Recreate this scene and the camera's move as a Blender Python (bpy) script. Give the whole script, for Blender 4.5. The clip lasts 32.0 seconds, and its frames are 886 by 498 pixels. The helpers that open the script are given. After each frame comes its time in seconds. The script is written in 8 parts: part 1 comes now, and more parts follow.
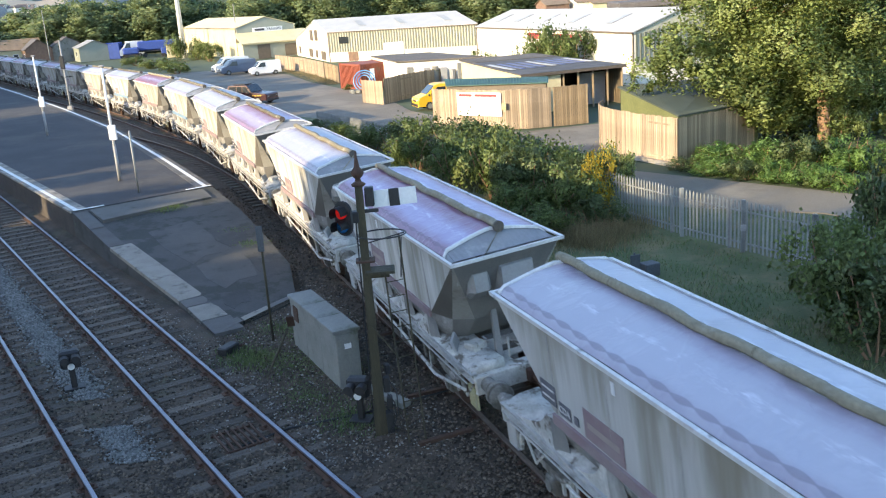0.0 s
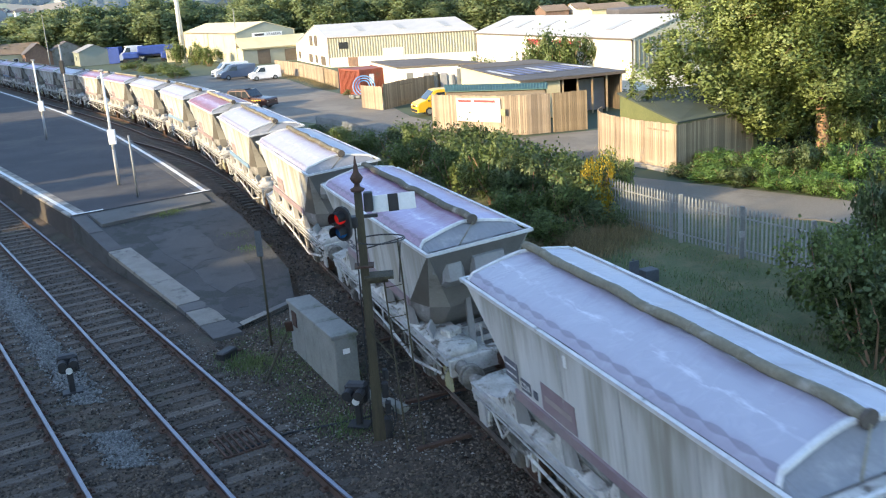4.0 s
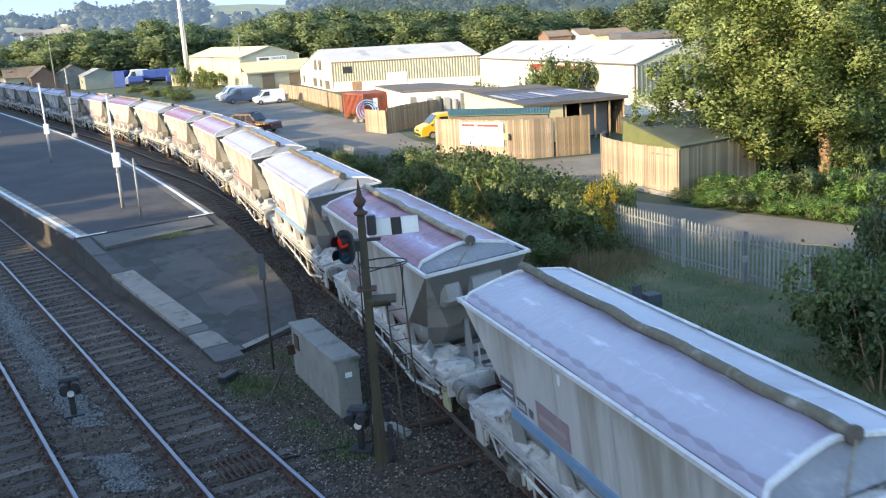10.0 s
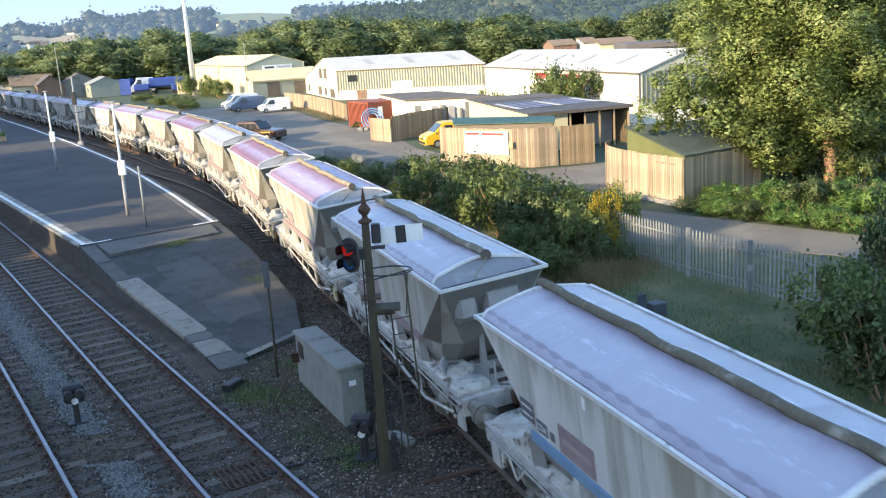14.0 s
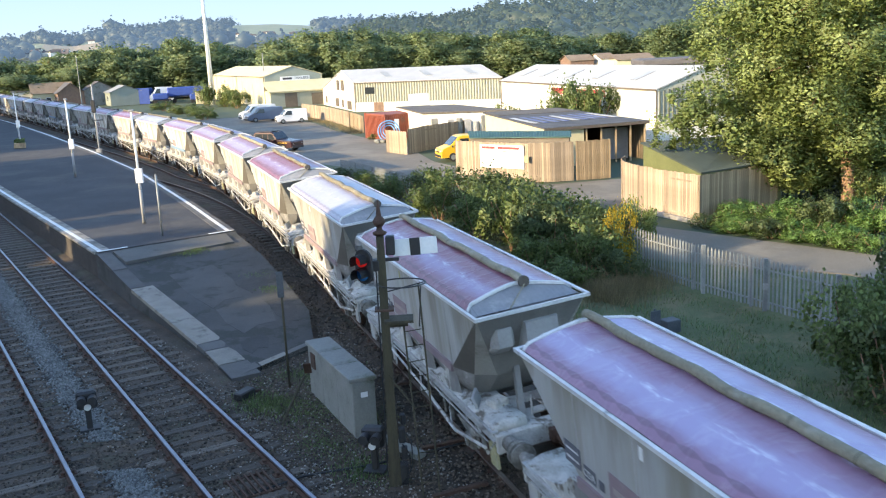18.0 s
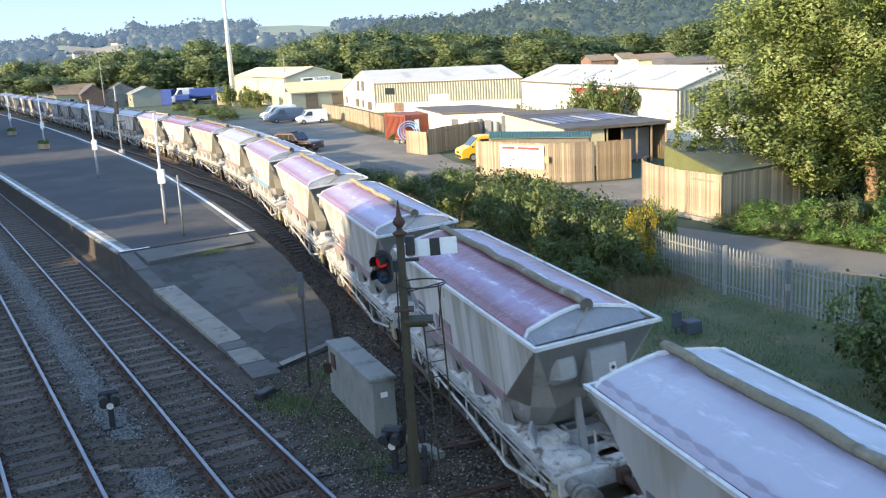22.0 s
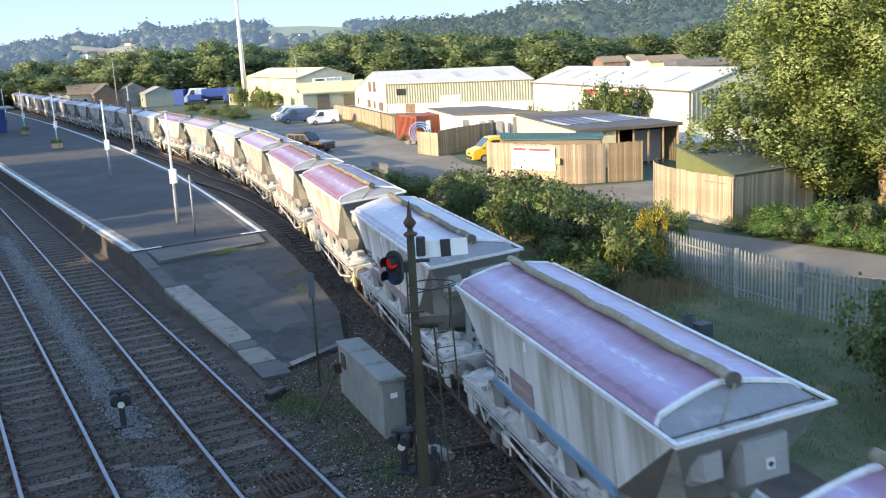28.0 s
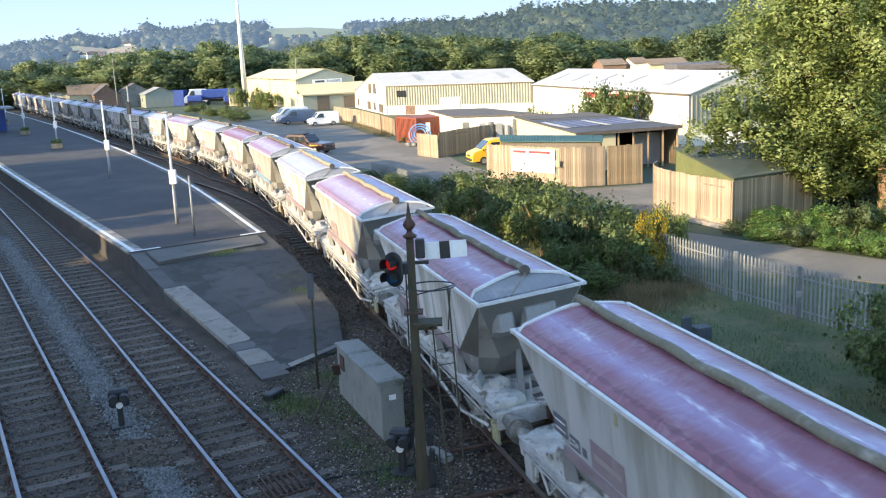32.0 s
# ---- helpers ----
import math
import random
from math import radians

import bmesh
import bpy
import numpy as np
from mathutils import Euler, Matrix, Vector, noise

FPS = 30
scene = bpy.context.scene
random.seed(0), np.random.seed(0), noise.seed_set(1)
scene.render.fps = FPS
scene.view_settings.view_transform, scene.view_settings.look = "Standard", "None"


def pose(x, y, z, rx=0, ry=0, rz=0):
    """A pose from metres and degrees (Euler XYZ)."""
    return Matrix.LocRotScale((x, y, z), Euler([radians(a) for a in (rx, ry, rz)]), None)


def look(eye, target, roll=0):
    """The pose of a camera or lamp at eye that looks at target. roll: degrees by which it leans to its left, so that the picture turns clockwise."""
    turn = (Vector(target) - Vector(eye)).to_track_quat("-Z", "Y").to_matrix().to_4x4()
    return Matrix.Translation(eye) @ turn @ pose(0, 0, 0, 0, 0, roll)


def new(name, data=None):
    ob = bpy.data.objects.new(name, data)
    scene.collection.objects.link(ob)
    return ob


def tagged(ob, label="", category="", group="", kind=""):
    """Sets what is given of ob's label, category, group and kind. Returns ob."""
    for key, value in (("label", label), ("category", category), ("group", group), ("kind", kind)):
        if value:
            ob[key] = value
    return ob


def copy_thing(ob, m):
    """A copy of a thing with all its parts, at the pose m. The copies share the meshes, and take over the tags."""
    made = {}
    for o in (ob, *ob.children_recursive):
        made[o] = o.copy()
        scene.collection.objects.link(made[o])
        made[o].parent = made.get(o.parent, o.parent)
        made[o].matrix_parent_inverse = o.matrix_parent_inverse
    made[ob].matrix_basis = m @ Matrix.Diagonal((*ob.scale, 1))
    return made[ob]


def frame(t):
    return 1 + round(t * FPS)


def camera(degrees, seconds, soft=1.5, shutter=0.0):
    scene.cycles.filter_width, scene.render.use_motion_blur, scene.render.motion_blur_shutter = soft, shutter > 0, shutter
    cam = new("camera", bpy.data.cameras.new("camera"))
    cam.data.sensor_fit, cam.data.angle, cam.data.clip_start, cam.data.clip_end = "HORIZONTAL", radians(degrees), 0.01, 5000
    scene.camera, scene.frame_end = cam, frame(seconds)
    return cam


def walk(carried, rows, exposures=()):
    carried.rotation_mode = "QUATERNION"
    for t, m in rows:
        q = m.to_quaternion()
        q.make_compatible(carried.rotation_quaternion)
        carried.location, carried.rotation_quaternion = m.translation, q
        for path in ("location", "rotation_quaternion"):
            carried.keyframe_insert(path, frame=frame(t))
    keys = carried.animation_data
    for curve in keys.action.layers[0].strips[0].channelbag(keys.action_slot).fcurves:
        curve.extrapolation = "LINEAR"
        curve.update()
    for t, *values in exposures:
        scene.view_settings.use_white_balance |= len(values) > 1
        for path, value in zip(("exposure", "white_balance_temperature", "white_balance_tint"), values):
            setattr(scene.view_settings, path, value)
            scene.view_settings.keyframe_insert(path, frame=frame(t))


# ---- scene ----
HEIGHT = 7.63
cam = camera(51.51, 32.0, soft=1.15, shutter=0.3)
PATH = [
    (0, 74.453, 3.994, -4.079), (0.5, 74.501, 3.926, -4.084), (1, 74.528, 3.968, -4.121), (1.5, 74.548, 3.965, -4.132),
    (2, 74.585, 3.952, -4.134), (2.5, 74.621, 3.919, -4.128), (3, 74.664, 3.875, -4.117), (3.5, 74.715, 3.776, -4.097),
    (5.5, 75.156, 3.822, -4.069), (6, 75.283, 3.763, -4.044), (6.5, 75.404, 3.723, -4.019), (7, 75.527, 3.700, -4.003),
    (7.5, 75.659, 3.664, -3.985), (8, 75.782, 3.697, -3.980), (8.5, 75.908, 3.707, -3.961), (9, 76.033, 3.729, -3.942),
    (9.5, 76.163, 3.716, -3.915), (10, 76.282, 3.640, -3.872), (10.5, 76.381, 3.596, -3.837), (11, 76.457, 3.575, -3.807),
    (11.5, 76.543, 3.544, -3.766), (12, 76.608, 3.526, -3.722), (12.5, 76.666, 3.526, -3.690), (13, 76.721, 3.532, -3.661),
    (13.5, 76.773, 3.572, -3.626), (14, 76.823, 3.566, -3.573), (14.5, 76.884, 3.577, -3.516), (16.5, 77.315, 3.522, -3.143),
    (17, 77.456, 3.126, -2.895), (17.5, 77.598, 2.804, -2.667), (18, 77.692, 2.806, -2.501), (18.5, 77.735, 2.960, -2.375),
    (19, 77.753, 3.063, -2.224), (19.5, 77.763, 3.047, -2.047), (20, 77.770, 3.069, -1.883), (20.5, 77.783, 3.100, -1.722),
    (21, 77.779, 3.110, -1.566), (21.5, 77.777, 3.014, -1.395), (22, 77.777, 3.011, -1.272), (22.5, 77.775, 3.081, -1.179),
    (23, 77.772, 3.089, -1.079), (23.5, 77.765, 3.044, -0.965), (24, 77.765, 3.021, -0.873), (24.5, 77.781, 2.958, -0.777),
    (25, 77.791, 2.923, -0.714), (25.5, 77.803, 2.883, -0.668), (27.5, 77.847, 2.999, -0.589), (28, 77.878, 2.858, -0.562),
    (28.5, 77.902, 2.777, -0.542), (29, 77.925, 2.745, -0.537), (29.5, 77.940, 2.766, -0.552), (30, 77.946, 2.738, -0.556),
    (30.5, 77.951, 2.722, -0.562), (31, 77.964, 2.681, -0.559), (31.5, 77.980, 2.642, -0.553), (32, 78.002, 2.580, -0.548),
]
walk(cam, [(t, pose(0, 0, HEIGHT, a, b, c)) for t, a, b, c in PATH], exposures=[(0, 1.90, 6280, 11), (32, 1.90, 6280, 11)])

# world and sun
SUN_AZ, SUN_EL = radians(240), radians(17)  # clockwise from +y
world = bpy.data.worlds.new("sky")
world.use_nodes = True
scene.world = world
_n = world.node_tree.nodes
_sky = _n.new("ShaderNodeTexSky")
_sky.sky_type, _sky.sun_disc = "NISHITA", False
_sky.sun_elevation, _sky.sun_rotation = SUN_EL, SUN_AZ
_sky.air_density, _sky.dust_density, _sky.ozone_density = 1.0, 0.7, 1.8
_n["Background"].inputs["Strength"].default_value = 0.15
world.node_tree.links.new(_sky.outputs[0], _n["Background"].inputs["Color"])
_sun = bpy.data.lights.new("sun", "SUN")
_sun.energy, _sun.angle, _sun.color = 3.0, radians(0.6), (1.0, 0.78, 0.46)
sun = new("sun", _sun)
_to = Vector((math.sin(SUN_AZ) * math.cos(SUN_EL), math.cos(SUN_AZ) * math.cos(SUN_EL), math.sin(SUN_EL)))
sun.matrix_world = look(_to * 100, (0, 0, 0))


# ---- materials ----
def mat(name, base, second=None, rough=0.8, metal=0.0, scale=6.0, fine=60.0, bump=0.2, mix=0.5, dirt=None, dirt_scale=1.2,
        dirt_low=0.5, dirt_high=0.7, stretch=(1, 1, 1), vary=0.0, coat=0.0, bump_scale=None, island=False, grain_by=0.25):
    """Grain and stains at two scales, bump, and an optional layer of dirt with a shape of its own."""
    m = bpy.data.materials.new(name)
    m.use_nodes = True
    nt = m.node_tree
    n, lk = nt.nodes, nt.links
    bsdf = n["Principled BSDF"]
    co = n.new("ShaderNodeTexCoord")
    mp = n.new("ShaderNodeMapping")
    mp.inputs["Scale"].default_value = stretch
    lk.new(co.outputs["Object"], mp.inputs["Vector"])

    def noise_tex(s, detail=4.0, rough_=0.6):
        t = n.new("ShaderNodeTexNoise")
        t.inputs["Scale"].default_value, t.inputs["Detail"].default_value, t.inputs["Roughness"].default_value = s, detail, rough_
        lk.new(mp.outputs[0], t.inputs["Vector"])
        return t

    def blend(fac, a, b, kind="MIX"):
        x = n.new("ShaderNodeMix")
        x.data_type, x.blend_type = "RGBA", kind
        for sock, v in ((x.inputs[0], fac), (x.inputs[6], a), (x.inputs[7], b)):
            if isinstance(v, bpy.types.NodeSocket):
                lk.new(v, sock)
            else:
                sock.default_value = v if isinstance(v, float) else (*v[:3], 1.0)
        return x.outputs[2]

    def ramp(src, lo, hi):
        r = n.new("ShaderNodeMapRange")
        r.interpolation_type = "SMOOTHSTEP"
        r.inputs[1].default_value, r.inputs[2].default_value = lo, hi
        lk.new(src, r.inputs[0])
        return r.outputs[0]

    second = second or tuple(c * 0.7 for c in base)
    big, small = noise_tex(scale), noise_tex(fine, 3.0)
    col = blend(ramp(big.outputs[0], 0.35, 0.65), base, blend(mix, base, second))
    grain = n.new("ShaderNodeMapRange")
    grain.inputs[1].default_value, grain.inputs[2].default_value = 0.25, 0.75
    grain.inputs[3].default_value, grain.inputs[4].default_value = 1 - grain_by, 1 + grain_by * 0.9
    lk.new(small.outputs[0], grain.inputs[0])
    hsv = n.new("ShaderNodeHueSaturation")
    lk.new(col, hsv.inputs["Color"])
    lk.new(grain.outputs[0], hsv.inputs["Value"])
    col = hsv.outputs[0]
    if vary:
        src = n.new("ShaderNodeNewGeometry").outputs["Random Per Island"] if island else n.new("ShaderNodeObjectInfo").outputs["Random"]
        rr = n.new("ShaderNodeMapRange")
        rr.inputs[3].default_value, rr.inputs[4].default_value = 1 - vary, 1 + vary
        lk.new(src, rr.inputs[0])
        h2 = n.new("ShaderNodeHueSaturation")
        lk.new(col, h2.inputs["Color"])
        lk.new(rr.outputs[0], h2.inputs["Value"])
        col = h2.outputs[0]
    if dirt:
        d = noise_tex(dirt_scale, 6.0, 0.68)
        col = blend(ramp(d.outputs[0], dirt_low, dirt_high), col, dirt)
    lk.new(col, bsdf.inputs["Base Color"])
    rg = n.new("ShaderNodeMapRange")
    rg.inputs[3].default_value, rg.inputs[4].default_value = max(rough - 0.12, 0.02), min(rough + 0.1, 1)
    lk.new(big.outputs[0], rg.inputs[0])
    lk.new(rg.outputs[0], bsdf.inputs["Roughness"])
    bsdf.inputs["Metallic"].default_value = metal
    bsdf.inputs["Coat Weight"].default_value = coat
    if bump:
        b = n.new("ShaderNodeBump")
        b.inputs["Strength"].default_value, b.inputs["Distance"].default_value = bump, 0.02
        lk.new((noise_tex(bump_scale, 4.0) if bump_scale else small).outputs[0], b.inputs["Height"])
        lk.new(b.outputs[0], bsdf.inputs["Normal"])
    return m


def leaf_mat(name, a, b, through_light=0.35, vary=0.35):
    """Leaves: a matt face, and some light that comes through from behind."""
    m = mat(name, a, b, rough=0.55, scale=0.5, fine=9.0, bump=0, vary=vary, island=True)
    nt = m.node_tree
    bs, out = nt.nodes["Principled BSDF"], nt.nodes["Material Output"]
    tl, mx = nt.nodes.new("ShaderNodeBsdfTranslucent"), nt.nodes.new("ShaderNodeMixShader")
    nt.links.new(bs.inputs["Base Color"].links[0].from_socket, tl.inputs["Color"])
    mx.inputs[0].default_value = through_light
    nt.links.new(bs.outputs[0], mx.inputs[1])
    nt.links.new(tl.outputs[0], mx.inputs[2])
    nt.links.new(mx.outputs[0], out.inputs["Surface"])
    return m


def haze_glow(m, colour):
    """Haze put in as emission: the light that far air adds over hillside and ridge."""
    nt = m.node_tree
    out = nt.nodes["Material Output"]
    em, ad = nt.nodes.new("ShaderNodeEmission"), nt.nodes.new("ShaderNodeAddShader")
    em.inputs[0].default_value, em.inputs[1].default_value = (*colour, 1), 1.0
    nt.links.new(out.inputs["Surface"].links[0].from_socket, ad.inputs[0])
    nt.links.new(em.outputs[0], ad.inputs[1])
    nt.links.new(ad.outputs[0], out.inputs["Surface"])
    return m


def tarp_mat(name, base, dust, amount):
    """A glossy sheet with clay dust in streaks; the paler mid-slope band also paints in sky reflection."""
    m = mat(name, base, tuple(c * 1.25 for c in base), 0.42, scale=0.9, fine=14, bump=0.3, bump_scale=2.2, stretch=(1.0, 0.8, 1), grain_by=0.05, coat=0.12)
    nt = m.node_tree
    n, lk = nt.nodes, nt.links
    bs = n["Principled BSDF"]
    under = bs.inputs["Base Color"].links[0].from_socket
    co = n.new("ShaderNodeTexCoord")
    sep = n.new("ShaderNodeSeparateXYZ")
    lk.new(co.outputs["Object"], sep.inputs[0])

    def calc(op, a, b=0.0):
        k = n.new("ShaderNodeMath")
        k.operation = op
        for sock, v in zip(k.inputs, (a, b)):
            if isinstance(v, bpy.types.NodeSocket):
                lk.new(v, sock)
            else:
                sock.default_value = v
        return k.outputs[0]

    slope = calc("ABSOLUTE", calc("SUBTRACT", calc("ABSOLUTE", sep.outputs[1]), 0.52))
    # mid-slope band: clay dust plus the sky's sheen, both as colour
    band = calc("SUBTRACT", 0.42, slope)
    mp = n.new("ShaderNodeMapping")
    mp.inputs["Scale"].default_value = (0.8, 2.6, 1)
    lk.new(co.outputs["Object"], mp.inputs[0])
    info = n.new("ShaderNodeObjectInfo")
    off = n.new("ShaderNodeCombineXYZ")
    lk.new(calc("MULTIPLY", info.outputs["Random"], 40.0), off.inputs[0])
    lk.new(off.outputs[0], mp.inputs["Location"])
    tx = n.new("ShaderNodeTexNoise")
    tx.inputs["Scale"].default_value, tx.inputs["Detail"].default_value, tx.inputs["Roughness"].default_value = 1.3, 7.0, 0.62
    lk.new(mp.outputs[0], tx.inputs["Vector"])
    cr = n.new("ShaderNodeTexNoise")
    cr.inputs["Scale"].default_value, cr.inputs["Detail"].default_value, cr.inputs["Distortion"].default_value = 1.7, 3.0, 0.6
    mq = n.new("ShaderNodeMapping")
    mq.inputs["Scale"].default_value, mq.inputs["Rotation"].default_value = (1.5, 0.75, 1), (0, 0, 0.35)
    lk.new(co.outputs["Object"], mq.inputs[0])
    lk.new(off.outputs[0], mq.inputs["Location"])
    lk.new(mq.outputs[0], cr.inputs["Vector"])
    fold = calc("MAXIMUM", calc("SUBTRACT", 1.0, calc("MULTIPLY", calc("ABSOLUTE", calc("SUBTRACT", cr.outputs[0], 0.5)), 16.0)), 0.0)
    bp = n.new("ShaderNodeBump")
    bp.inputs["Strength"].default_value, bp.inputs["Distance"].default_value = 0.35, 0.02
    lk.new(fold, bp.inputs["Height"])
    lk.new(bs.inputs["Normal"].links[0].from_socket, bp.inputs["Normal"])
    lk.new(bp.outputs[0], bs.inputs["Normal"])
    patch = n.new("ShaderNodeMapRange")
    patch.interpolation_type = "SMOOTHSTEP"
    patch.inputs[1].default_value, patch.inputs[2].default_value = 0.46, 0.66
    lk.new(calc("ADD", tx.outputs[0], calc("MULTIPLY", band, 0.12)), patch.inputs[0])
    worn = calc("MULTIPLY", calc("MULTIPLY", calc("POWER", fold, 1.6), patch.outputs[0]), 0.12)
    total = calc("ADD", calc("ADD", calc("MULTIPLY", tx.outputs[0], 0.6), calc("MULTIPLY", band, 1.5)), amount)
    r = n.new("ShaderNodeMapRange")
    r.interpolation_type = "SMOOTHSTEP"
    r.inputs[1].default_value, r.inputs[2].default_value = 0.52, 1.05
    lk.new(total, r.inputs[0])
    x = n.new("ShaderNodeMix")
    x.data_type = "RGBA"
    lk.new(r.outputs[0], x.inputs[0])
    lk.new(under, x.inputs[6])
    x.inputs[7].default_value = (*dust, 1)
    y = n.new("ShaderNodeMix")
    y.data_type = "RGBA"
    lk.new(worn, y.inputs[0])
    lk.new(x.outputs[2], y.inputs[6])
    y.inputs[7].default_value = (0.66, 0.65, 0.66, 1)
    # a broken line of white scuffs along the slope, and a dark scalloped lap near the hem
    sc = n.new("ShaderNodeTexNoise")
    sc.inputs["Scale"].default_value, sc.inputs["Detail"].default_value, sc.inputs["Roughness"].default_value = 3.4, 6.0, 0.7
    ms = n.new("ShaderNodeMapping")
    ms.inputs["Scale"].default_value = (0.7, 2.2, 1)
    lk.new(co.outputs["Object"], ms.inputs[0])
    lk.new(off.outputs[0], ms.inputs["Location"])
    lk.new(ms.outputs[0], sc.inputs["Vector"])
    wide = calc("ABSOLUTE", sep.outputs[1])
    line = calc("ABSOLUTE", calc("SUBTRACT", wide, calc("ADD", calc("MULTIPLY", cr.outputs[0], 0.22), 0.33)))
    near = calc("MAXIMUM", calc("SUBTRACT", 1.0, calc("MULTIPLY", line, 11.0)), 0.0)
    scuff = n.new("ShaderNodeMapRange")
    scuff.inputs[1].default_value, scuff.inputs[2].default_value = 0.50, 0.66
    lk.new(sc.outputs[0], scuff.inputs[0])
    w = n.new("ShaderNodeMix")
    w.data_type = "RGBA"
    lk.new(calc("MULTIPLY", calc("MULTIPLY", near, scuff.outputs[0]), 0.85), w.inputs[0])
    lk.new(y.outputs[2], w.inputs[6])
    w.inputs[7].default_value = (0.68, 0.68, 0.72, 1)
    scallop = calc("MULTIPLY", calc("ABSOLUTE", calc("SINE", calc("MULTIPLY", sep.outputs[0], 7.0))), 0.035)
    hem = calc("ABSOLUTE", calc("SUBTRACT", wide, 0.90))
    lap = calc("MINIMUM", calc("MAXIMUM", calc("MULTIPLY", calc("SUBTRACT", calc("ADD", scallop, 0.018), hem), 60.0), 0.0), 1.0)
    z = n.new("ShaderNodeMix")
    z.data_type = "RGBA"
    lk.new(calc("MULTIPLY", lap, 0.55), z.inputs[0])
    lk.new(w.outputs[2], z.inputs[6])
    z.inputs[7].default_value = tuple(0.55 * c for c in base) + (1,)
    lk.new(z.outputs[2], bs.inputs["Base Color"])
    return m


def side_mat(name, base, stain, z0, z1):
    """Side sheets: streaks of dust, and ragged brown spill stains that run down from the rim."""
    m = mat(name, base, tuple(c * 1.25 for c in base), 0.75, scale=0.9, fine=20, bump=0.1, vary=0.26, dirt=(0.27, 0.25, 0.20), dirt_scale=0.75, dirt_low=0.44, dirt_high=0.68, stretch=(1.1, 1.1, 0.08), grain_by=0.06)
    nt = m.node_tree
    n, lk = nt.nodes, nt.links
    bs = n["Principled BSDF"]
    under = bs.inputs["Base Color"].links[0].from_socket
    co, sep, mp, tx = n.new("ShaderNodeTexCoord"), n.new("ShaderNodeSeparateXYZ"), n.new("ShaderNodeMapping"), n.new("ShaderNodeTexNoise")
    info, off = n.new("ShaderNodeObjectInfo"), n.new("ShaderNodeCombineXYZ")
    k = n.new("ShaderNodeMath")
    k.operation = "MULTIPLY"
    k.inputs[1].default_value = 50.0
    lk.new(info.outputs["Random"], k.inputs[0])
    lk.new(k.outputs[0], off.inputs[0])
    lk.new(off.outputs[0], mp.inputs["Location"])
    mp.inputs["Scale"].default_value = (1.0, 1.0, 0.14)
    lk.new(co.outputs["Object"], mp.inputs[0])
    lk.new(co.outputs["Object"], sep.inputs[0])
    lk.new(mp.outputs[0], tx.inputs["Vector"])
    tx.inputs["Scale"].default_value, tx.inputs["Detail"].default_value, tx.inputs["Roughness"].default_value = 1.6, 7.0, 0.65
    rz = n.new("ShaderNodeMapRange")
    rz.inputs[1].default_value, rz.inputs[2].default_value, rz.inputs[3].default_value, rz.inputs[4].default_value = z0, z1, -0.12, 0.14
    lk.new(sep.outputs[2], rz.inputs[0])
    s = n.new("ShaderNodeMath")
    lk.new(tx.outputs[0], s.inputs[0])
    lk.new(rz.outputs[0], s.inputs[1])
    r = n.new("ShaderNodeMapRange")
    r.interpolation_type = "SMOOTHSTEP"
    r.inputs[1].default_value, r.inputs[2].default_value, r.inputs[4].default_value = 0.50, 0.72, 0.62
    lk.new(s.outputs[0], r.inputs[0])
    x = n.new("ShaderNodeMix")
    x.data_type = "RGBA"
    lk.new(r.outputs[0], x.inputs[0])
    lk.new(under, x.inputs[6])
    x.inputs[7].default_value = (*stain, 1)
    lk.new(x.outputs[2], bs.inputs["Base Color"])
    return m


M = {}
M["ballast"] = mat("ballast", (0.080, 0.058, 0.040), (0.036, 0.027, 0.020), 0.95, scale=0.9, fine=22, bump=1.0, mix=0.8, dirt=(0.065, 0.06, 0.035), dirt_scale=0.35, dirt_low=0.52, dirt_high=0.66)
M["stone"] = mat("ballast_stone", (0.105, 0.081, 0.058), (0.047, 0.036, 0.027), 0.9, scale=0.7, fine=30, bump=0.5, vary=0.75, island=True)
M["pale_stone"] = mat("pale_ballast", (0.165, 0.165, 0.155), (0.09, 0.09, 0.085), 0.9, scale=3, fine=30, bump=0.5, vary=0.5, island=True)
M["chip"] = mat("pale_stone_chip", (0.22, 0.205, 0.18), (0.10, 0.095, 0.085), 0.9, scale=3, fine=30, bump=0.3, vary=0.7, island=True)
M["sleeper"] = mat("creosoted_timber", (0.115, 0.094, 0.075), (0.048, 0.039, 0.031), 0.9, scale=3, fine=40, bump=0.6, vary=0.35, stretch=(1, 6, 1))
M["rail"] = mat("polished_rail_head", (0.26, 0.26, 0.30), (0.20, 0.20, 0.23), 0.38, 0.9, scale=2, fine=30, bump=0.05)
M["rust"] = mat("rusty_steel", (0.085, 0.046, 0.03), (0.05, 0.03, 0.023), 0.85, 0.2, scale=4, fine=40, bump=0.5)
M["rust_rail"] = mat("dull_rail_head", (0.20, 0.16, 0.13), (0.12, 0.08, 0.06), 0.45, 0.6, scale=3, fine=40, bump=0.2)
M["asphalt"] = mat("worn_platform_asphalt", (0.044, 0.043, 0.046), (0.033, 0.032, 0.035), 0.92, scale=0.35, fine=30, bump=0.3, dirt=(0.066, 0.062, 0.058), dirt_scale=0.3, dirt_low=0.5, dirt_high=0.66, grain_by=0.12)
M["old_asphalt"] = mat("old_patched_asphalt", (0.062, 0.062, 0.06), (0.042, 0.042, 0.04), 0.9, scale=0.5, fine=26, bump=0.5, dirt=(0.034, 0.036, 0.032), dirt_scale=0.9, dirt_low=0.48, dirt_high=0.56, grain_by=0.15)
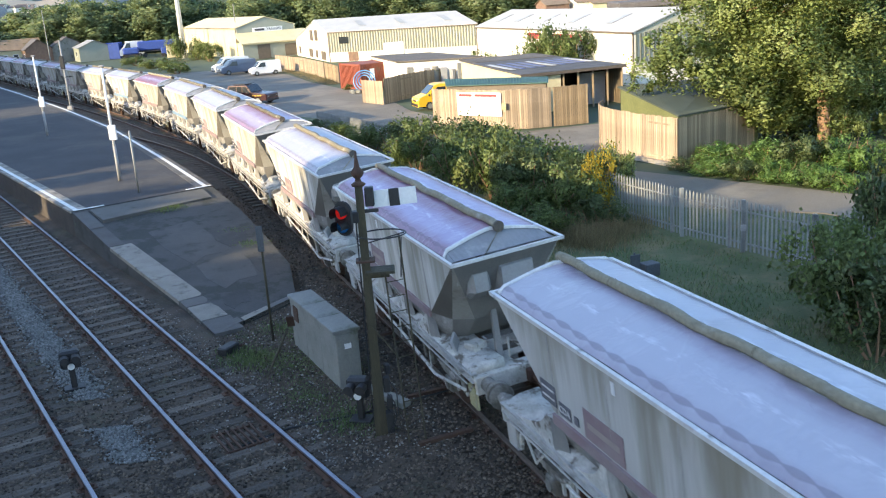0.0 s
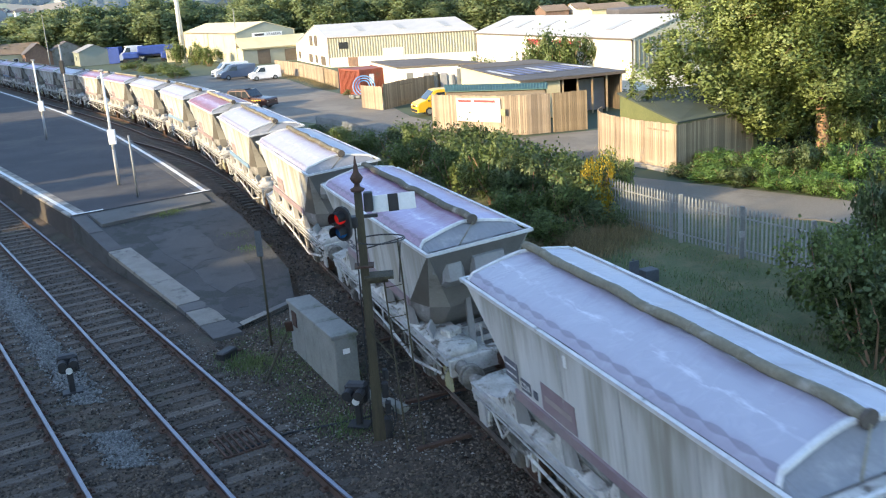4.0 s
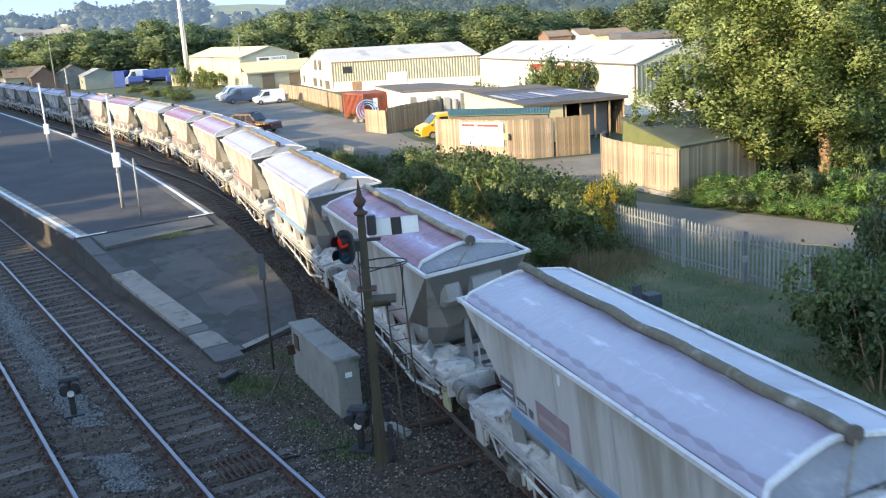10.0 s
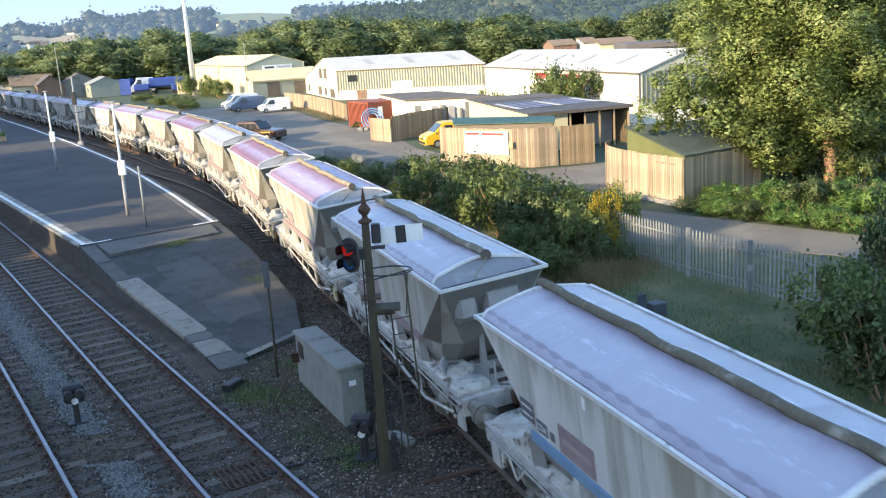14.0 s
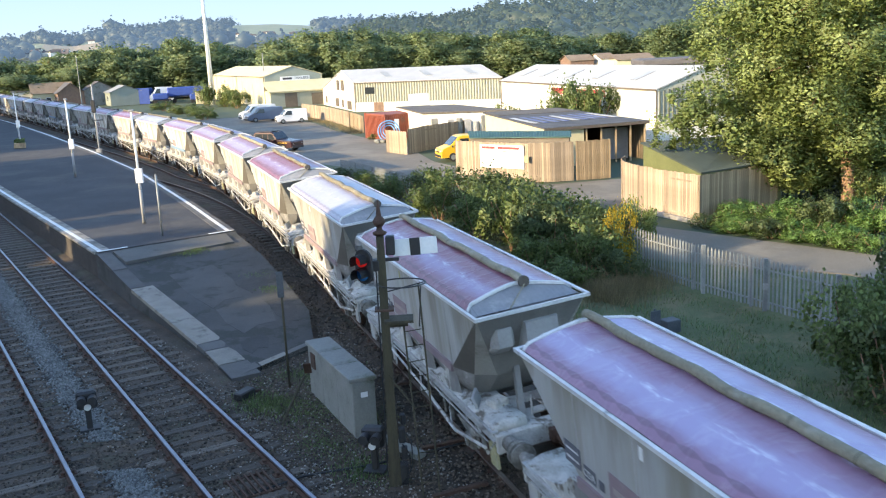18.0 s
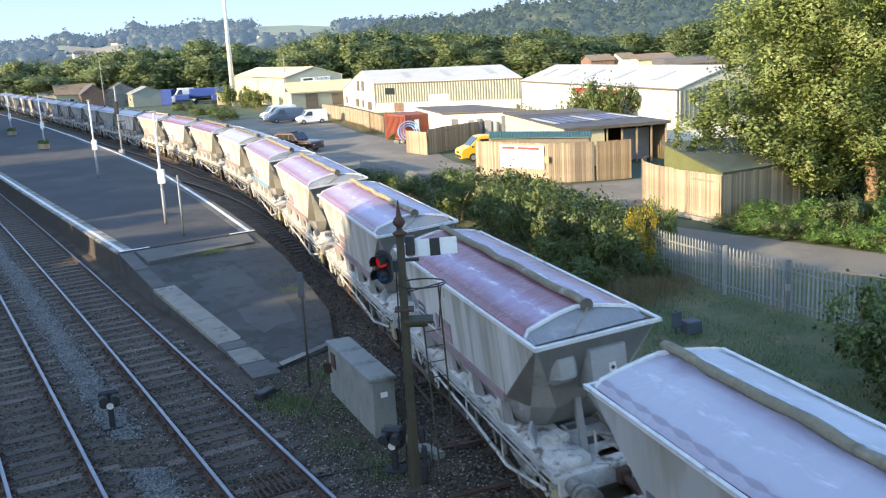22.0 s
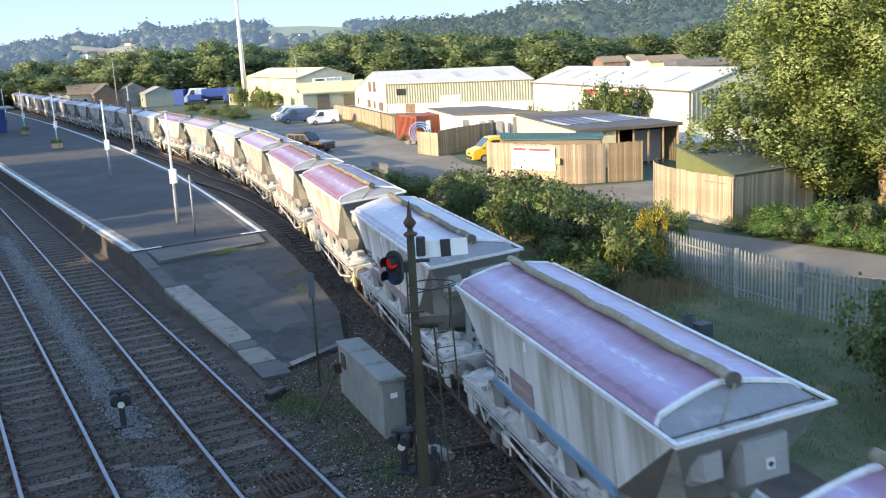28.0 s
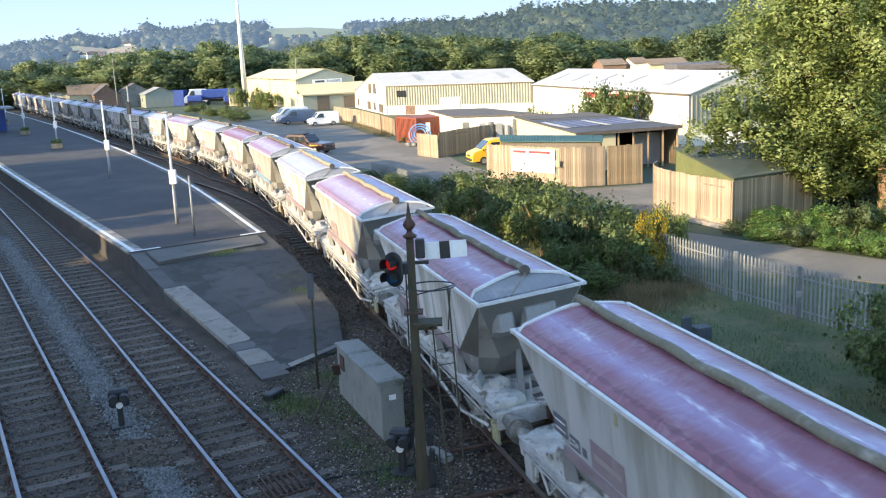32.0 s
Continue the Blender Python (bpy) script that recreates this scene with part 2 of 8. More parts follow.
M["coping"] = mat("stone_coping", (0.27, 0.25, 0.215), (0.19, 0.175, 0.15), 0.88, scale=1.5, fine=30, bump=0.5, vary=0.25, dirt=(0.09, 0.085, 0.07), dirt_scale=1.6, dirt_low=0.52, dirt_high=0.68, grain_by=0.15)
M["dark_coping"] = mat("dark_edge_slab", (0.11, 0.105, 0.10), (0.08, 0.075, 0.07), 0.9, scale=1.5, fine=30, bump=0.4, vary=0.25, grain_by=0.13)
M["brick"] = mat("old_brick", (0.21, 0.13, 0.09), (0.11, 0.08, 0.065), 0.9, scale=2, fine=25, bump=0.5)
M["white_paint"] = mat("white_line_paint", (0.72, 0.72, 0.70), (0.5, 0.5, 0.48), 0.6, scale=3, fine=30, bump=0.1)
M["concrete"] = mat("weathered_concrete", (0.22, 0.22, 0.20), (0.15, 0.15, 0.135), 0.85, scale=1.4, fine=26, bump=0.35, dirt=(0.08, 0.09, 0.058), dirt_scale=1.3, dirt_low=0.52, dirt_high=0.68, grain_by=0.13)
M["road"] = mat("tarmac", (0.165, 0.147, 0.118), (0.125, 0.112, 0.092), 0.9, scale=0.25, fine=18, bump=0.3, dirt=(0.20, 0.18, 0.145), dirt_scale=0.2, dirt_low=0.48, dirt_high=0.62)
M["grass_soil"] = mat("grassy_soil", (0.085, 0.105, 0.042), (0.05, 0.065, 0.026), 0.95, scale=0.6, fine=14, bump=0.8, dirt=(0.15, 0.13, 0.065), dirt_scale=0.5, dirt_low=0.46, dirt_high=0.64)
M["field"] = mat("far_fields", (0.05, 0.075, 0.04), (0.09, 0.10, 0.05), 0.95, scale=0.006, fine=0.05, bump=0,
                 dirt=(0.20, 0.18, 0.11), dirt_scale=0.004, dirt_low=0.56, dirt_high=0.6)
M["grass"] = leaf_mat("grass_blades", (0.105, 0.165, 0.055), (0.19, 0.20, 0.085), 0.45, 0.45)
M["dry_grass"] = leaf_mat("dry_grass_blades", (0.24, 0.19, 0.10), (0.15, 0.14, 0.06))
M["leaf"] = leaf_mat("bush_leaves", (0.135, 0.19, 0.06), (0.19, 0.215, 0.06), 0.42)
M["leaf_dark"] = leaf_mat("dark_leaves", (0.10, 0.14, 0.055), (0.135, 0.17, 0.055))
M["leaf_yellow"] = leaf_mat("yellow_leaves", (0.60, 0.44, 0.04), (0.36, 0.30, 0.04), 0.45)
M["leaf_tree"] = leaf_mat("tree_leaves", (0.225, 0.285, 0.095), (0.285, 0.33, 0.11), 0.48, 0.4)
M["leaf_bank"] = leaf_mat("ivy_leaves", (0.15, 0.265, 0.07), (0.20, 0.29, 0.08), 0.45)
M["leaf_far"] = leaf_mat("far_leaves", (0.15, 0.205, 0.09), (0.20, 0.24, 0.10), 0.5, 0.2)
# these four glow a little in place of haze
M["leaf_hill"] = haze_glow(leaf_mat("haze_glow_hill_leaves", (0.052, 0.072, 0.036), (0.078, 0.095, 0.045), 0.45, 0.25), (0.018, 0.026, 0.034))
M["leaf_ridge"] = haze_glow(leaf_mat("haze_glow_ridge_leaves", (0.045, 0.06, 0.04), (0.06, 0.07, 0.045), 0.45, 0.08), (0.033, 0.048, 0.072))
M["ridge_field"] = haze_glow(mat("haze_glow_ridge_fields", (0.13, 0.15, 0.07), (0.18, 0.18, 0.09), 0.95, scale=0.006, fine=0.05, bump=0), (0.029, 0.042, 0.058))
M["stubble"] = haze_glow(mat("haze_glow_stubble_field", (0.25, 0.185, 0.10), (0.20, 0.155, 0.085), 0.95, scale=0.02, fine=0.3, bump=0), (0.026, 0.038, 0.052))
M["bark"] = mat("bark", (0.30, 0.18, 0.11), (0.17, 0.105, 0.065), 0.95, scale=3, fine=14, bump=1.0, stretch=(1, 1, 0.25))
M["fence_wood"] = mat("pale_fence_board", (0.375, 0.29, 0.205), (0.25, 0.195, 0.135), 0.85, scale=1.3, fine=24, bump=0.4, mix=0.9, vary=0.30, stretch=(6, 6, 0.6))
M["old_wood"] = mat("grey_fence_board", (0.33, 0.245, 0.15), (0.21, 0.16, 0.10), 0.85, scale=1.3, fine=24, bump=0.4, mix=0.9, vary=0.30, stretch=(6, 6, 0.6))
M["galv"] = mat("galvanised_steel", (0.25, 0.26, 0.255), (0.17, 0.18, 0.175), 0.6, 0.25, scale=3, fine=30, bump=0.1, vary=0.15)
M["cream_clad"] = mat("cream_cladding", (0.42, 0.41, 0.32), (0.36, 0.35, 0.27), 0.5, scale=0.6, fine=12, bump=0.05, vary=0.05, grain_by=0.06)
# ribs: sage paint darkened to hold the shade between them
M["clad_rib"] = mat("sage_rib_with_shade", (0.13, 0.14, 0.11), (0.10, 0.11, 0.085), 0.5, scale=0.6, fine=12, bump=0.05, grain_by=0.06)
M["green_clad"] = mat("sage_cladding", (0.27, 0.29, 0.245), (0.22, 0.24, 0.20), 0.5, scale=0.6, fine=12, bump=0.05, grain_by=0.06)
M["white_wall"] = mat("white_render", (0.70, 0.675, 0.60), (0.60, 0.575, 0.50), 0.7, scale=0.5, fine=14, bump=0.1, grain_by=0.06)
M["cream_wall"] = mat("cream_render", (0.60, 0.53, 0.33), (0.52, 0.46, 0.28), 0.75, scale=0.5, fine=14, bump=0.1, grain_by=0.06)
M["roof_sheet"] = mat("pale_roof_sheet", (0.43, 0.43, 0.42), (0.36, 0.36, 0.35), 0.6, 0.1, scale=0.5, fine=10, bump=0.05, grain_by=0.06)
M["rooflight"] = mat("rooflight_plastic", (0.30, 0.30, 0.28), (0.24, 0.24, 0.22), 0.35, scale=1, fine=10, bump=0.05)
M["trim"] = mat("brown_trim", (0.13, 0.105, 0.08), (0.09, 0.075, 0.06), 0.6, scale=1, fine=14, bump=0.05)
M["green_roof"] = mat("green_roof_sheet", (0.052, 0.066, 0.055), (0.04, 0.052, 0.043), 0.75, 0.0, scale=0.8, fine=14, bump=0.1, grain_by=0.1)
M["green_wall"] = mat("green_sheet_wall", (0.125, 0.135, 0.05), (0.095, 0.105, 0.04), 0.6, scale=0.8, fine=14, bump=0.1)
M["felt"] = mat("roofing_felt", (0.115, 0.10, 0.085), (0.075, 0.068, 0.058), 0.9, scale=0.7, fine=14, bump=0.2)
M["red_steel"] = mat("rust_red_container", (0.27, 0.075, 0.04), (0.20, 0.055, 0.035), 0.65, 0.1, scale=1.5, fine=18, bump=0.1, dirt=(0.16, 0.085, 0.055), dirt_low=0.55, dirt_high=0.72)
M["slate"] = mat("slate_roof", (0.11, 0.10, 0.10), (0.08, 0.075, 0.075), 0.8, scale=0.8, fine=10, bump=0.1)
M["tile_roof"] = mat("brown_tile_roof", (0.23, 0.17, 0.11), (0.17, 0.12, 0.08), 0.85, scale=0.8, fine=10, bump=0.1)
M["blue_sheet"] = mat("blue_tarpaulin", (0.035, 0.075, 0.30), (0.025, 0.055, 0.22), 0.6, scale=1.2, fine=10, bump=0.2)
M["dark_glass"] = mat("dark_window_glass", (0.03, 0.035, 0.04), (0.02, 0.025, 0.03), 0.1, scale=1, fine=8, bump=0)
M["frame_white"] = mat("white_plastic", (0.75, 0.75, 0.74), (0.65, 0.65, 0.64), 0.5, scale=1, fine=20, bump=0.05, grain_by=0.06)
M["tyre"] = mat("tyre_rubber", (0.03, 0.03, 0.03), (0.02, 0.02, 0.02), 0.9, scale=4, fine=30, bump=0.2)
M["black"] = mat("black_painted_steel", (0.022, 0.022, 0.024), (0.014, 0.014, 0.015), 0.55, scale=3, fine=30, bump=0.1)
M["grey_paint"] = mat("grey_painted_steel", (0.30, 0.30, 0.30), (0.24, 0.24, 0.24), 0.6, scale=2, fine=24, bump=0.1)
M["dark_grey"] = mat("dark_blue_grey_paint", (0.085, 0.095, 0.105), (0.06, 0.068, 0.075), 0.7, scale=2, fine=24, bump=0.1)
M["post_timber"] = mat("weathered_signal_timber", (0.068, 0.058, 0.032), (0.028, 0.025, 0.019), 0.9, scale=2, fine=22, bump=0.5, stretch=(4, 4, 0.5))
M["dusty_steel"] = mat("dust_coated_steel", (0.42, 0.41, 0.385), (0.30, 0.29, 0.27), 0.85, scale=1.1, fine=20, bump=0.15, dirt=(0.17, 0.16, 0.14), dirt_scale=0.9, dirt_low=0.50, dirt_high=0.70, stretch=(2.4, 2.4, 0.35), grain_by=0.1)
M["clay_white"] = mat("china_clay_dust", (0.54, 0.52, 0.48), (0.36, 0.345, 0.31), 0.95, scale=3, fine=26, bump=0.7, mix=0.9, dirt=(0.13, 0.11, 0.088), dirt_scale=3.4, dirt_low=0.52, dirt_high=0.64, grain_by=0.15)
M["rim"] = mat("dusty_white_rim", (0.66, 0.655, 0.64), (0.50, 0.49, 0.47), 0.7, scale=4, fine=30, bump=0.25, dirt=(0.25, 0.235, 0.21), dirt_scale=2.2, dirt_low=0.57, dirt_high=0.70, grain_by=0.13)
# second colour of each: dust tinted with the sky's reflection
M["tarp_white"] = tarp_mat("white_cover_sheet", (0.28, 0.245, 0.30), (0.39, 0.385, 0.44), 0.46)
M["tarp_lilac"] = tarp_mat("lilac_cover_sheet", (0.25, 0.14, 0.20), (0.36, 0.30, 0.45), 0.22)
M["tarp_purple"] = tarp_mat("purple_cover_sheet", (0.21, 0.075, 0.10), (0.30, 0.215, 0.33), 0.10)
M["roll"] = mat("rolled_sheet", (0.20, 0.18, 0.125), (0.13, 0.115, 0.08), 0.8, scale=2, fine=20, bump=0.3, vary=0.45, dirt=(0.33, 0.315, 0.27), dirt_scale=1.6, dirt_low=0.54, dirt_high=0.72)
M["hopper_side"] = side_mat("dust_streaked_side_sheet", (0.44, 0.43, 0.405), (0.20, 0.175, 0.125), 2.0, 3.3)
# shaded and lit tones of the folded corners, with some dirt
M["corner_shade"] = mat("shaded_corner_sheet", (0.105, 0.095, 0.08), (0.15, 0.14, 0.125), 0.8, scale=1.4, fine=20, bump=0.12, dirt=(0.24, 0.23, 0.21), dirt_scale=1.1, dirt_low=0.60, dirt_high=0.76, grain_by=0.1)
M["corner_lit"] = mat("lit_corner_fold", (0.34, 0.33, 0.30), (0.26, 0.25, 0.225), 0.8, scale=1.4, fine=20, bump=0.12, dirt=(0.18, 0.165, 0.14), dirt_scale=1.4, dirt_low=0.55, dirt_high=0.70, grain_by=0.1)
M["lower_sheet"] = mat("clay_smeared_sheet", (0.25, 0.245, 0.235), (0.12, 0.115, 0.105), 0.9, scale=1.6, fine=20, bump=0.3, mix=0.9, dirt=(0.46, 0.445, 0.415), dirt_scale=1.1, dirt_low=0.50, dirt_high=0.60)
M["end_plate"] = mat("grey_end_plate", (0.235, 0.24, 0.25), (0.17, 0.172, 0.18), 0.6, scale=1.3, fine=18, bump=0.1, dirt=(0.36, 0.355, 0.35), dirt_scale=1.2, dirt_low=0.53, dirt_high=0.72, grain_by=0.08)
M["box_steel"] = mat("grey_box_steel", (0.36, 0.36, 0.355), (0.27, 0.27, 0.26), 0.7, scale=1.6, fine=20, bump=0.1, dirt=(0.20, 0.19, 0.175), dirt_scale=1.3, dirt_low=0.56, dirt_high=0.72, grain_by=0.08)
M["gear"] = mat("dirty_running_gear", (0.25, 0.235, 0.21), (0.10, 0.09, 0.075), 0.9, scale=3.5, fine=26, bump=0.4, mix=0.95, dirt=(0.42, 0.405, 0.37), dirt_scale=3.0, dirt_low=0.56, dirt_high=0.66)
M["logo"] = mat("faded_logo_paint", (0.33, 0.27, 0.24), (0.28, 0.22, 0.21), 0.7, scale=2, fine=20, bump=0.05, grain_by=0.06)
M["patch"] = mat("cracked_patch_concrete", (0.105, 0.103, 0.096), (0.08, 0.078, 0.072), 0.9, scale=0.8, fine=26, bump=0.4, dirt=(0.055, 0.057, 0.045), dirt_scale=1.1, dirt_low=0.54, dirt_high=0.68, grain_by=0.15)
M["dark_patch"] = mat("tarry_patch", (0.042, 0.042, 0.042), (0.03, 0.03, 0.03), 0.85, scale=0.9, fine=26, bump=0.4, dirt=(0.06, 0.06, 0.055), dirt_scale=1.3, dirt_low=0.54, dirt_high=0.66, grain_by=0.15)
M["pale_asphalt"] = mat("greyed_asphalt", (0.078, 0.078, 0.076), (0.055, 0.055, 0.053), 0.9, scale=0.7, fine=26, bump=0.4, dirt=(0.04, 0.041, 0.038), dirt_scale=1.0, dirt_low=0.5, dirt_high=0.62, grain_by=0.15)
M["strap"] = mat("brown_strap", (0.10, 0.085, 0.07), (0.07, 0.06, 0.05), 0.85, scale=3, fine=20, bump=0.1)
# grey darkened for the shade on the inward-sloping ends, with dust patches
M["hopper_end"] = mat("shade_grey_end_sheet", (0.17, 0.165, 0.155), (0.235, 0.225, 0.21), 0.8, scale=1.2, fine=20, bump=0.12, dirt=(0.35, 0.34, 0.32), dirt_scale=0.9, dirt_low=0.55, dirt_high=0.72, stretch=(1.6, 1.6, 0.6), grain_by=0.1)
M["dark_wall"] = mat("dark_platform_brick", (0.06, 0.05, 0.042), (0.038, 0.033, 0.03), 0.95, scale=2, fine=25, bump=0.6)
M["purple_panel"] = mat("faded_maroon_panel", (0.24, 0.17, 0.18), (0.31, 0.26, 0.25), 0.7, scale=2, fine=20, bump=0.05, grain_by=0.06)
M["panel_dark"] = mat("dark_data_panel", (0.10, 0.10, 0.12), (0.16, 0.16, 0.17), 0.7, scale=3, fine=20, bump=0.05)
M["blue_stripe"] = mat("faded_blue_paint", (0.14, 0.25, 0.38), (0.25, 0.32, 0.38), 0.7, scale=3, fine=20, bump=0.05, grain_by=0.06)
M["yellow"] = mat("yellow_paint", (0.72, 0.42, 0.02), (0.62, 0.36, 0.02), 0.4, scale=1, fine=14, bump=0.02, coat=0.3, grain_by=0.06)
M["dusty_yellow"] = mat("dusty_yellow_paint", (0.34, 0.31, 0.14), (0.40, 0.38, 0.30), 0.8, scale=4, fine=20, bump=0.2)
M["car_red"] = mat("dark_red_car_paint", (0.040, 0.010, 0.014), (0.03, 0.008, 0.011), 0.3, 0.1, scale=1, fine=14, bump=0, coat=0.4, grain_by=0.06)
M["car_blue"] = mat("slate_blue_van_paint", (0.10, 0.13, 0.19), (0.08, 0.10, 0.15), 0.35, 0.2, scale=1, fine=14, bump=0, coat=0.4, grain_by=0.06)
M["car_white"] = mat("white_van_paint", (0.78, 0.78, 0.77), (0.7, 0.7, 0.69), 0.35, scale=1, fine=14, bump=0, coat=0.4, grain_by=0.06)
M["ink"] = mat("dark_lettering", (0.05, 0.05, 0.06), (0.04, 0.04, 0.05), 0.7, scale=3, fine=20, bump=0)
M["red_ink"] = mat("red_lettering", (0.42, 0.05, 0.05), (0.32, 0.05, 0.05), 0.7, scale=3, fine=20, bump=0)
M["solar"] = mat("streaked_dark_roof_sheet", (0.05, 0.052, 0.06), (0.095, 0.095, 0.10), 0.95, scale=0.7, fine=8, bump=0.05, stretch=(1, 4, 1), mix=0.9)
M["blue_panel"] = mat("faded_blue_roof_panel", (0.07, 0.10, 0.22), (0.16, 0.19, 0.28), 0.9, scale=1.2, fine=8, bump=0.05, stretch=(1, 4, 1), mix=0.9)


# ---- mesh helpers ----
def part(name, bm, material, parent=None, label="", smooth=False):
    me = bpy.data.meshes.new(name)
    bm.to_mesh(me)
    bm.free()
    for mt in (material if isinstance(material, (list, tuple)) else [material]):
        me.materials.append(mt)
    if smooth:
        me.polygons.foreach_set("use_smooth", [True] * len(me.polygons))
    ob = new(name, me)
    ob.parent = parent
    return tagged(ob, label)


def empty(name, m, label, category, group="", kind=""):
    ob = new(name)
    ob.empty_display_size = 0.2
    ob.matrix_basis = m
    return tagged(ob, label, category, group, kind)


def raw(name, verts, faces, material, parent=None, label="", smooth=False):
    me = bpy.data.meshes.new(name)
    me.from_pydata([tuple(v) for v in verts], [], [tuple(f) for f in faces])
    me.update()
    me.materials.append(material)
    if smooth:
        me.polygons.foreach_set("use_smooth", [True] * len(me.polygons))
    ob = new(name, me)
    ob.parent = parent
    return tagged(ob, label)


def box(bm, cx, cy, cz, sx, sy, sz, rot=None, bevel=0.0):
    g = bmesh.ops.create_cube(bm, size=1.0)
    vs = g["verts"]
    bmesh.ops.scale(bm, vec=(sx, sy, sz), verts=vs)
    if bevel:
        es = list({e for v in vs for e in v.link_edges})
        vs = list({v for f in bmesh.ops.bevel(bm, geom=es, offset=bevel, segments=1, affect="EDGES")["faces"] for v in f.verts} | {v for v in vs if v.is_valid})
    if rot is not None:
        bmesh.ops.rotate(bm, cent=(0, 0, 0), matrix=rot.to_3x3(), verts=vs)
    bmesh.ops.translate(bm, vec=(cx, cy, cz), verts=vs)
    return vs


def boxed(*args, **kw):
    bm = bmesh.new()
    box(bm, *args, **kw)
    return bm


def tube(bm, a, b, r1, r2=None, seg=10, caps=True):
    a, b = Vector(a), Vector(b)
    d = b - a
    g = bmesh.ops.create_cone(bm, cap_ends=caps, segments=seg, radius1=r1, radius2=r1 if r2 is None else r2, depth=d.length)
    q = Vector((0, 0, 1)).rotation_difference(d.normalized()).to_matrix().to_4x4()
    bmesh.ops.transform(bm, matrix=Matrix.Translation((a + b) / 2) @ q, verts=g["verts"])
    return g["verts"]


def tubed(*args, **kw):
    bm = bmesh.new()
    tube(bm, *args, **kw)
    return bm


def loft(bm, rings, close=True):
    """Joins rings of points with equal counts; caps first and last."""
    vs = [[bm.verts.new(p) for p in r] for r in rings]
    k = len(rings[0])
    for a, b in zip(vs, vs[1:]):
        for i in range(k):
            bm.faces.new((a[i], a[(i + 1) % k], b[(i + 1) % k], b[i]))
    if close:
        bm.faces.new(vs[0][::-1])
        bm.faces.new(vs[-1])
    return vs


def prism(bm, pts, z0, z1):
    """A flat polygon pushed up from z0 to z1 (either may be a list of heights)."""
    a = z0 if isinstance(z0, (list, tuple)) else [z0] * len(pts)
    b = z1 if isinstance(z1, (list, tuple)) else [z1] * len(pts)
    loft(bm, [[(p[0], p[1], z) for p, z in zip(pts, a)], [(p[0], p[1], z) for p, z in zip(pts, b)]])
    bmesh.ops.recalc_face_normals(bm, faces=bm.faces)


def prismed(*args):
    bm = bmesh.new()
    prism(bm, *args)
    return bm


# ---- lines of the plan ----
def train_x(y):
    return 6.8575 - 0.30028 * y - 0.25181 * 8 * math.log1p(math.exp(min((y - 61) / 8, 60.0)))


def up_x(y):
    return 5.484 - 0.5496 * y - 0.000398 * y * y if y < 55 else 5.484 - 0.5496 * 55 - 0.000398 * 3025 - 0.594 * (y - 55)


def loop_x(y):
    """The platform line, which leaves the train's line at about y = 37."""
    k = max(0.0, y - 36.5)
    return train_x(y) - (0.0042 * k * k if k < 26 else 0.0042 * 676 + 0.02 * (k - 26))


def line(fx, y0, y1, step=1.0):
    """Points and headings along a line x = fx(y), at even steps of its length."""
    ys = np.arange(y0, y1, 0.25)
    xs = np.array([fx(y) for y in ys])
    s = np.concatenate([[0], np.cumsum(np.hypot(np.diff(xs), np.diff(ys)))])
    at = np.arange(0, s[-1], step)
    px, py = np.interp(at, s, xs), np.interp(at, s, ys)
    dx, dy = np.gradient(px), np.gradient(py)
    k = np.hypot(dx, dy)
    return [(px[i], py[i], dx[i] / k[i], dy[i] / k[i]) for i in range(len(at))]


def strip(name, pts, sections, material, parent=None, label=""):
    """Sweeps closed cross-sections, each a list of (offset to the right, height), along the points of a line."""
    verts, faces = [], []
    for sec in sections:
        k, b = len(sec), len(verts)
        for x, y, dx, dy in pts:
            verts += [(x + o * dy, y - o * dx, z) for o, z in sec]
        for i in range(len(pts) - 1):
            for j in range(k):
                a, c = b + i * k, b + (i + 1) * k
                faces.append((a + j, a + (j + 1) % k, c + (j + 1) % k, c + j))
        faces.append(tuple(range(b, b + k))[::-1])
        faces.append(tuple(range(b + (len(pts) - 1) * k, b + len(pts) * k)))
    return raw(name, verts, faces, material, parent, label)


# ---- the ground and the permanent way ----
YARD = -1.0


RIDGE = [(-32, 1.0), (-24.5, 1.02), (-22.2, 1.30), (-20.5, 1.50), (-19, 1.28), (-17.5, 1.45), (-16.2, 1.55), (-14, 1.62), (-12.6, 1.78), (-10.4, 1.75), (-9.9, 1.83), (-7.5, 1.80), (-5.3, 1.62), (-3, 1.5), (0, 1.3), (4, 1.2), (30, 1.2)]
WOODED = [(-5, -0.4), (-3.5, 0.5), (-1.1, 0.92), (1.5, 0.95), (2.3, 0.90), (3.9, 1.12), (5.7, 1.42), (8.3, 1.60), (10.6, 1.52), (11.7, 1.12), (12.4, 1.42), (13.7, 1.50), (14.7, 1.22), (16.3, 1.14), (17.4, 1.40), (26, 1.6), (32, 1.4)]


def far_rise(x, y):
    """The hills beyond the wood: a long ridge far off and, nearer, a steep wooded hill."""
    r, az = math.hypot(x, y), math.degrees(math.atan2(x, y))
    if y < 0:
        az = 0.0

    def hill(crest, at, foot):
        k = max(0.0, min(1.0, (r - foot) / (at - foot)))
        el = float(np.interp(az, [a for a, _ in crest], [b for _, b in crest]))
        return max(0.0, 8.5 + at * math.tan(radians(el))) * k * k * (3 - 2 * k)

    return max(hill(RIDGE, 1900, 420), hill(WOODED, 820, 330)) * (0.5 if y < 0 else 1.0)


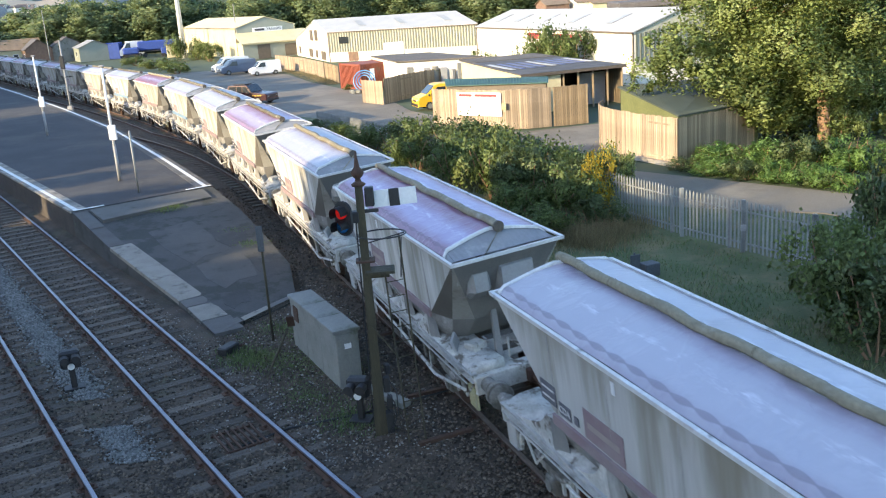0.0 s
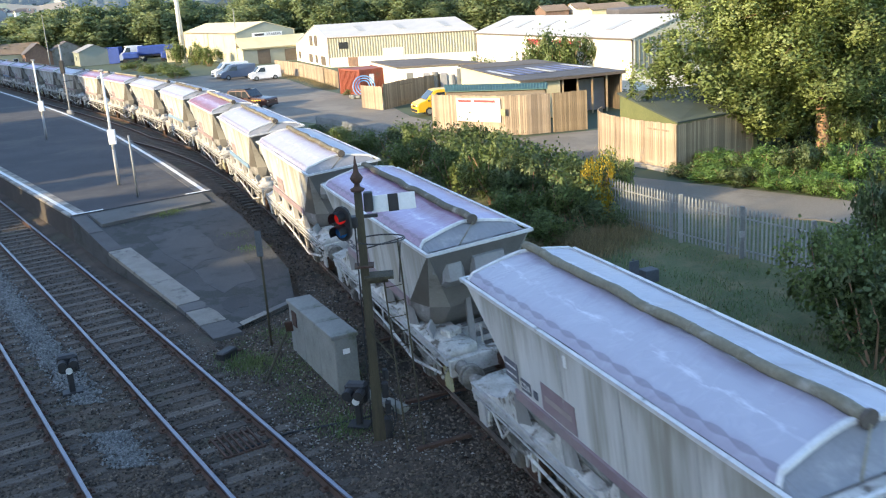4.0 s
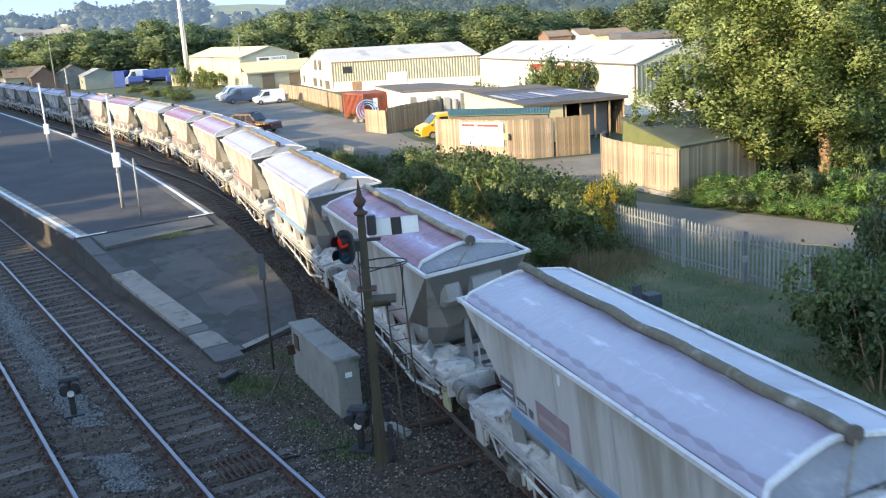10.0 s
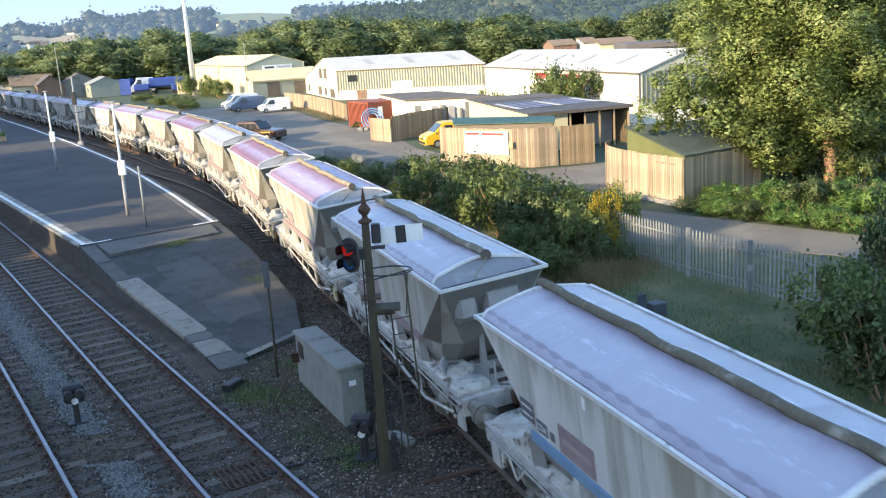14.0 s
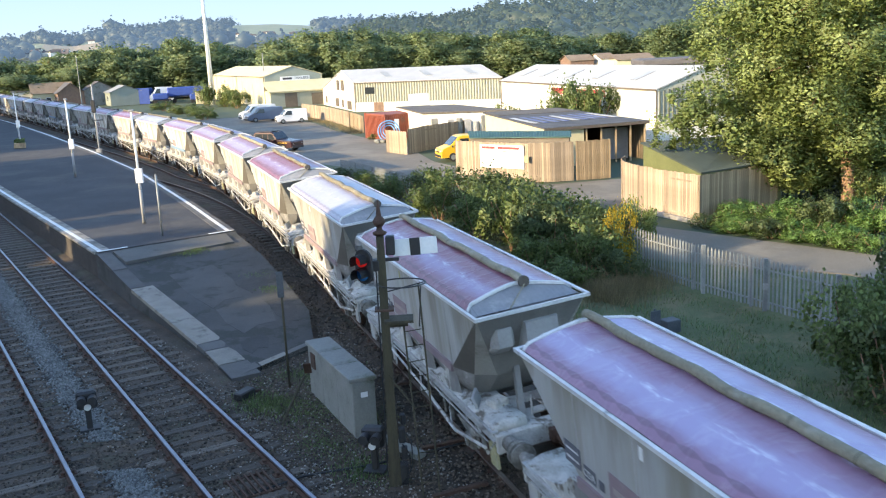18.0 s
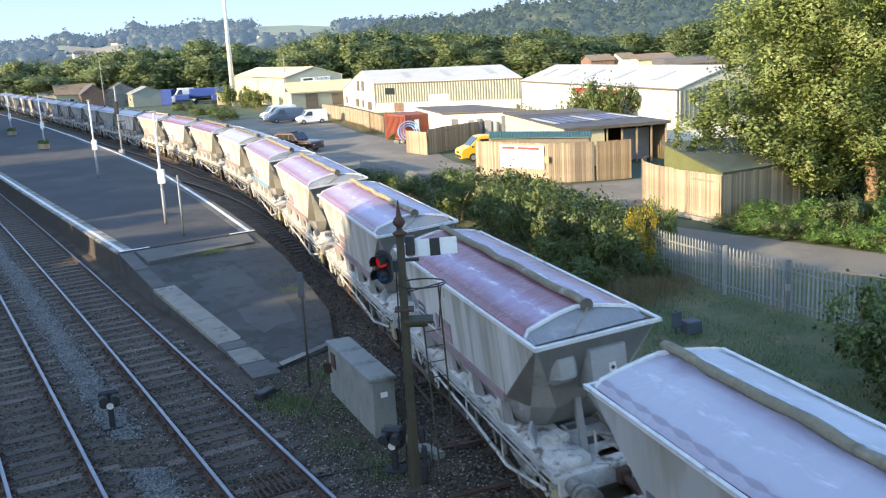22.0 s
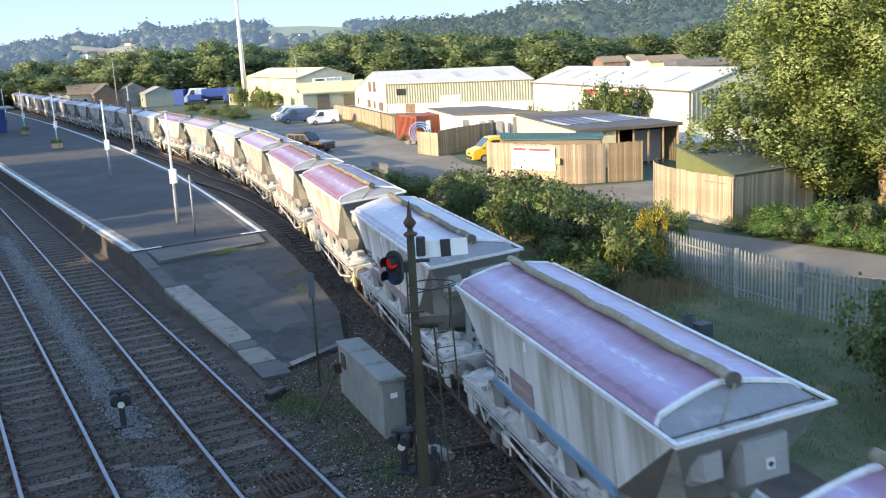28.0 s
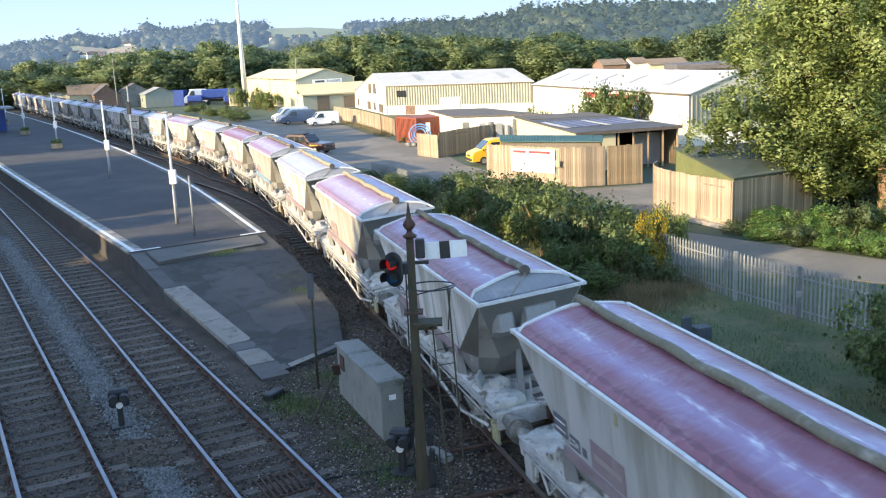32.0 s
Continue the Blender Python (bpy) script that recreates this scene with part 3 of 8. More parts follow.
def build_ground():
    rad = [0, 6, 12, 18, 25, 33, 42, 55, 70, 90, 120, 160, 210, 280, 350, 420, 500, 600, 700, 820, 950, 1150, 1450, 1800, 2200, 2900, 4000]
    n = 240
    verts, faces = [(0, 0, YARD - 0.04)], []
    for r in rad[1:]:
        for i in range(n):
            a = 2 * math.pi * i / n
            x, y = r * math.sin(a), r * math.cos(a)
            verts.append((x, y, YARD - 0.04 + far_rise(x, y)))
    for i in range(n):
        faces.append((0, 1 + (i + 1) % n, 1 + i))
    for k in range(len(rad) - 2):
        a, b = 1 + k * n, 1 + (k + 1) * n
        for i in range(n):
            j = (i + 1) % n
            faces.append((a + i, a + j, b + j, b + i))
    g = raw("ground", verts, faces, M["field"], None, "", True)
    tagged(g, "green and tan fields and hills beyond the yard", "ground", kind="structure")


build_ground()
BED = line(train_x, -30, 300, 2.0)
bed = strip("track_bed", BED, [[(-70, YARD - 0.6), (-70, -0.17), (-1.6, -0.17), (-1.3, -0.24), (1.5, -0.05), (2.1, -0.08), (2.9, -0.2), (5.2, YARD), (6, YARD - 0.6)]], M["ballast"])
tagged(bed, "dark stained ballast and earth of the railway bed", "ballast", kind="structure")


def build_track(name, label, fx, y0, y1, rail_mat, near=31, cant=0.0):
    root = empty(name, Matrix(), label, "railway track", kind="structure")
    pts = line(fx, y0, y1, 1.0)
    for side in (-0.7525, 0.7525):
        foot = [(side - 0.07, -0.155), (side + 0.07, -0.155), (side + 0.07, -0.14), (side + 0.014, -0.115), (side + 0.014, -0.036), (side - 0.014, -0.036), (side - 0.014, -0.115), (side - 0.07, -0.14)]
        foot = [(o, z + o * cant) for o, z in foot]
        web = strip("rail", pts, [foot], M["rust"], root, "brown rusty rail foot and web")
        head = [(side - 0.036, -0.04), (side + 0.036, -0.04), (side + 0.036, -0.004), (side + 0.028, 0), (side - 0.028, 0), (side - 0.036, -0.004)]
        head = [(o, z + o * cant) for o, z in head]
        strip("rail_head", pts, [head], rail_mat, web, "worn rail head")
    rng = random.Random(len(name))
    share, verts, faces = None, [], []
    bm = boxed(0, 0, -0.215, 2.6, 0.25, 0.14, bevel=0.015)
    share = bpy.data.meshes.new("sleeper")
    bm.to_mesh(share)
    bm.free()
    share.materials.append(M["sleeper"])
    chair = bpy.data.meshes.new("rail_chair")
    bm = bmesh.new()
    for side in (-0.7525, 0.7525):
        box(bm, side, 0, -0.135, 0.34, 0.18, 0.03, bevel=0.006)
        box(bm, side + 0.09, 0, -0.10, 0.07, 0.10, 0.06, bevel=0.01)
        box(bm, side - 0.09, 0, -0.10, 0.07, 0.10, 0.06, bevel=0.01)
    bm.to_mesh(chair)
    bm.free()
    chair.materials.append(M["rust"])
    for x, y, dx, dy in line(fx, y0, y1, 0.68):
        a = math.atan2(-dx, dy) + rng.uniform(-0.012, 0.012)
        m = Matrix.Translation((x, y, rng.uniform(-0.012, 0.004))) @ Matrix.Rotation(a, 4, "Z") @ Matrix.Rotation(-cant, 4, "Y")
        if 9 < y < near:
            ob = new("sleeper", share)
            ob.parent, ob.matrix_basis = root, m
            if y < 26:
                oc = new("rail_chairs", chair)
                oc.parent, oc.matrix_basis = root, m
        else:
            b = len(verts)
            verts += [m @ Vector((sx * 1.3, sy * 0.125, z)) for z in (-0.28, -0.145) for sx, sy in ((-1, -1), (1, -1), (1, 1), (-1, 1))]
            faces += [(b + 4, b + 5, b + 6, b + 7), (b, b + 1, b + 5, b + 4), (b + 1, b + 2, b + 6, b + 5), (b + 2, b + 3, b + 7, b + 6), (b + 3, b, b + 4, b + 7)]
    if verts:
        tagged(raw("far_sleepers", verts, faces, M["sleeper"], root), kind="stuff")
    return root


def down_x(y):
    """The second running line, a ten-foot to the left of the first."""
    return up_x(y) - 3.42 * 1.146


build_track("railway_track", "main line track with bright rails on dark timber sleepers", up_x, -30, 170, M["rail"])
build_track("railway_track", "second main line track with bright rails on timber sleepers", down_x, -30, 170, M["rail"])
build_track("siding_track", "rusty goods line track beneath the hopper wagons", train_x, -30, 300, M["rust_rail"], near=26, cant=0.088)
build_track("loop_track", "disused rusty loop track beside the platform", loop_x, 37.5, 150, M["rust_rail"], near=0)

# ---- platform ----
PR = [(-7.15, 36.58), (-10.52, 44.56), (-17.15, 59.56), (-25.3, 75.6), (-36.4, 96.4), (-48.9, 119.2), (-63.3, 144.2), (-80, 173)]
PL = [(-11.74, 33.68), (-15.25, 39.45), (-19.7, 46.75), (-32.2, 67.4), (-44.3, 88.0), (-58.5, 112), (-76, 142), (-94, 173)]


def along(pts, step):
    """Even steps along a polyline."""
    p = np.array(pts)
    s = np.concatenate([[0], np.cumsum(np.hypot(*np.diff(p, axis=0).T))])
    at = np.arange(0, s[-1] + 1e-6, step)
    return np.stack([np.interp(at, s, p[:, 0]), np.interp(at, s, p[:, 1])], 1)


def build_platform():
    root = empty("platform", Matrix(), "long dark asphalt station platform with white painted edges", "platform", kind="structure")
    bm = bmesh.new()
    ring = PL + PR[::-1]
    prism(bm, ring, -0.3, 0.9)
    part("surface", bm, M["asphalt"], root, "dark asphalt surface")
    # edge slabs and white lines on both sides
    for side, pts in ((1, PL), (-1, PR)):
        p = along(pts, 1.2)
        share = bpy.data.meshes.new("edge_slab")
        bm = boxed(0, 0, 0, 1.17, 0.62, 0.09, bevel=0.012)
        bm.to_mesh(share)
        bm.free()
        share.materials.append(M["coping"] if side == 1 else M["dark_coping"])
        for a, b in zip(p, p[1:]):
            if a[1] > 110:
                break
            d = (b - a) / np.linalg.norm(b - a)
            nrm = np.array([d[1], -d[0]]) * side
            c = (a + b) / 2 + nrm * 0.26
            ob = new("edge_slab", share)
            ob.parent = root
            ob.matrix_basis = Matrix.Translation((c[0], c[1], 0.872)) @ Matrix.Rotation(math.atan2(d[1], d[0]), 4, "Z")
        q = along(pts, 2.0)
        tang = np.gradient(q, axis=0)
        tang /= np.linalg.norm(tang, axis=1)[:, None]
        line_pts = [(c[0], c[1], d[0], d[1]) for c, d in zip(q, tang)]
        o = 0.10 if side == 1 else 0.16
        w = 0.16
        strip("white_line", line_pts, [[(side * o, 0.925), (side * (o + w), 0.925), (side * (o + w), 0.919), (side * o, 0.919)]], M["white_paint"], root, "worn white edge line")
    for (ax, ay), (bx, by) in (((-11.70, 33.75), (-10.75, 34.34)), ((-7.2, 36.62), (-8.05, 36.08))):
        d = Vector((bx - ax, by - ay, 0))
        part("white_line", _turned(d, (ax + bx) / 2, (ay + by) / 2, 0.918, 0.14, 0.012), M["white_paint"], root, "white return line")
    # dark brick wall beneath the edge
    q = along(PL, 3.0)
    tang = np.gradient(q, axis=0)
    tang /= np.linalg.norm(tang, axis=1)[:, None]
    strip("edge_wall", [(c[0], c[1], d[0], d[1]) for c, d in zip(q, tang)], [[(-0.004, -0.3), (-0.004, 0.83), (0.02, 0.83), (0.02, -0.3)]], M["dark_wall"], root, "dark brick wall below the platform edge")
    return root


def _turned(d, cx, cy, cz, w, h):
    bm = bmesh.new()
    box(bm, cx, cy, cz, d.length, w, h, rot=Matrix.Rotation(math.atan2(d.y, d.x), 4, "Z"))
    return bm


# the sunk end of the platform: a falling surface of old patched asphalt with a stone edge
RAMP_L = [(-11.74, 33.68, 0.88), (-9.46, 29.76, 0.46), (-7.17, 26.18, 0.14), (-5.8, 23.88, 0.0), (-4.66, 21.71, -0.09)]
RAMP_R = [(-7.15, 36.58, 0.88), (-5.61, 33.28, 0.58), (-4.33, 29.87, 0.34), (-3.24, 26.72, 0.16), (-2.84, 23.99, 0.0)]


def build_ramp():
    root = empty("platform_ramp", Matrix(), "old patched asphalt ramp at the platform end", "platform ramp", kind="structure")
    bm = bmesh.new()
    rows = []
    for i in range(5):
        a, b = Vector(RAMP_L[i]), Vector(RAMP_R[i])
        r = [a.lerp(b, k / 6) for k in range(7)]
        rows.append([Vector((a.x, a.y, -0.35))] + r + [Vector((b.x, b.y, -0.35))])
    vs = [[bm.verts.new(p) for p in r] for r in rows]
    for a, b in zip(vs, vs[1:]):
        for i in range(len(a) - 1):
            bm.faces.new((a[i], a[i + 1], b[i + 1], b[i]))
    bm.faces.new(vs[-1])
    bm.faces.new(vs[0][::-1])
    bmesh.ops.recalc_face_normals(bm, faces=bm.faces)
    part("surface", bm, M["old_asphalt"], root)
    # edge stones
    p = RAMP_L
    for i, (t0, t1, w, mt) in enumerate([(0.02, 0.18, 0.5, "dark_coping"), (0.19, 0.345, 0.5, "dark_coping"), (0.35, 0.785, 0.72, "coping"), (0.79, 0.83, 0.72, "dark_coping"), (0.835, 0.92, 0.72, "coping"), (0.925, 1.0, 0.75, "dark_coping")]):
        a, b = ramp_at(t0), ramp_at(t1)
        d = b - a
        nrm = Vector((-d.y, d.x, 0)).normalized()
        bm = bmesh.new()
        lo = [a, b, b + nrm * w, a + nrm * w]
        loft(bm, [[q + Vector((0, 0, -0.1)) for q in lo], [q + Vector((0, 0, 0.018)) for q in lo]])
        bmesh.ops.recalc_face_normals(bm, faces=bm.faces)
        part("edge_stone", bm, M[mt], root)
    # stones across the foot
    a, b = Vector(RAMP_L[-1]), Vector(RAMP_R[-1])
    d = b - a
    back = Vector((-0.55, 1.0, 0)).normalized()
    for k in range(3):
        q0, q1 = a.lerp(b, k / 3 + 0.01), a.lerp(b, (k + 1) / 3 - 0.01)
        bm = bmesh.new()
        lo = [q0, q1, q1 + back * 0.62, q0 + back * 0.62]
        loft(bm, [[q + Vector((0, 0, -0.1)) for q in lo], [q + Vector((0, 0, 0.012 if k else 0.016)) for q in lo]])
        bmesh.ops.recalc_face_normals(bm, faces=bm.faces)
        part("edge_stone", bm, M["coping" if k == 1 else "dark_coping"], root)
    # repairs of several ages let into the surface
    for u0, u1, v0, v1, mt in ((0.24, 0.50, 0.30, 0.62, "pale_asphalt"), (0.52, 0.74, 0.34, 0.70, "pale_asphalt"), (0.36, 0.50, 0.66, 0.86, "dark_patch"), (0.60, 0.80, 0.74, 0.90, "dark_patch"), (0.79, 0.90, 0.30, 0.52, "dark_patch")):
        def at(u, v):
            k = min(int(u * 4), 3)
            a_ = Vector(RAMP_L[k]).lerp(Vector(RAMP_L[k + 1]), u * 4 - k)
            b_ = Vector(RAMP_R[k]).lerp(Vector(RAMP_R[k + 1]), u * 4 - k)
            return a_.lerp(b_, v)
        uv = [(u0, v0), (u0, v1), (u0 + (u1 - u0) * 0.5, v1 + 0.03), (u1, v1 - 0.02), (u1 - 0.02, (v0 + v1) / 2), (u1, v0 + 0.03), (u0 + (u1 - u0) * 0.5, v0 - 0.02)]
        bm = bmesh.new()
        loft(bm, [[at(*q) + Vector((0, 0, -0.05)) for q in uv], [at(*q) + Vector((0, 0, 0.006)) for q in uv]])
        bmesh.ops.recalc_face_normals(bm, faces=bm.faces)
        part("asphalt_patch", bm, M[mt], root)
    # an apron of old concrete below the end of the good surface
    bm = bmesh.new()
    quad = [(-11.1, 33.7, 0.9), (-7.4, 36.1, 0.89), (-6.85, 34.8, 0.80), (-8.1, 33.9, 0.80), (-10.2, 32.2, 0.795)]
    loft(bm, [[Vector(q) + Vector((0, 0, -0.1)) for q in quad], [Vector(q) + Vector((0, 0, 0.012)) for q in quad]])
    bmesh.ops.recalc_face_normals(bm, faces=bm.faces)
    part("concrete_patch", bm, M["patch"], root, "cracked grey concrete patch")


def ramp_at(t):
    p = [Vector(q) for q in RAMP_L]
    n = [0]
    for a, b in zip(p, p[1:]):
        n.append(n[-1] + (b - a).length)
    s = t * n[-1]
    for i in range(len(p) - 1):
        if s <= n[i + 1] + 1e-6:
            return p[i].lerp(p[i + 1], (s - n[i]) / (n[i + 1] - n[i]))
    return p[-1]


def build_bank():
    """Earth and old ballast heaped along the foot of the platform and the ramp."""
    path = [Vector((x, y, 0.88)) for x, y in PL[4:0:-1]] + [Vector(q) for q in RAMP_L]
    out = Vector((-0.86, -0.51, 0))
    rings = []
    for k, q in enumerate(path):
        h = -0.06 if q.z > 0.8 else -0.14
        rings.append([q + o * 1.0 + Vector((0, 0, z - q.z)) for o, z in ((-out * 0.12, h), (out * 0.06, h), (out * 0.28, h * 0.5 - 0.06), (out * 0.55, -0.17), (out * 0.6, -0.4), (-out * 0.12, -0.4))])
    rings.append([p + Vector((0.35, -0.8, min(0, -0.2 - p.z))) for p in rings[-1]])
    bm = bmesh.new()
    loft(bm, rings)
    bmesh.ops.recalc_face_normals(bm, faces=bm.faces)
    o = part("earth_bank", bm, M["ballast"], None)
    tagged(o, "dark earth and old ballast heaped along the platform foot", "ballast", kind="structure")


build_platform()
build_ramp()
build_bank()

# ---- the yard ----
road = part("road", prismed([(10.4, 41.2), (11.0, 42.3), (17.3, 34.6), (24, 26), (31, 14), (26, 11), (15.6, 31.4), (9.2, 35.5), (8.2, 44), (5.5, 52), (-1, 66), (-9, 77), (-19, 97), (-29, 122), (-33, 140), (-22, 141), (-12, 121), (-8, 106), (-3, 92), (0, 84), (2, 72), (8, 56.5), (13.5, 57.5), (17, 60), (18, 52), (12.8, 52.5)], YARD - 0.3, YARD + 0.012), M["road"])
tagged(road, "grey tarmac yard and access road", "road", kind="structure")
verge = part("grass_verge", prismed([(-3.3, 58), (-6.3, 66), (-14, 83), (-24, 104), (-60, 170), (-80, 205), (-72, 207), (-30, 140), (-16, 97), (-1.5, 66), (5.2, 52), (8, 44), (9, 35.6), (15.4, 31.2), (25, 10), (24, -10), (10, -10), (9, 5), (6.5, 20), (3.8, 27), (1.5, 37)], YARD - 0.4, YARD + 0.004), M["grass_soil"])
tagged(verge, "rough grassy lineside verge", "grass", kind="structure")


# ---- buildings ----
def gabled(name, label, corner, along_dir, length, width, eave, ridge, wall_long, wall_gable, roof, base_h=0.0, base_mat=None, ribs=0.0, lights=(), overhang=0.15, skew=0.0, far=None):
    """A shed with a ridge parallel to along_dir. corner: its near ground corner; the width runs to the left of along_dir."""
    d = Vector((*along_dir, 0)).normalized()
    w = Vector((d.y, -d.x, 0))
    root = empty(name, Matrix.Translation((corner[0], corner[1], YARD)) @ Matrix.Rotation(math.atan2(d.y, d.x), 4, "Z"), label, "building")
    # local: x along, y = -width direction
    L, W = length, width
    wf, ef = far or (W, eave)

    def wall(nm, pts, mt, lab=""):
        bm = bmesh.new()
        loft(bm, [[Vector(p) for p in pts[0]], [Vector(p) for p in pts[1]]])
        bmesh.ops.recalc_face_normals(bm, faces=bm.faces)
        return part(nm, bm, mt, root, lab)

    t = 0.18
    wall("wall", ([(0, 0, 0), (L, 0, 0), (L, 0, eave), (0, 0, eave)], [(0, t, 0), (L, t, 0), (L, t, eave), (0, t, eave)]), wall_long)
    wall("wall", ([(0, wf, 0), (L, wf, 0), (L, wf, ef), (0, wf, ef)], [(0, wf - t, 0), (L, wf - t, 0), (L, wf - t, ef), (0, wf - t, ef)]), wall_long)
    for x0, x1 in ((0.003, t), (L - t, L - 0.003)):
        prof = [(t, 0), (wf - t, 0), (wf - t, ef), (W / 2, ridge - 0.03), (t, eave)]
        wall("gable_wall", ([(x0, y, z) for y, z in prof], [(x1, y, z) for y, z in prof]), wall_gable)
    for sgn in (0, 1):
        y0, y1 = (-overhang, W / 2) if sgn == 0 else (wf + overhang, W / 2)
        z0 = (ef if sgn else eave) - (ridge - eave) * overhang / (W / 2)
        r = wall("roof", ([(-overhang, y0, z0 + 0.02), (L + overhang, y0, z0 + 0.02), (L + overhang, y1, ridge + 0.02), (-overhang, y1, ridge + 0.02)],
                          [(-overhang, y0, z0 + 0.12), (L + overhang, y0, z0 + 0.12), (L + overhang, y1, ridge + 0.12), (-overhang, y1, ridge + 0.12)]), roof)
        if sgn == 0:
            for k in lights:
                slope = Vector((0, y1 - y0, ridge - z0))
                bm = bmesh.new()
                a = Vector((k, y0, z0 + 0.135)) + slope * 0.30
                b = Vector((k, y0, z0 + 0.135)) + slope * 0.72
                loft(bm, [[a, a + Vector((1.1, 0, 0)), b + Vector((1.1, 0, 0)), b], [q + Vector((0, 0, 0.04)) for q in (a, a + Vector((1.1, 0, 0)), b + Vector((1.1, 0, 0)), b)]])
                bmesh.ops.recalc_face_normals(bm, faces=bm.faces)
                part("rooflight", bm, M["rooflight"], r, "grey plastic rooflight")
    if ribs:
        k = int(L / ribs)
        share = bpy.data.meshes.new("cladding_rib")
        bm = boxed(0, 0, 0, ribs * 0.42, 0.07, eave - base_h - 0.1)
        bm.to_mesh(share)
        bm.free()
        share.materials.append(M["clad_rib"])
        for i in range(k):
            ob = new("cladding_rib", share)
            ob.parent = root
            ob.matrix_basis = Matrix.Translation((ribs * (i + 0.5), -0.04, base_h + (eave - base_h) / 2))
    if base_h:
        part("plinth_wall", boxed(L / 2, -0.035, base_h / 2, L, 0.09, base_h), base_mat, root, "pale lower wall")
    part("gutter", boxed(L / 2, -overhang - 0.05, eave - 0.02, L + 0.2, 0.12, 0.12), M["trim"], root)
    for x in (0.06, L - 0.06):
        part("corner_trim", boxed(x, -0.035, eave / 2, 0.14, 0.10, eave - 0.1), M["trim"], root)
    if skew:
        # the plan is a parallelogram
        for ob in root.children_recursive:
            if ob.data.users == 1:
                for v in ob.data.vertices:
                    v.co.x += skew * v.co.y
    return root


def on_wall(root, name, x, z, w, h, mt, label="", depth=0.05, y=-0.03):
    return part(name, boxed(x, y, z, w, depth, h, bevel=0.0), mt, root, label)


wh_left = gabled("warehouse", "long pale clad warehouse with ribbed walls and white gable", (-7.48, 139.5), (21.0, -9.7), 23.2, 13.1, 4.27, 6.0, M["cream_clad"], M["white_wall"], M["roof_sheet"], 1.35, M["white_wall"], 0.42, (6, 12.5, 19.5), skew=-0.834, far=(20.9, 2.68))
wh_right = gabled("warehouse", "large white rendered warehouse with pale sheet roof", (11.9, 114.0), (9.16, -37.2), 38.3, 9.4, 4.42, 6.05, M["white_wall"], M["cream_clad"], M["roof_sheet"], 0, None, 0, (3, 9, 16, 23, 31))
trailer = gabled("workshop", "cream clad workshop with sage green gable and low porch", (-42.7, 212.0), (18.1, -46.3), 49.7, 10.6, 5.3, 6.9, M["cream_wall"], M["green_clad"], M["cream_wall"], 0, None, 0, ())


# the pale sky low in the distance, as a far backdrop
def build_backdrop():
    verts, faces = [], []
    n = 40
    for i in range(n + 1):
        a = radians(-60 + 120 * i / n)
        verts += [(3900 * math.sin(a), 3900 * math.cos(a), -60), (3900 * math.sin(a), 3900 * math.cos(a), 900)]
    for i in range(n):
        faces.append((2 * i, 2 * i + 1, 2 * i + 3, 2 * i + 2))
    m = bpy.data.materials.new("pale_blue_distance")
    m.use_nodes = True
    nt = m.node_tree
    em = nt.nodes.new("ShaderNodeEmission")
    co, sp, rp = nt.nodes.new("ShaderNodeTexCoord"), nt.nodes.new("ShaderNodeSeparateXYZ"), nt.nodes.new("ShaderNodeMapRange")
    mx = nt.nodes.new("ShaderNodeMix")
    mx.data_type = "RGBA"
    nt.links.new(co.outputs["Object"], sp.inputs[0])
    nt.links.new(sp.outputs[2], rp.inputs[0])
    rp.inputs[1].default_value, rp.inputs[2].default_value = 60, 420
    nt.links.new(rp.outputs[0], mx.inputs[0])
    mx.inputs[6].default_value, mx.inputs[7].default_value = SKY_LOW, SKY_HIGH
    nt.links.new(mx.outputs[2], em.inputs[0])
    em.inputs[1].default_value = 0.33
    nt.links.new(em.outputs[0], nt.nodes["Material Output"].inputs["Surface"])
    o = raw("backdrop", verts, faces, m)
    tagged(o, "pale blue sky low over the hills", "sky", kind="structure")


SKY_LOW, SKY_HIGH = (0.70, 0.86, 1.0, 1), (0.50, 0.74, 1.0, 1)
build_backdrop()


# ---- the train ----
PITCH, HALF, WIDE, TOP, CANT = 9.873, 4.12, 1.10, 3.25, 0.088
CURVE = line(train_x, -60, 480, 0.5)
ZERO = next(i for i, p in enumerate(CURVE) if p[1] >= 0) * 0.5 - next(p[1] for p in CURVE if p[1] >= 0) * 1.044


def curve_at(s):
    """The point of the train's line s metres beyond y = 0."""
    k = (s + ZERO) / 0.5
    i = max(0, min(int(k), len(CURVE) - 2))
    a, b, u = CURVE[i], CURVE[i + 1], k - i
    return Vector((a[0] + (b[0] - a[0]) * u, a[1] + (b[1] - a[1]) * u, 0))


GONE = [(0, 3.611), (2, 2.258), (4, 1.169), (6, 0.292), (8, -0.409), (10, -0.959), (12, -1.371), (14, -1.65), (16, -1.795), (18, -1.802), (20, -1.663), (22, -1.371), (24, -0.921), (26, -0.314), (28, 0.445), (30, 1.339), (32, 2.345)]


def gone(t):
    """How far the train has run at t."""
    c = np.polyfit([a for a, _ in GONE], [b for _, b in GONE], 5)
    return 5.25 * t + float(np.polyval(c, t))


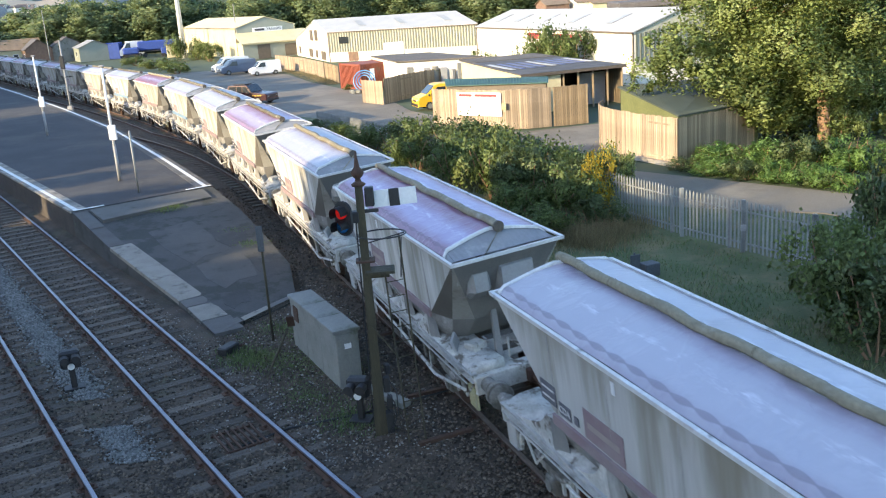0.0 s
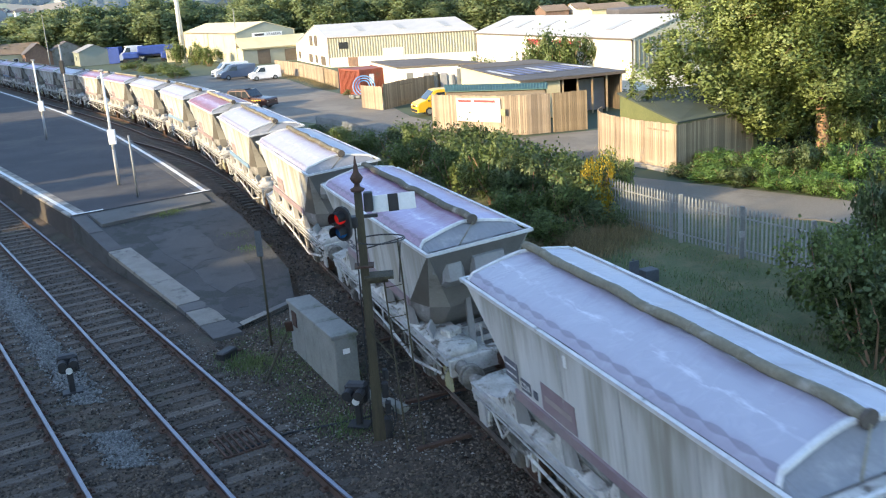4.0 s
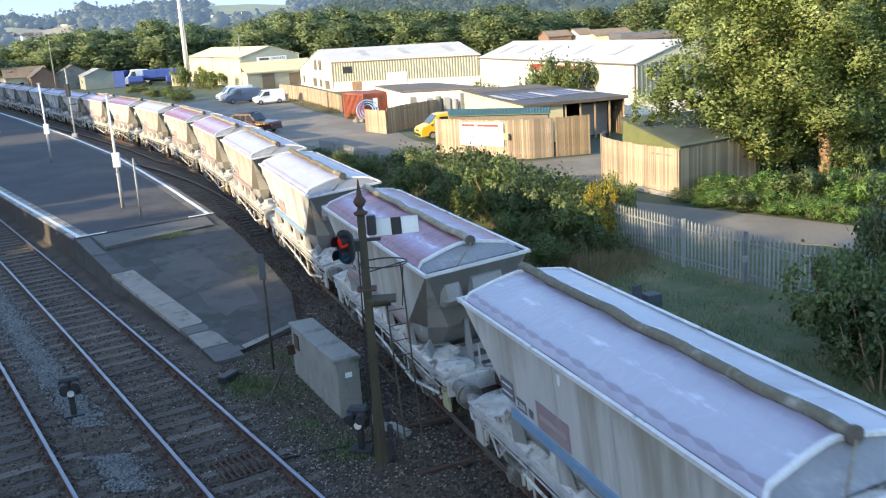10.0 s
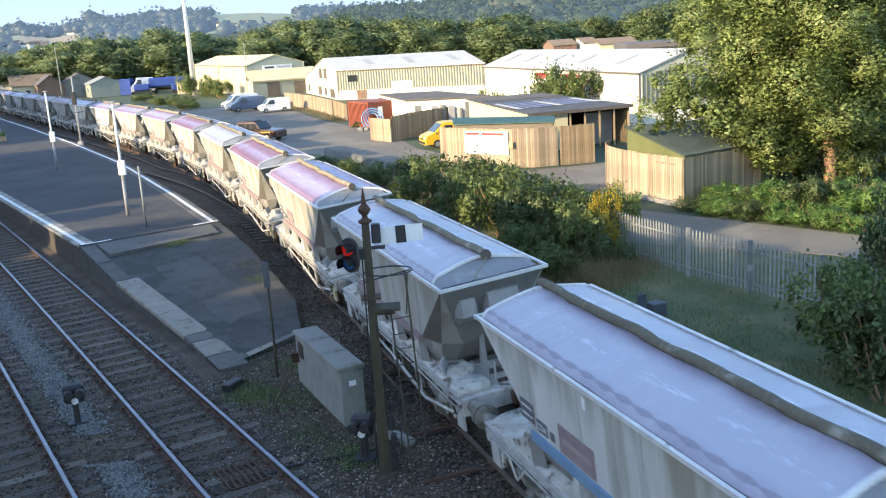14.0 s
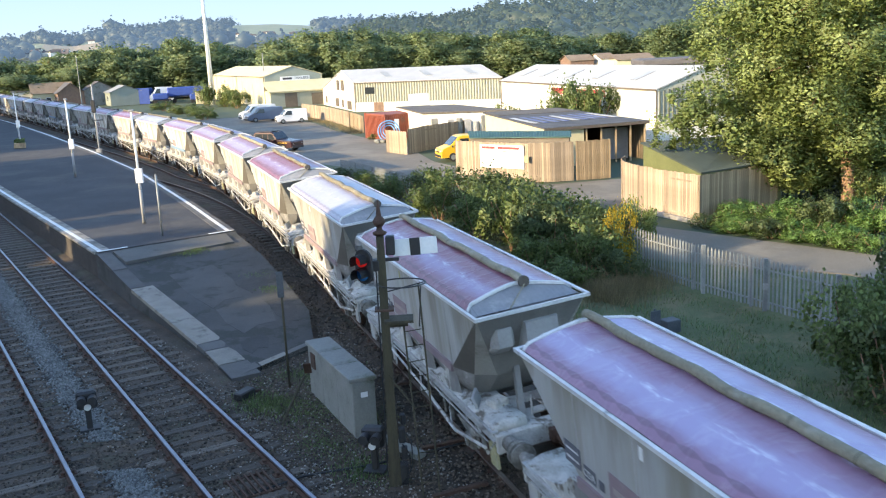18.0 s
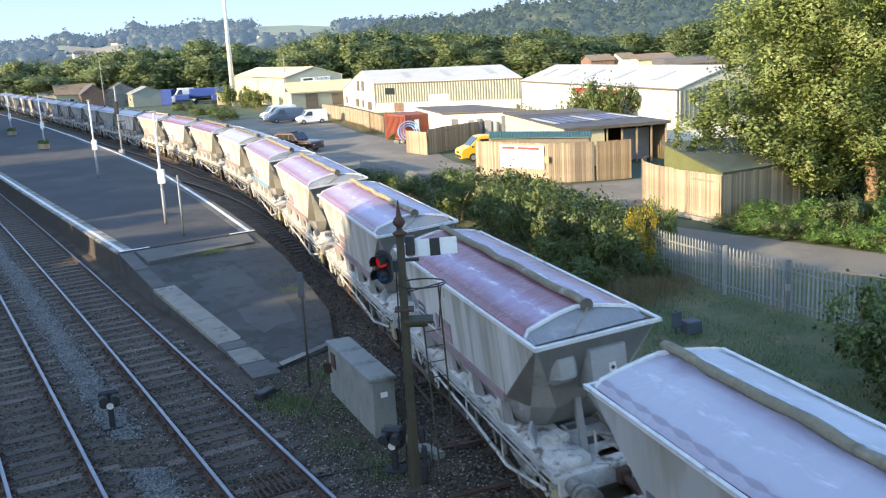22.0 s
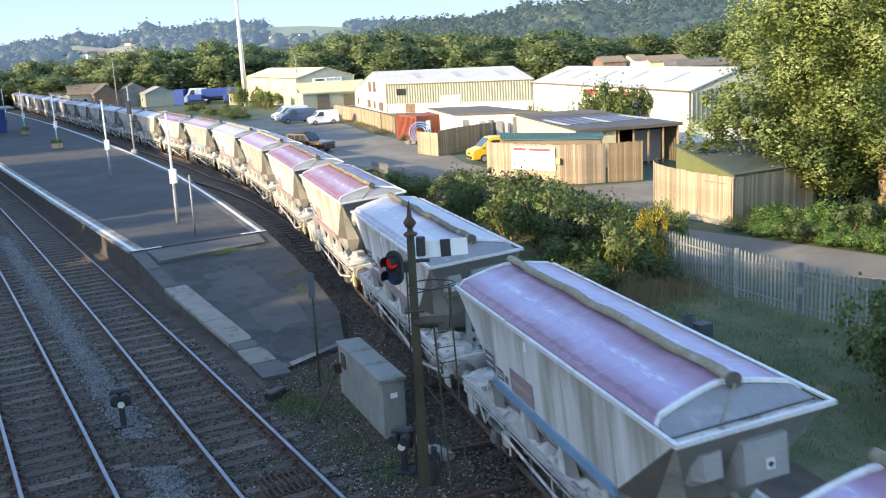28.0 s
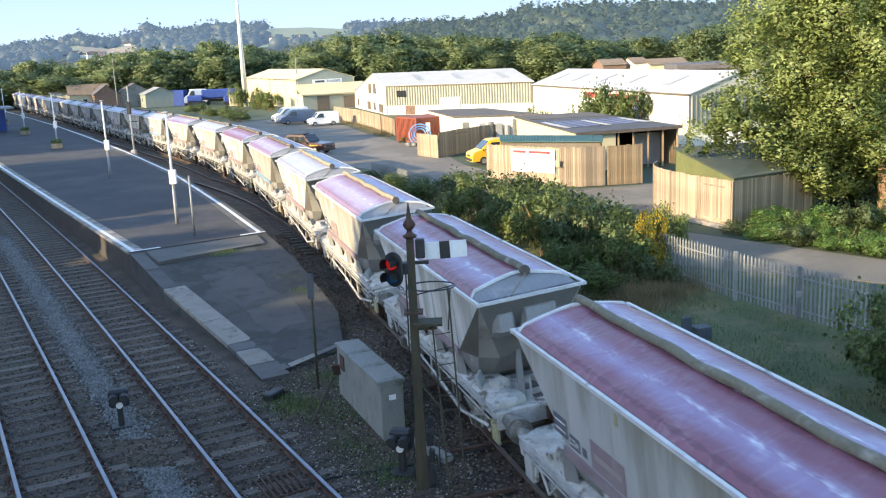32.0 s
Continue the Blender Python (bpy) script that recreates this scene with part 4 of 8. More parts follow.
def hopper(kind, blue):
    """A covered hopper wagon; x runs towards its leading end, -y is the platform side."""
    tarp = M["tarp_" + kind]
    colour = {"white": "white clay-dusted cover sheet", "lilac": "lilac dusty cover sheet", "purple": "maroon purple cover sheet"}[kind]
    stripe = M["blue_stripe"] if blue else M["purple_panel"]
    root = empty("hopper_wagon", Matrix(), "grey clay-dusted hopper wagon with a " + colour, "hopper wagon", "hopper wagons of the goods train")
    side = WIDE - 0.05
    low = 1.80  # foot of the upright side sheets

    # body: upright sides, ends that slope in, corners folded twice where they are cut away below
    def ring(z, hx, hy, cx, cy):
        q = [(hx, hy - cy), (hx - 0.30 * cx, hy - 0.36 * cy), (hx - cx, hy)]
        pts = q + [(-a, b) for a, b in q[::-1]] + [(-a, -b) for a, b in q] + [(a, -b) for a, b in q[::-1]]
        return [(a, b, z) for a, b in pts]

    levels = [ring(1.10, 2.50, 0.60, 0.2, 0.1), ring(1.34, 2.84, 0.88, 0.50, 0.32), ring(1.58, 3.06, 0.98, 0.78, 0.46), ring(low, 3.24, side - 0.02, 0.94, 0.54), ring(TOP - 0.07, HALF - 0.10, side, 0.02, 0.02)]
    hull_v = [p for r in levels for p in r]
    hull_f = [(12 * k + i, 12 * k + (i + 1) % 12, 12 * k + 12 + (i + 1) % 12, 12 * k + 12 + i) for k in range(4) for i in range(12)] + [tuple(range(12))[::-1]]
    body = raw("hopper_body", hull_v, hull_f, M["hopper_side"], root, "grey hopper with dust-streaked sides and shade-coloured folded corners")
    # shade and light of each facet are put in by its colour
    for mt in ("corner_shade", "corner_lit", "hopper_end", "lower_sheet"):
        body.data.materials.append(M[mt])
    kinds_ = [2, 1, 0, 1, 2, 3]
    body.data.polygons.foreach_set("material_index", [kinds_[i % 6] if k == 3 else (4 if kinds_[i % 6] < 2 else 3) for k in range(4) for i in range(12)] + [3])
    # thin pressed rim
    for sg in (-1, 1):
        bm = bmesh.new()
        box(bm, 0, sg * (WIDE - 0.03), TOP - 0.012, 2 * HALF, 0.06, 0.024)
        box(bm, 0, sg * (WIDE - 0.012), TOP - 0.035, 2 * HALF, 0.024, 0.05)
        part("top_rail", bm, M["rim"], root, "white dusty top rail")
    for s in (-1, 1):
        bm = bmesh.new()
        box(bm, s * (HALF - 0.03), 0, TOP - 0.014, 0.06, 2 * WIDE - 0.12, 0.02)
        box(bm, s * (HALF - 0.012), 0, TOP - 0.035, 0.024, 2 * WIDE - 0.06, 0.05)
        part("end_rail", bm, M["rim"], root)
    # cover sheet: a flat margin, then a dome, wrinkled across
    x0, x1 = -HALF + 0.20, HALF - 0.80
    nx, ny = 64, 24
    verts, faces = [], []

    def rise(v):
        a = abs(v)
        return 0.095 * (1 - (1 - (1 - a) / 0.14) ** 2) if a > 0.86 else 0.095 + 0.145 * (1 - (a / 0.86) ** 1.35)

    def front(v):
        return x1 + 0.20 * (1 - min(1.0, rise(v) / 0.24))

    for i in range(nx + 1):
        for j in range(ny + 1):
            v = -1 + 2 * j / ny
            x = x0 + (front(v) - x0) * i / nx
            mid = 1 - abs(v) ** 3
            wob = 0.020 * noise.noise((x * 0.9, v * 1.1, 3 + len(kind))) + 0.026 * noise.noise((x * 3.2 + v * 1.6, v * 0.8, 8)) * mid
            wob -= 0.020 * max(0, math.sin(math.pi * i / nx * 6)) ** 2 * mid
            verts.append((x, v * (WIDE - 0.09), TOP - 0.02 + rise(v) + wob))
    for i in range(nx):
        for j in range(ny):
            a = i * (ny + 1) + j
            faces.append((a, a + ny + 1, a + ny + 2, a + 1))
    raw("cover_sheet", verts, faces, tarp, root, colour, True)
    # end hoops with their plates, and the trays beyond them
    for x, s in ((x1, 1), (x0, -1)):
        bm = bmesh.new()
        arc = [(-1 + 2 * k / 20) for k in range(21)]
        lo = [Vector((front(v) if s > 0 else x, v * (WIDE - 0.09), TOP - 0.02 + rise(v) * 1.06)) for v in arc]
        loft(bm, [[p + Vector((-0.02 * s, 0, -0.03)), p + Vector((0.055 * s, 0, -0.03)), p + Vector((0.055 * s, 0, 0.02)), p + Vector((-0.02 * s, 0, 0.02))] for p in lo])
        bmesh.ops.recalc_face_normals(bm, faces=bm.faces)
        hoop = part("end_hoop", bm, M["rim"], root, "white curved end hoop")
        bm = bmesh.new()
        prof = [p - Vector((0, 0, 0.02)) for p in lo] + [Vector((x, WIDE - 0.12, TOP - 0.30)), Vector((x, -WIDE + 0.12, TOP - 0.30))]
        if s > 0:
            foot = [Vector((x1 + 0.50, p.y, TOP - 0.06)) for p in lo]
            loft(bm, [[a - Vector((0, 0, 0.02)), b, b - Vector((0.03, 0, 0)), a - Vector((0.03, 0, 0.02))] for a, b in zip(lo, foot)])
        else:
            loft(bm, [prof, [p + Vector((0.022 * s, 0, 0)) for p in prof]])
        bmesh.ops.recalc_face_normals(bm, faces=bm.faces)
        part("hoop_plate", bm, M["end_plate"], hoop, "grey end plate below the hoop")
        bm = bmesh.new()
        e = s * (HALF - 0.08)
        x = x1 + 0.44 if s > 0 else x
        q = [(x, -WIDE + 0.11, TOP - 0.10), (x, WIDE - 0.11, TOP - 0.10), (e, WIDE - 0.11, TOP - 0.04), (e, -WIDE + 0.11, TOP - 0.04)]
        loft(bm, [q, [(a, b, c - 0.03) for a, b, c in q]])
        bmesh.ops.recalc_face_normals(bm, faces=bm.faces)
        part("end_tray", bm, M["clay_white"], root, "clay-strewn end tray")
    # the sheet's roller
    bm = bmesh.new()
    pts = [Vector((x0 - 0.16 + (x1 - x0 + 0.26) * k / 96, 0.15 + 0.02 * math.sin(k * 0.23), TOP + 0.268 + 0.010 * math.sin(k * 0.37))) for k in range(97)]
    loft(bm, [[p + Vector((0, r * math.cos(q), r * math.sin(q))) for q in [j * math.pi / 5 for j in range(10)]] for p, r in ((p, 0.074 + 0.008 * noise.noise((k * 0.31, 2, 5)) + 0.004 * math.cos((k - 8) / 13 * 2 * math.pi + math.pi)) for k, p in enumerate(pts))])
    bmesh.ops.recalc_face_normals(bm, faces=bm.faces)
    roll = part("sheet_roller", bm, M["roll"], root, "buff rolled sheet along the ridge", True)
    for k in range(8, 96, 13):
        part("roller_strap", tubed(pts[k] - Vector((0.012, 0, 0)), pts[k] + Vector((0.012, 0, 0)), 0.080, seg=10, caps=False), M["roll"], roll)
    part("roller_cap", tubed(pts[-1], pts[-1] + Vector((0.05, 0, 0)), 0.105, seg=16), M["strap"], roll, "round grey roller end")
    part("crank_rod", tubed(pts[-1] + Vector((0.05, 0, -0.05)), (HALF - 0.30, -0.32, TOP - 0.06), 0.013, seg=6), M["roll"], roll)
    for s in (1, -1):
        # boxes hung below the end rim: a sloping lid, an upright face and an underside that runs back to the hopper
        for yy, w, x0_, x1_, zt, zf, zb in () if s < 0 else ((-0.50, 0.44, 3.42, 3.88, 2.96, 2.88, 2.46), (0.20, 0.68, 3.34, 3.94, 3.08, 2.92, 2.30)):
            bm = bmesh.new()
            prof = [(x0_, zt), (x1_, zf), (x1_ + 0.02, zb + 0.08), (x1_ - 0.10, zb), (x0_ - 0.02, zb - 0.22), (x0_ - 0.12, zb + 0.1)]
            tuck = 0.09 if w < 0.5 else 0.03
            mid_ = [(s * a, c) for a, c in prof]
            inn = [(s * (a - (0.13 if k in (1, 2, 3) else 0.0)), c) for k, (a, c) in enumerate(prof)]
            loft(bm, [[(a, yy - w / 2, c) for a, c in inn], [(a, yy - w / 2 + tuck, c) for a, c in mid_], [(a, yy + w / 2 - tuck, c) for a, c in mid_], [(a, yy + w / 2, c) for a, c in inn]])
            bmesh.ops.recalc_face_normals(bm, faces=bm.faces)
            bx = part("end_box", bm, M["box_steel"], root, "grey faceted box below the end rim")
            if w > 0.5:
                pl = part("label_plate", boxed(s * (x1_ + 0.02), yy + 0.05, 2.58, 0.012, 0.12, 0.15), M["frame_white"], bx)
                part("warning_mark", boxed(s * (x1_ + 0.028), yy + 0.05, 2.575, 0.008, 0.06, 0.06, rot=Matrix.Rotation(0.785, 4, "X")), M["black"], pl)
            else:
                part("box_lid", boxed(s * (x0_ + 0.2), yy, zt + 0.0, 0.12, 0.14, 0.05, bevel=0.01), M["rim"], bx)
        for yy in () if s < 0 else (-0.86, 0.86):
            part("end_stay", boxed(s * (HALF - 0.28), yy, TOP - 0.30, 0.06, 0.10, 0.52, rot=Matrix.Rotation(s * 0.5, 4, "Y")), M["dusty_steel"], root)
        for yy in () if s < 0 else (-1, 1):
            bm = bmesh.new()
            q = [(s * 3.95, yy * 0.42, 1.2), (s * 3.95, yy * 0.30, 1.2), (s * 3.18, yy * 0.02, 2.06), (s * 3.18, yy * 0.12, 2.06)]
            loft(bm, [q, [(a - s * 0.10, b, c - 0.02) for a, b, c in q]])
            bmesh.ops.recalc_face_normals(bm, faces=bm.faces)
            part("end_strut", bm, M["hopper_end"], root, "slanting end strut")
        if s > 0:
            part("air_reservoir", tubed((s * 3.55, 0.30, 1.40), (s * 3.55, 0.92, 1.40), 0.17, seg=14), M["dusty_steel"], root, "dusty air reservoir", True)
        # platform over the headstock with openings
        bm = bmesh.new()
        gx = [2.95, 3.3, 3.62, 3.84, 4.10, 4.32]
        gy = [-1.04, -0.82, -0.45, -0.18, 0.18, 0.45, 0.82, 1.04]
        gv = [[bm.verts.new((s * a, b, 1.19)) for b in gy] for a in gx]
        for i in range(5):
            for j in range(7):
                if not (i in (1, 3) and j in (1, 3, 5)):
                    bm.faces.new((gv[i][j], gv[i + 1][j], gv[i + 1][j + 1], gv[i][j + 1]))
        bmesh.ops.recalc_face_normals(bm, faces=bm.faces)
        bmesh.ops.solidify(bm, geom=bm.faces[:], thickness=0.03)
        part("end_platform", bm, M["clay_white"], root, "clay-whitened end platform with openings")
        for k, (xa, ya, za, xb, yb, zb_) in () if s < 0 else enumerate(((3.5, -0.7, 1.23, 4.2, -0.35, 1.25), (3.45, 0.12, 1.24, 4.25, 0.62, 1.24), (4.0, -0.2, 1.22, 4.0, -0.2, 1.62), (3.75, 0.1, 1.25, 3.75, 0.66, 1.5))):
            part("brake_pipe", tubed((s * xa, ya, za), (s * xb, yb, zb_), 0.022, seg=6), M["gear"] if k % 2 else M["dusty_steel"], root)
        if s > 0:
            part("valve_case", boxed(s * 3.42, -0.62, 1.33, 0.30, 0.34, 0.24, rot=Matrix.Rotation(0.3, 4, "Z"), bevel=0.03), M["clay_white"], root)
            part("deck_box", boxed(s * 3.12, -0.90, 1.36, 0.46, 0.06, 0.34, rot=Matrix.Rotation(-0.5 * s, 4, "Z") @ Matrix.Rotation(0.3, 4, "X"), bevel=0.01), M["box_steel"], root)
        part("headstock", boxed(s * 4.36, 0, 1.03, 0.10, 2.14, 0.34, bevel=0.01), M["clay_white"], root, "dusty white headstock")
        for yy in (-0.86, 0.86):
            bm = bmesh.new()
            tube(bm, (s * 4.40, yy, 1.04), (s * 4.66, yy, 1.04), 0.135, seg=14)
            tube(bm, (s * 4.66, yy, 1.04), (s * 4.84, yy, 1.04), 0.095, seg=12)
            tube(bm, (s * 4.84, yy, 1.04), (s * 4.90, yy, 1.04), 0.23, 0.21, seg=18)
            part("buffer", bm, M["gear"], root, "dusty round buffer")
        bm = bmesh.new()
        box(bm, s * 4.48, 0, 1.0, 0.16, 0.22, 0.24, bevel=0.02)
        tube(bm, (s * 4.54, 0, 0.98), (s * 4.93, 0, 0.92), 0.05, seg=8)
        part("coupling", bm, M["rust"], root, "dark coupling")
        part("brake_hose", tubed((s * 4.45, 0.35, 0.95), (s * 4.85, 0.25, 0.55), 0.03, seg=8), M["black"], root)
        for yy in (-0.98,):
            part("step_iron", boxed(s * 4.1, yy * 1.06, 0.72, 0.34, 0.05, 0.42), M["dusty_yellow"] if yy < 0 and s > 0 and kind != "white" else M["dusty_steel"], root)
    # underframe
    for sg in (-1, 1):
        bm = bmesh.new()
        box(bm, 0, sg * 1.02, 1.155, 8.66, 0.05, 0.14)
        box(bm, 0, sg * 1.05, 1.235, 8.66, 0.12, 0.022)
        box(bm, 0, sg * 1.05, 1.085, 8.66, 0.12, 0.022)
        part("sole_bar", bm, M["dusty_steel"], root, "clay-whitened side frame")
        bm = bmesh.new()
        n_ = 44
        up = [(-4.25 + 8.5 * k / n_, 0.03 * noise.noise((k * 0.6, sg, 4)) + 0.02 * noise.noise((k * 1.9, sg, 9))) for k in range(n_ + 1)]
        loft(bm, [[(x, sg * 0.42, 1.16), (x, sg * 1.065, 1.16), (x, sg * 1.065, 1.255), (x, sg * 0.98, 1.275 + h), (x, sg * 0.80, 1.33 + 1.6 * h), (x, sg * 0.42, 1.34 + 2 * h)] for x, h in up])
        bmesh.ops.recalc_face_normals(bm, faces=bm.faces)
        part("side_deck", bm, M["clay_white"], root, "ledge heaped with white clay", True)
        for xx, w, zt in () if sg > 0 else ((-2.62, 1.25, 1.74), (-1.05, 0.80, 1.72), (0.50, 0.80, 1.72), (2.00, 0.86, 1.74)):
            arc = [(xx - w, 1.25), (xx - w * 0.66, 1.31), (xx - w * 0.36, 1.42), (xx - w * 0.15, 1.57), (xx - 0.03, zt), (xx + 0.06, zt), (xx + 0.10, 1.5), (xx + 0.12, 1.25)]
            bm = bmesh.new()
            loft(bm, [[(a, sg * (1.07 - 0.03 * (c - 1.19)), c) for a, c in arc], [(a, sg * (1.04 - 0.03 * (c - 1.19)), c) for a, c in arc]])
            bmesh.ops.recalc_face_normals(bm, faces=bm.faces)
            gp = part("gusset_plate", bm, M["clay_white"], root, "swept clay-whitened gusset plate")
            # a dark plate stands for the shaded gap next to the gusset
            bm = bmesh.new()
            q = [(xx + 0.13, sg * 1.065, 1.26), (xx + 0.08, sg * 1.05, zt), (xx + 0.30, sg * 0.98, zt - 0.05), (xx + 0.42, sg * 0.96, 1.28)]
            loft(bm, [q, [(a + 0.03, b, c) for a, b, c in q]])
            bmesh.ops.recalc_face_normals(bm, faces=bm.faces)
            part("gusset_web", bm, M["hopper_end"], gp, "dark plate added as the shade beside a gusset")
        bm = bmesh.new()
        tube(bm, (-2.1, sg * 1.12, 0.86), (0.4, sg * 1.12, 0.70), 0.028, seg=6)
        tube(bm, (0.4, sg * 1.12, 0.70), (2.2, sg * 1.12, 0.46), 0.034, seg=6)
        tube(bm, (2.2, sg * 1.12, 0.46), (3.9, sg * 1.12, 0.80), 0.03, seg=6)
        part("brake_lever", bm, M["clay_white"], root)
        for xx in (-1.9, 0.0, 1.9) if sg < 0 else ():
            part("lever_hanger", tubed((xx, sg * 1.06, 1.0), (xx + 0.12, sg * 1.12, 0.55), 0.022, seg=6), M["dusty_steel"], root)
        if sg < 0:
            for xx in (-1.15, 0.25, 1.25):
                bm = bmesh.new()
                box(bm, xx, -0.86, 0.80, 0.34, 0.16, 0.30, bevel=0.03)
                tube(bm, (xx - 0.3, -0.95, 0.74), (xx + 0.34, -0.98, 0.86), 0.035, seg=8)
                tube(bm, (xx, -0.98, 0.98), (xx + 0.1, -1.0, 0.5), 0.025, seg=6)
                part("door_gear", bm, M["gear"], root, "dusty bottom door gear")
            for xx, zz in ((-3.7, 0.80), (-2.05, 0.76), (2.0, 0.76), (3.7, 0.82)):
                part("hanging_bracket", boxed(xx, sg * 1.07, zz, 0.06, 0.07, 0.34, rot=Matrix.Rotation(0.3 * math.sin(xx * 3), 4, "Y"), bevel=0.01), M["clay_white"] if xx < 0 else M["gear"], root)
            for xx in (-3.6, 3.45):
                bm = bmesh.new()
                tube(bm, (xx, -1.05, 1.0), (xx + 0.35, -1.06, 0.62), 0.022, seg=6)
                tube(bm, (xx + 0.35, -1.06, 0.62), (xx + 0.75, -1.06, 0.98), 0.022, seg=6)
                part("safety_loop", bm, M["clay_white"], root)
            part("pipe", tubed((-4.0, sg * 1.10, 1.02), (4.0, sg * 1.10, 0.96), 0.018, seg=6), M["dusty_steel"], root)
        part("side_ledge", boxed(-0.02, sg * (side + 0.004), low - 0.0, 4.7, 0.05, 0.16), stripe, root, "faded painted band along the foot of the side")
        for xx in (-2.3, -0.75, 0.8, 2.35) if sg < 0 else ():
            part("side_seam", tubed((xx, sg * (side - 0.014), low + 0.06), (xx, sg * (side + 0.004), TOP - 0.08), 0.012, seg=4), M["dusty_steel"], root)

        # data panels
        def plate(nm, x, z, w, h, mt, lab="", bars=0, barmat=None):
            y = sg * (side - 0.02 + (z - low) / (TOP - low) * 0.02 + 0.012)
            p = part(nm, boxed(x, y, z, w, 0.01, h), mt, root, lab)
            for k in range(bars if sg < 0 else 0):
                part("letter_bar", boxed(x, y + sg * 0.006, z + h * (0.5 - (k + 0.7) / (bars + 0.4)), w * 0.8, 0.004, h * 0.20 / bars), barmat, p)
            return p

        plate("data_panel", -2.48, 2.16, 0.46, 0.32, M["panel_dark"], "dark panel of unreadable lettering", 2, M["rim"])
        if sg > 0:
            continue
        cp = plate("code_panel", -2.00, 2.05, 0.32, 0.20, M["panel_dark"], "small dark code panel")
        if sg < 0:
            cu = bpy.data.curves.new("code_letters", "FONT")
            cu.body, cu.size, cu.align_x, cu.align_y, cu.extrude = "CDA", 0.15, "CENTER", "CENTER", 0.002
            tx = new("code_letters", cu)
            dg = bpy.context.evaluated_depsgraph_get()
            me = bpy.data.meshes.new_from_object(tx.evaluated_get(dg))
            bpy.data.objects.remove(tx)
            me.materials.clear()
            me.materials.append(M["rim"])
            lt = new("code_letters", me)
            lt.parent = cp
            lt.matrix_basis = pose(-2.00, sg * (side + 0.008), 2.05, 90, 0, 0)
        plate("maroon_panel", -0.95, 2.14, 1.0, 0.44, M["purple_panel"], "faded maroon panel", 1, M["logo"])
        plate("warning_plate", -0.55, 3.0, 0.08, 0.17, M["dusty_yellow"] if kind == "purple" else M["frame_white"])
        plate("diamond_mark", -1.68, 2.04, 0.13, 0.13, M["panel_dark"])
    # wheels
    for xx in (-2.8, 2.8):
        ws = part("axle", tubed((xx, -0.72, 0.46), (xx, 0.72, 0.46), 0.07, seg=10), M["rust"], root)
        for sg in (-1, 1):
            yy = sg * 0.74
            bm = bmesh.new()
            tube(bm, (xx, yy - 0.065, 0.46), (xx, yy + 0.065, 0.46), 0.46, seg=24)
            tube(bm, (xx, yy - sg * 0.07, 0.46), (xx, yy - sg * 0.095, 0.46), 0.49, seg=24)
            tube(bm, (xx, yy + sg * 0.06, 0.46), (xx, yy + sg * 0.10, 0.46), 0.15, seg=12)
            part("wheel", bm, M["rust"], ws, "dusty steel wheel")
            if sg > 0:
                continue
            bm = bmesh.new()
            box(bm, xx, sg * 0.98, 0.47, 0.30, 0.20, 0.30, bevel=0.03)
            tube(bm, (xx, sg * 1.07, 0.47), (xx, sg * 1.11, 0.47), 0.10, seg=10)
            part("axle_box", bm, M["gear"], root)
            bm = bmesh.new()
            for k in range(4):
                box(bm, xx, sg * 0.99, 0.66 + k * 0.035, 1.15 - 0.2 * (3 - k), 0.10, 0.036)
            part("leaf_spring", bm, M["gear"], root, "dusty grey leaf spring")
            for q in (-0.24, 0.24) if sg < 0 else ():
                part("axle_guard", boxed(xx + q, sg * 0.96, 0.66, 0.06, 0.04, 0.55), M["dusty_steel"], root)
    return root


WAGONS = []
KINDS = "wwlwlwWpWwlpwpllLwpplwLpwlWlwplwwLwlwplwlWlwwlwlw"  # capitals: wagons with a blue band


def build_train():
    made = {}
    for i, c in enumerate(KINDS):
        k = {"w": "white", "l": "lilac", "p": "purple"}[c.lower()], c.isupper()
        if k not in made:
            made[k] = hopper(*k)
            WAGONS.append(made[k])
        else:
            WAGONS.append(copy_thing(made[k], Matrix()))


build_train()


def motions():
    for i, wagon in enumerate(WAGONS):
        rows = []
        for t in range(0, 33):
            s = PITCH * i - gone(t) + HALF
            a, b = curve_at(s - 2.8), curve_at(s + 2.8)
            d = a - b
            rows.append((t, Matrix.Translation((a + b) / 2) @ Matrix.Rotation(math.atan2(d.y, d.x), 4, "Z") @ Matrix.Rotation(CANT, 4, "X")))
        walk(wagon, rows)


# ---- things along the line ----
def lamp_post(x, y, planter=False, sign=True):
    root = empty("platform_lamp", pose(x, y, 0.925), "slim white and grey platform lamp post" + (" beside a planter" if planter else ""), "lamp post", "platform lamp posts")
    part("lower_pole", tubed((0, 0, 0), (0, 0, 1.5), 0.075, 0.07, seg=12), M["grey_paint"], root, "grey lower pole", True)
    part("upper_pole", tubed((0, 0, 1.5), (0, 0, 4.75), 0.06, 0.045, seg=12), M["frame_white"], root, "white upper pole", True)
    part("lantern", boxed(0, 0, 4.80, 0.22, 0.14, 0.10, bevel=0.03), M["grey_paint"], root)
    if sign:
        part("sign_box", boxed(0.02, 0, 2.05, 0.30, 0.16, 0.62, bevel=0.015), M["frame_white"], root, "white sign box")
    return root


for px, py, pl in ((-11.51, 39.46, False), (-20.84, 58.06, False), (-34.3, 83.3, True), (-46.3, 104.1, True), (-58.2, 125.5, True)):
    lamp_post(px, py, pl)


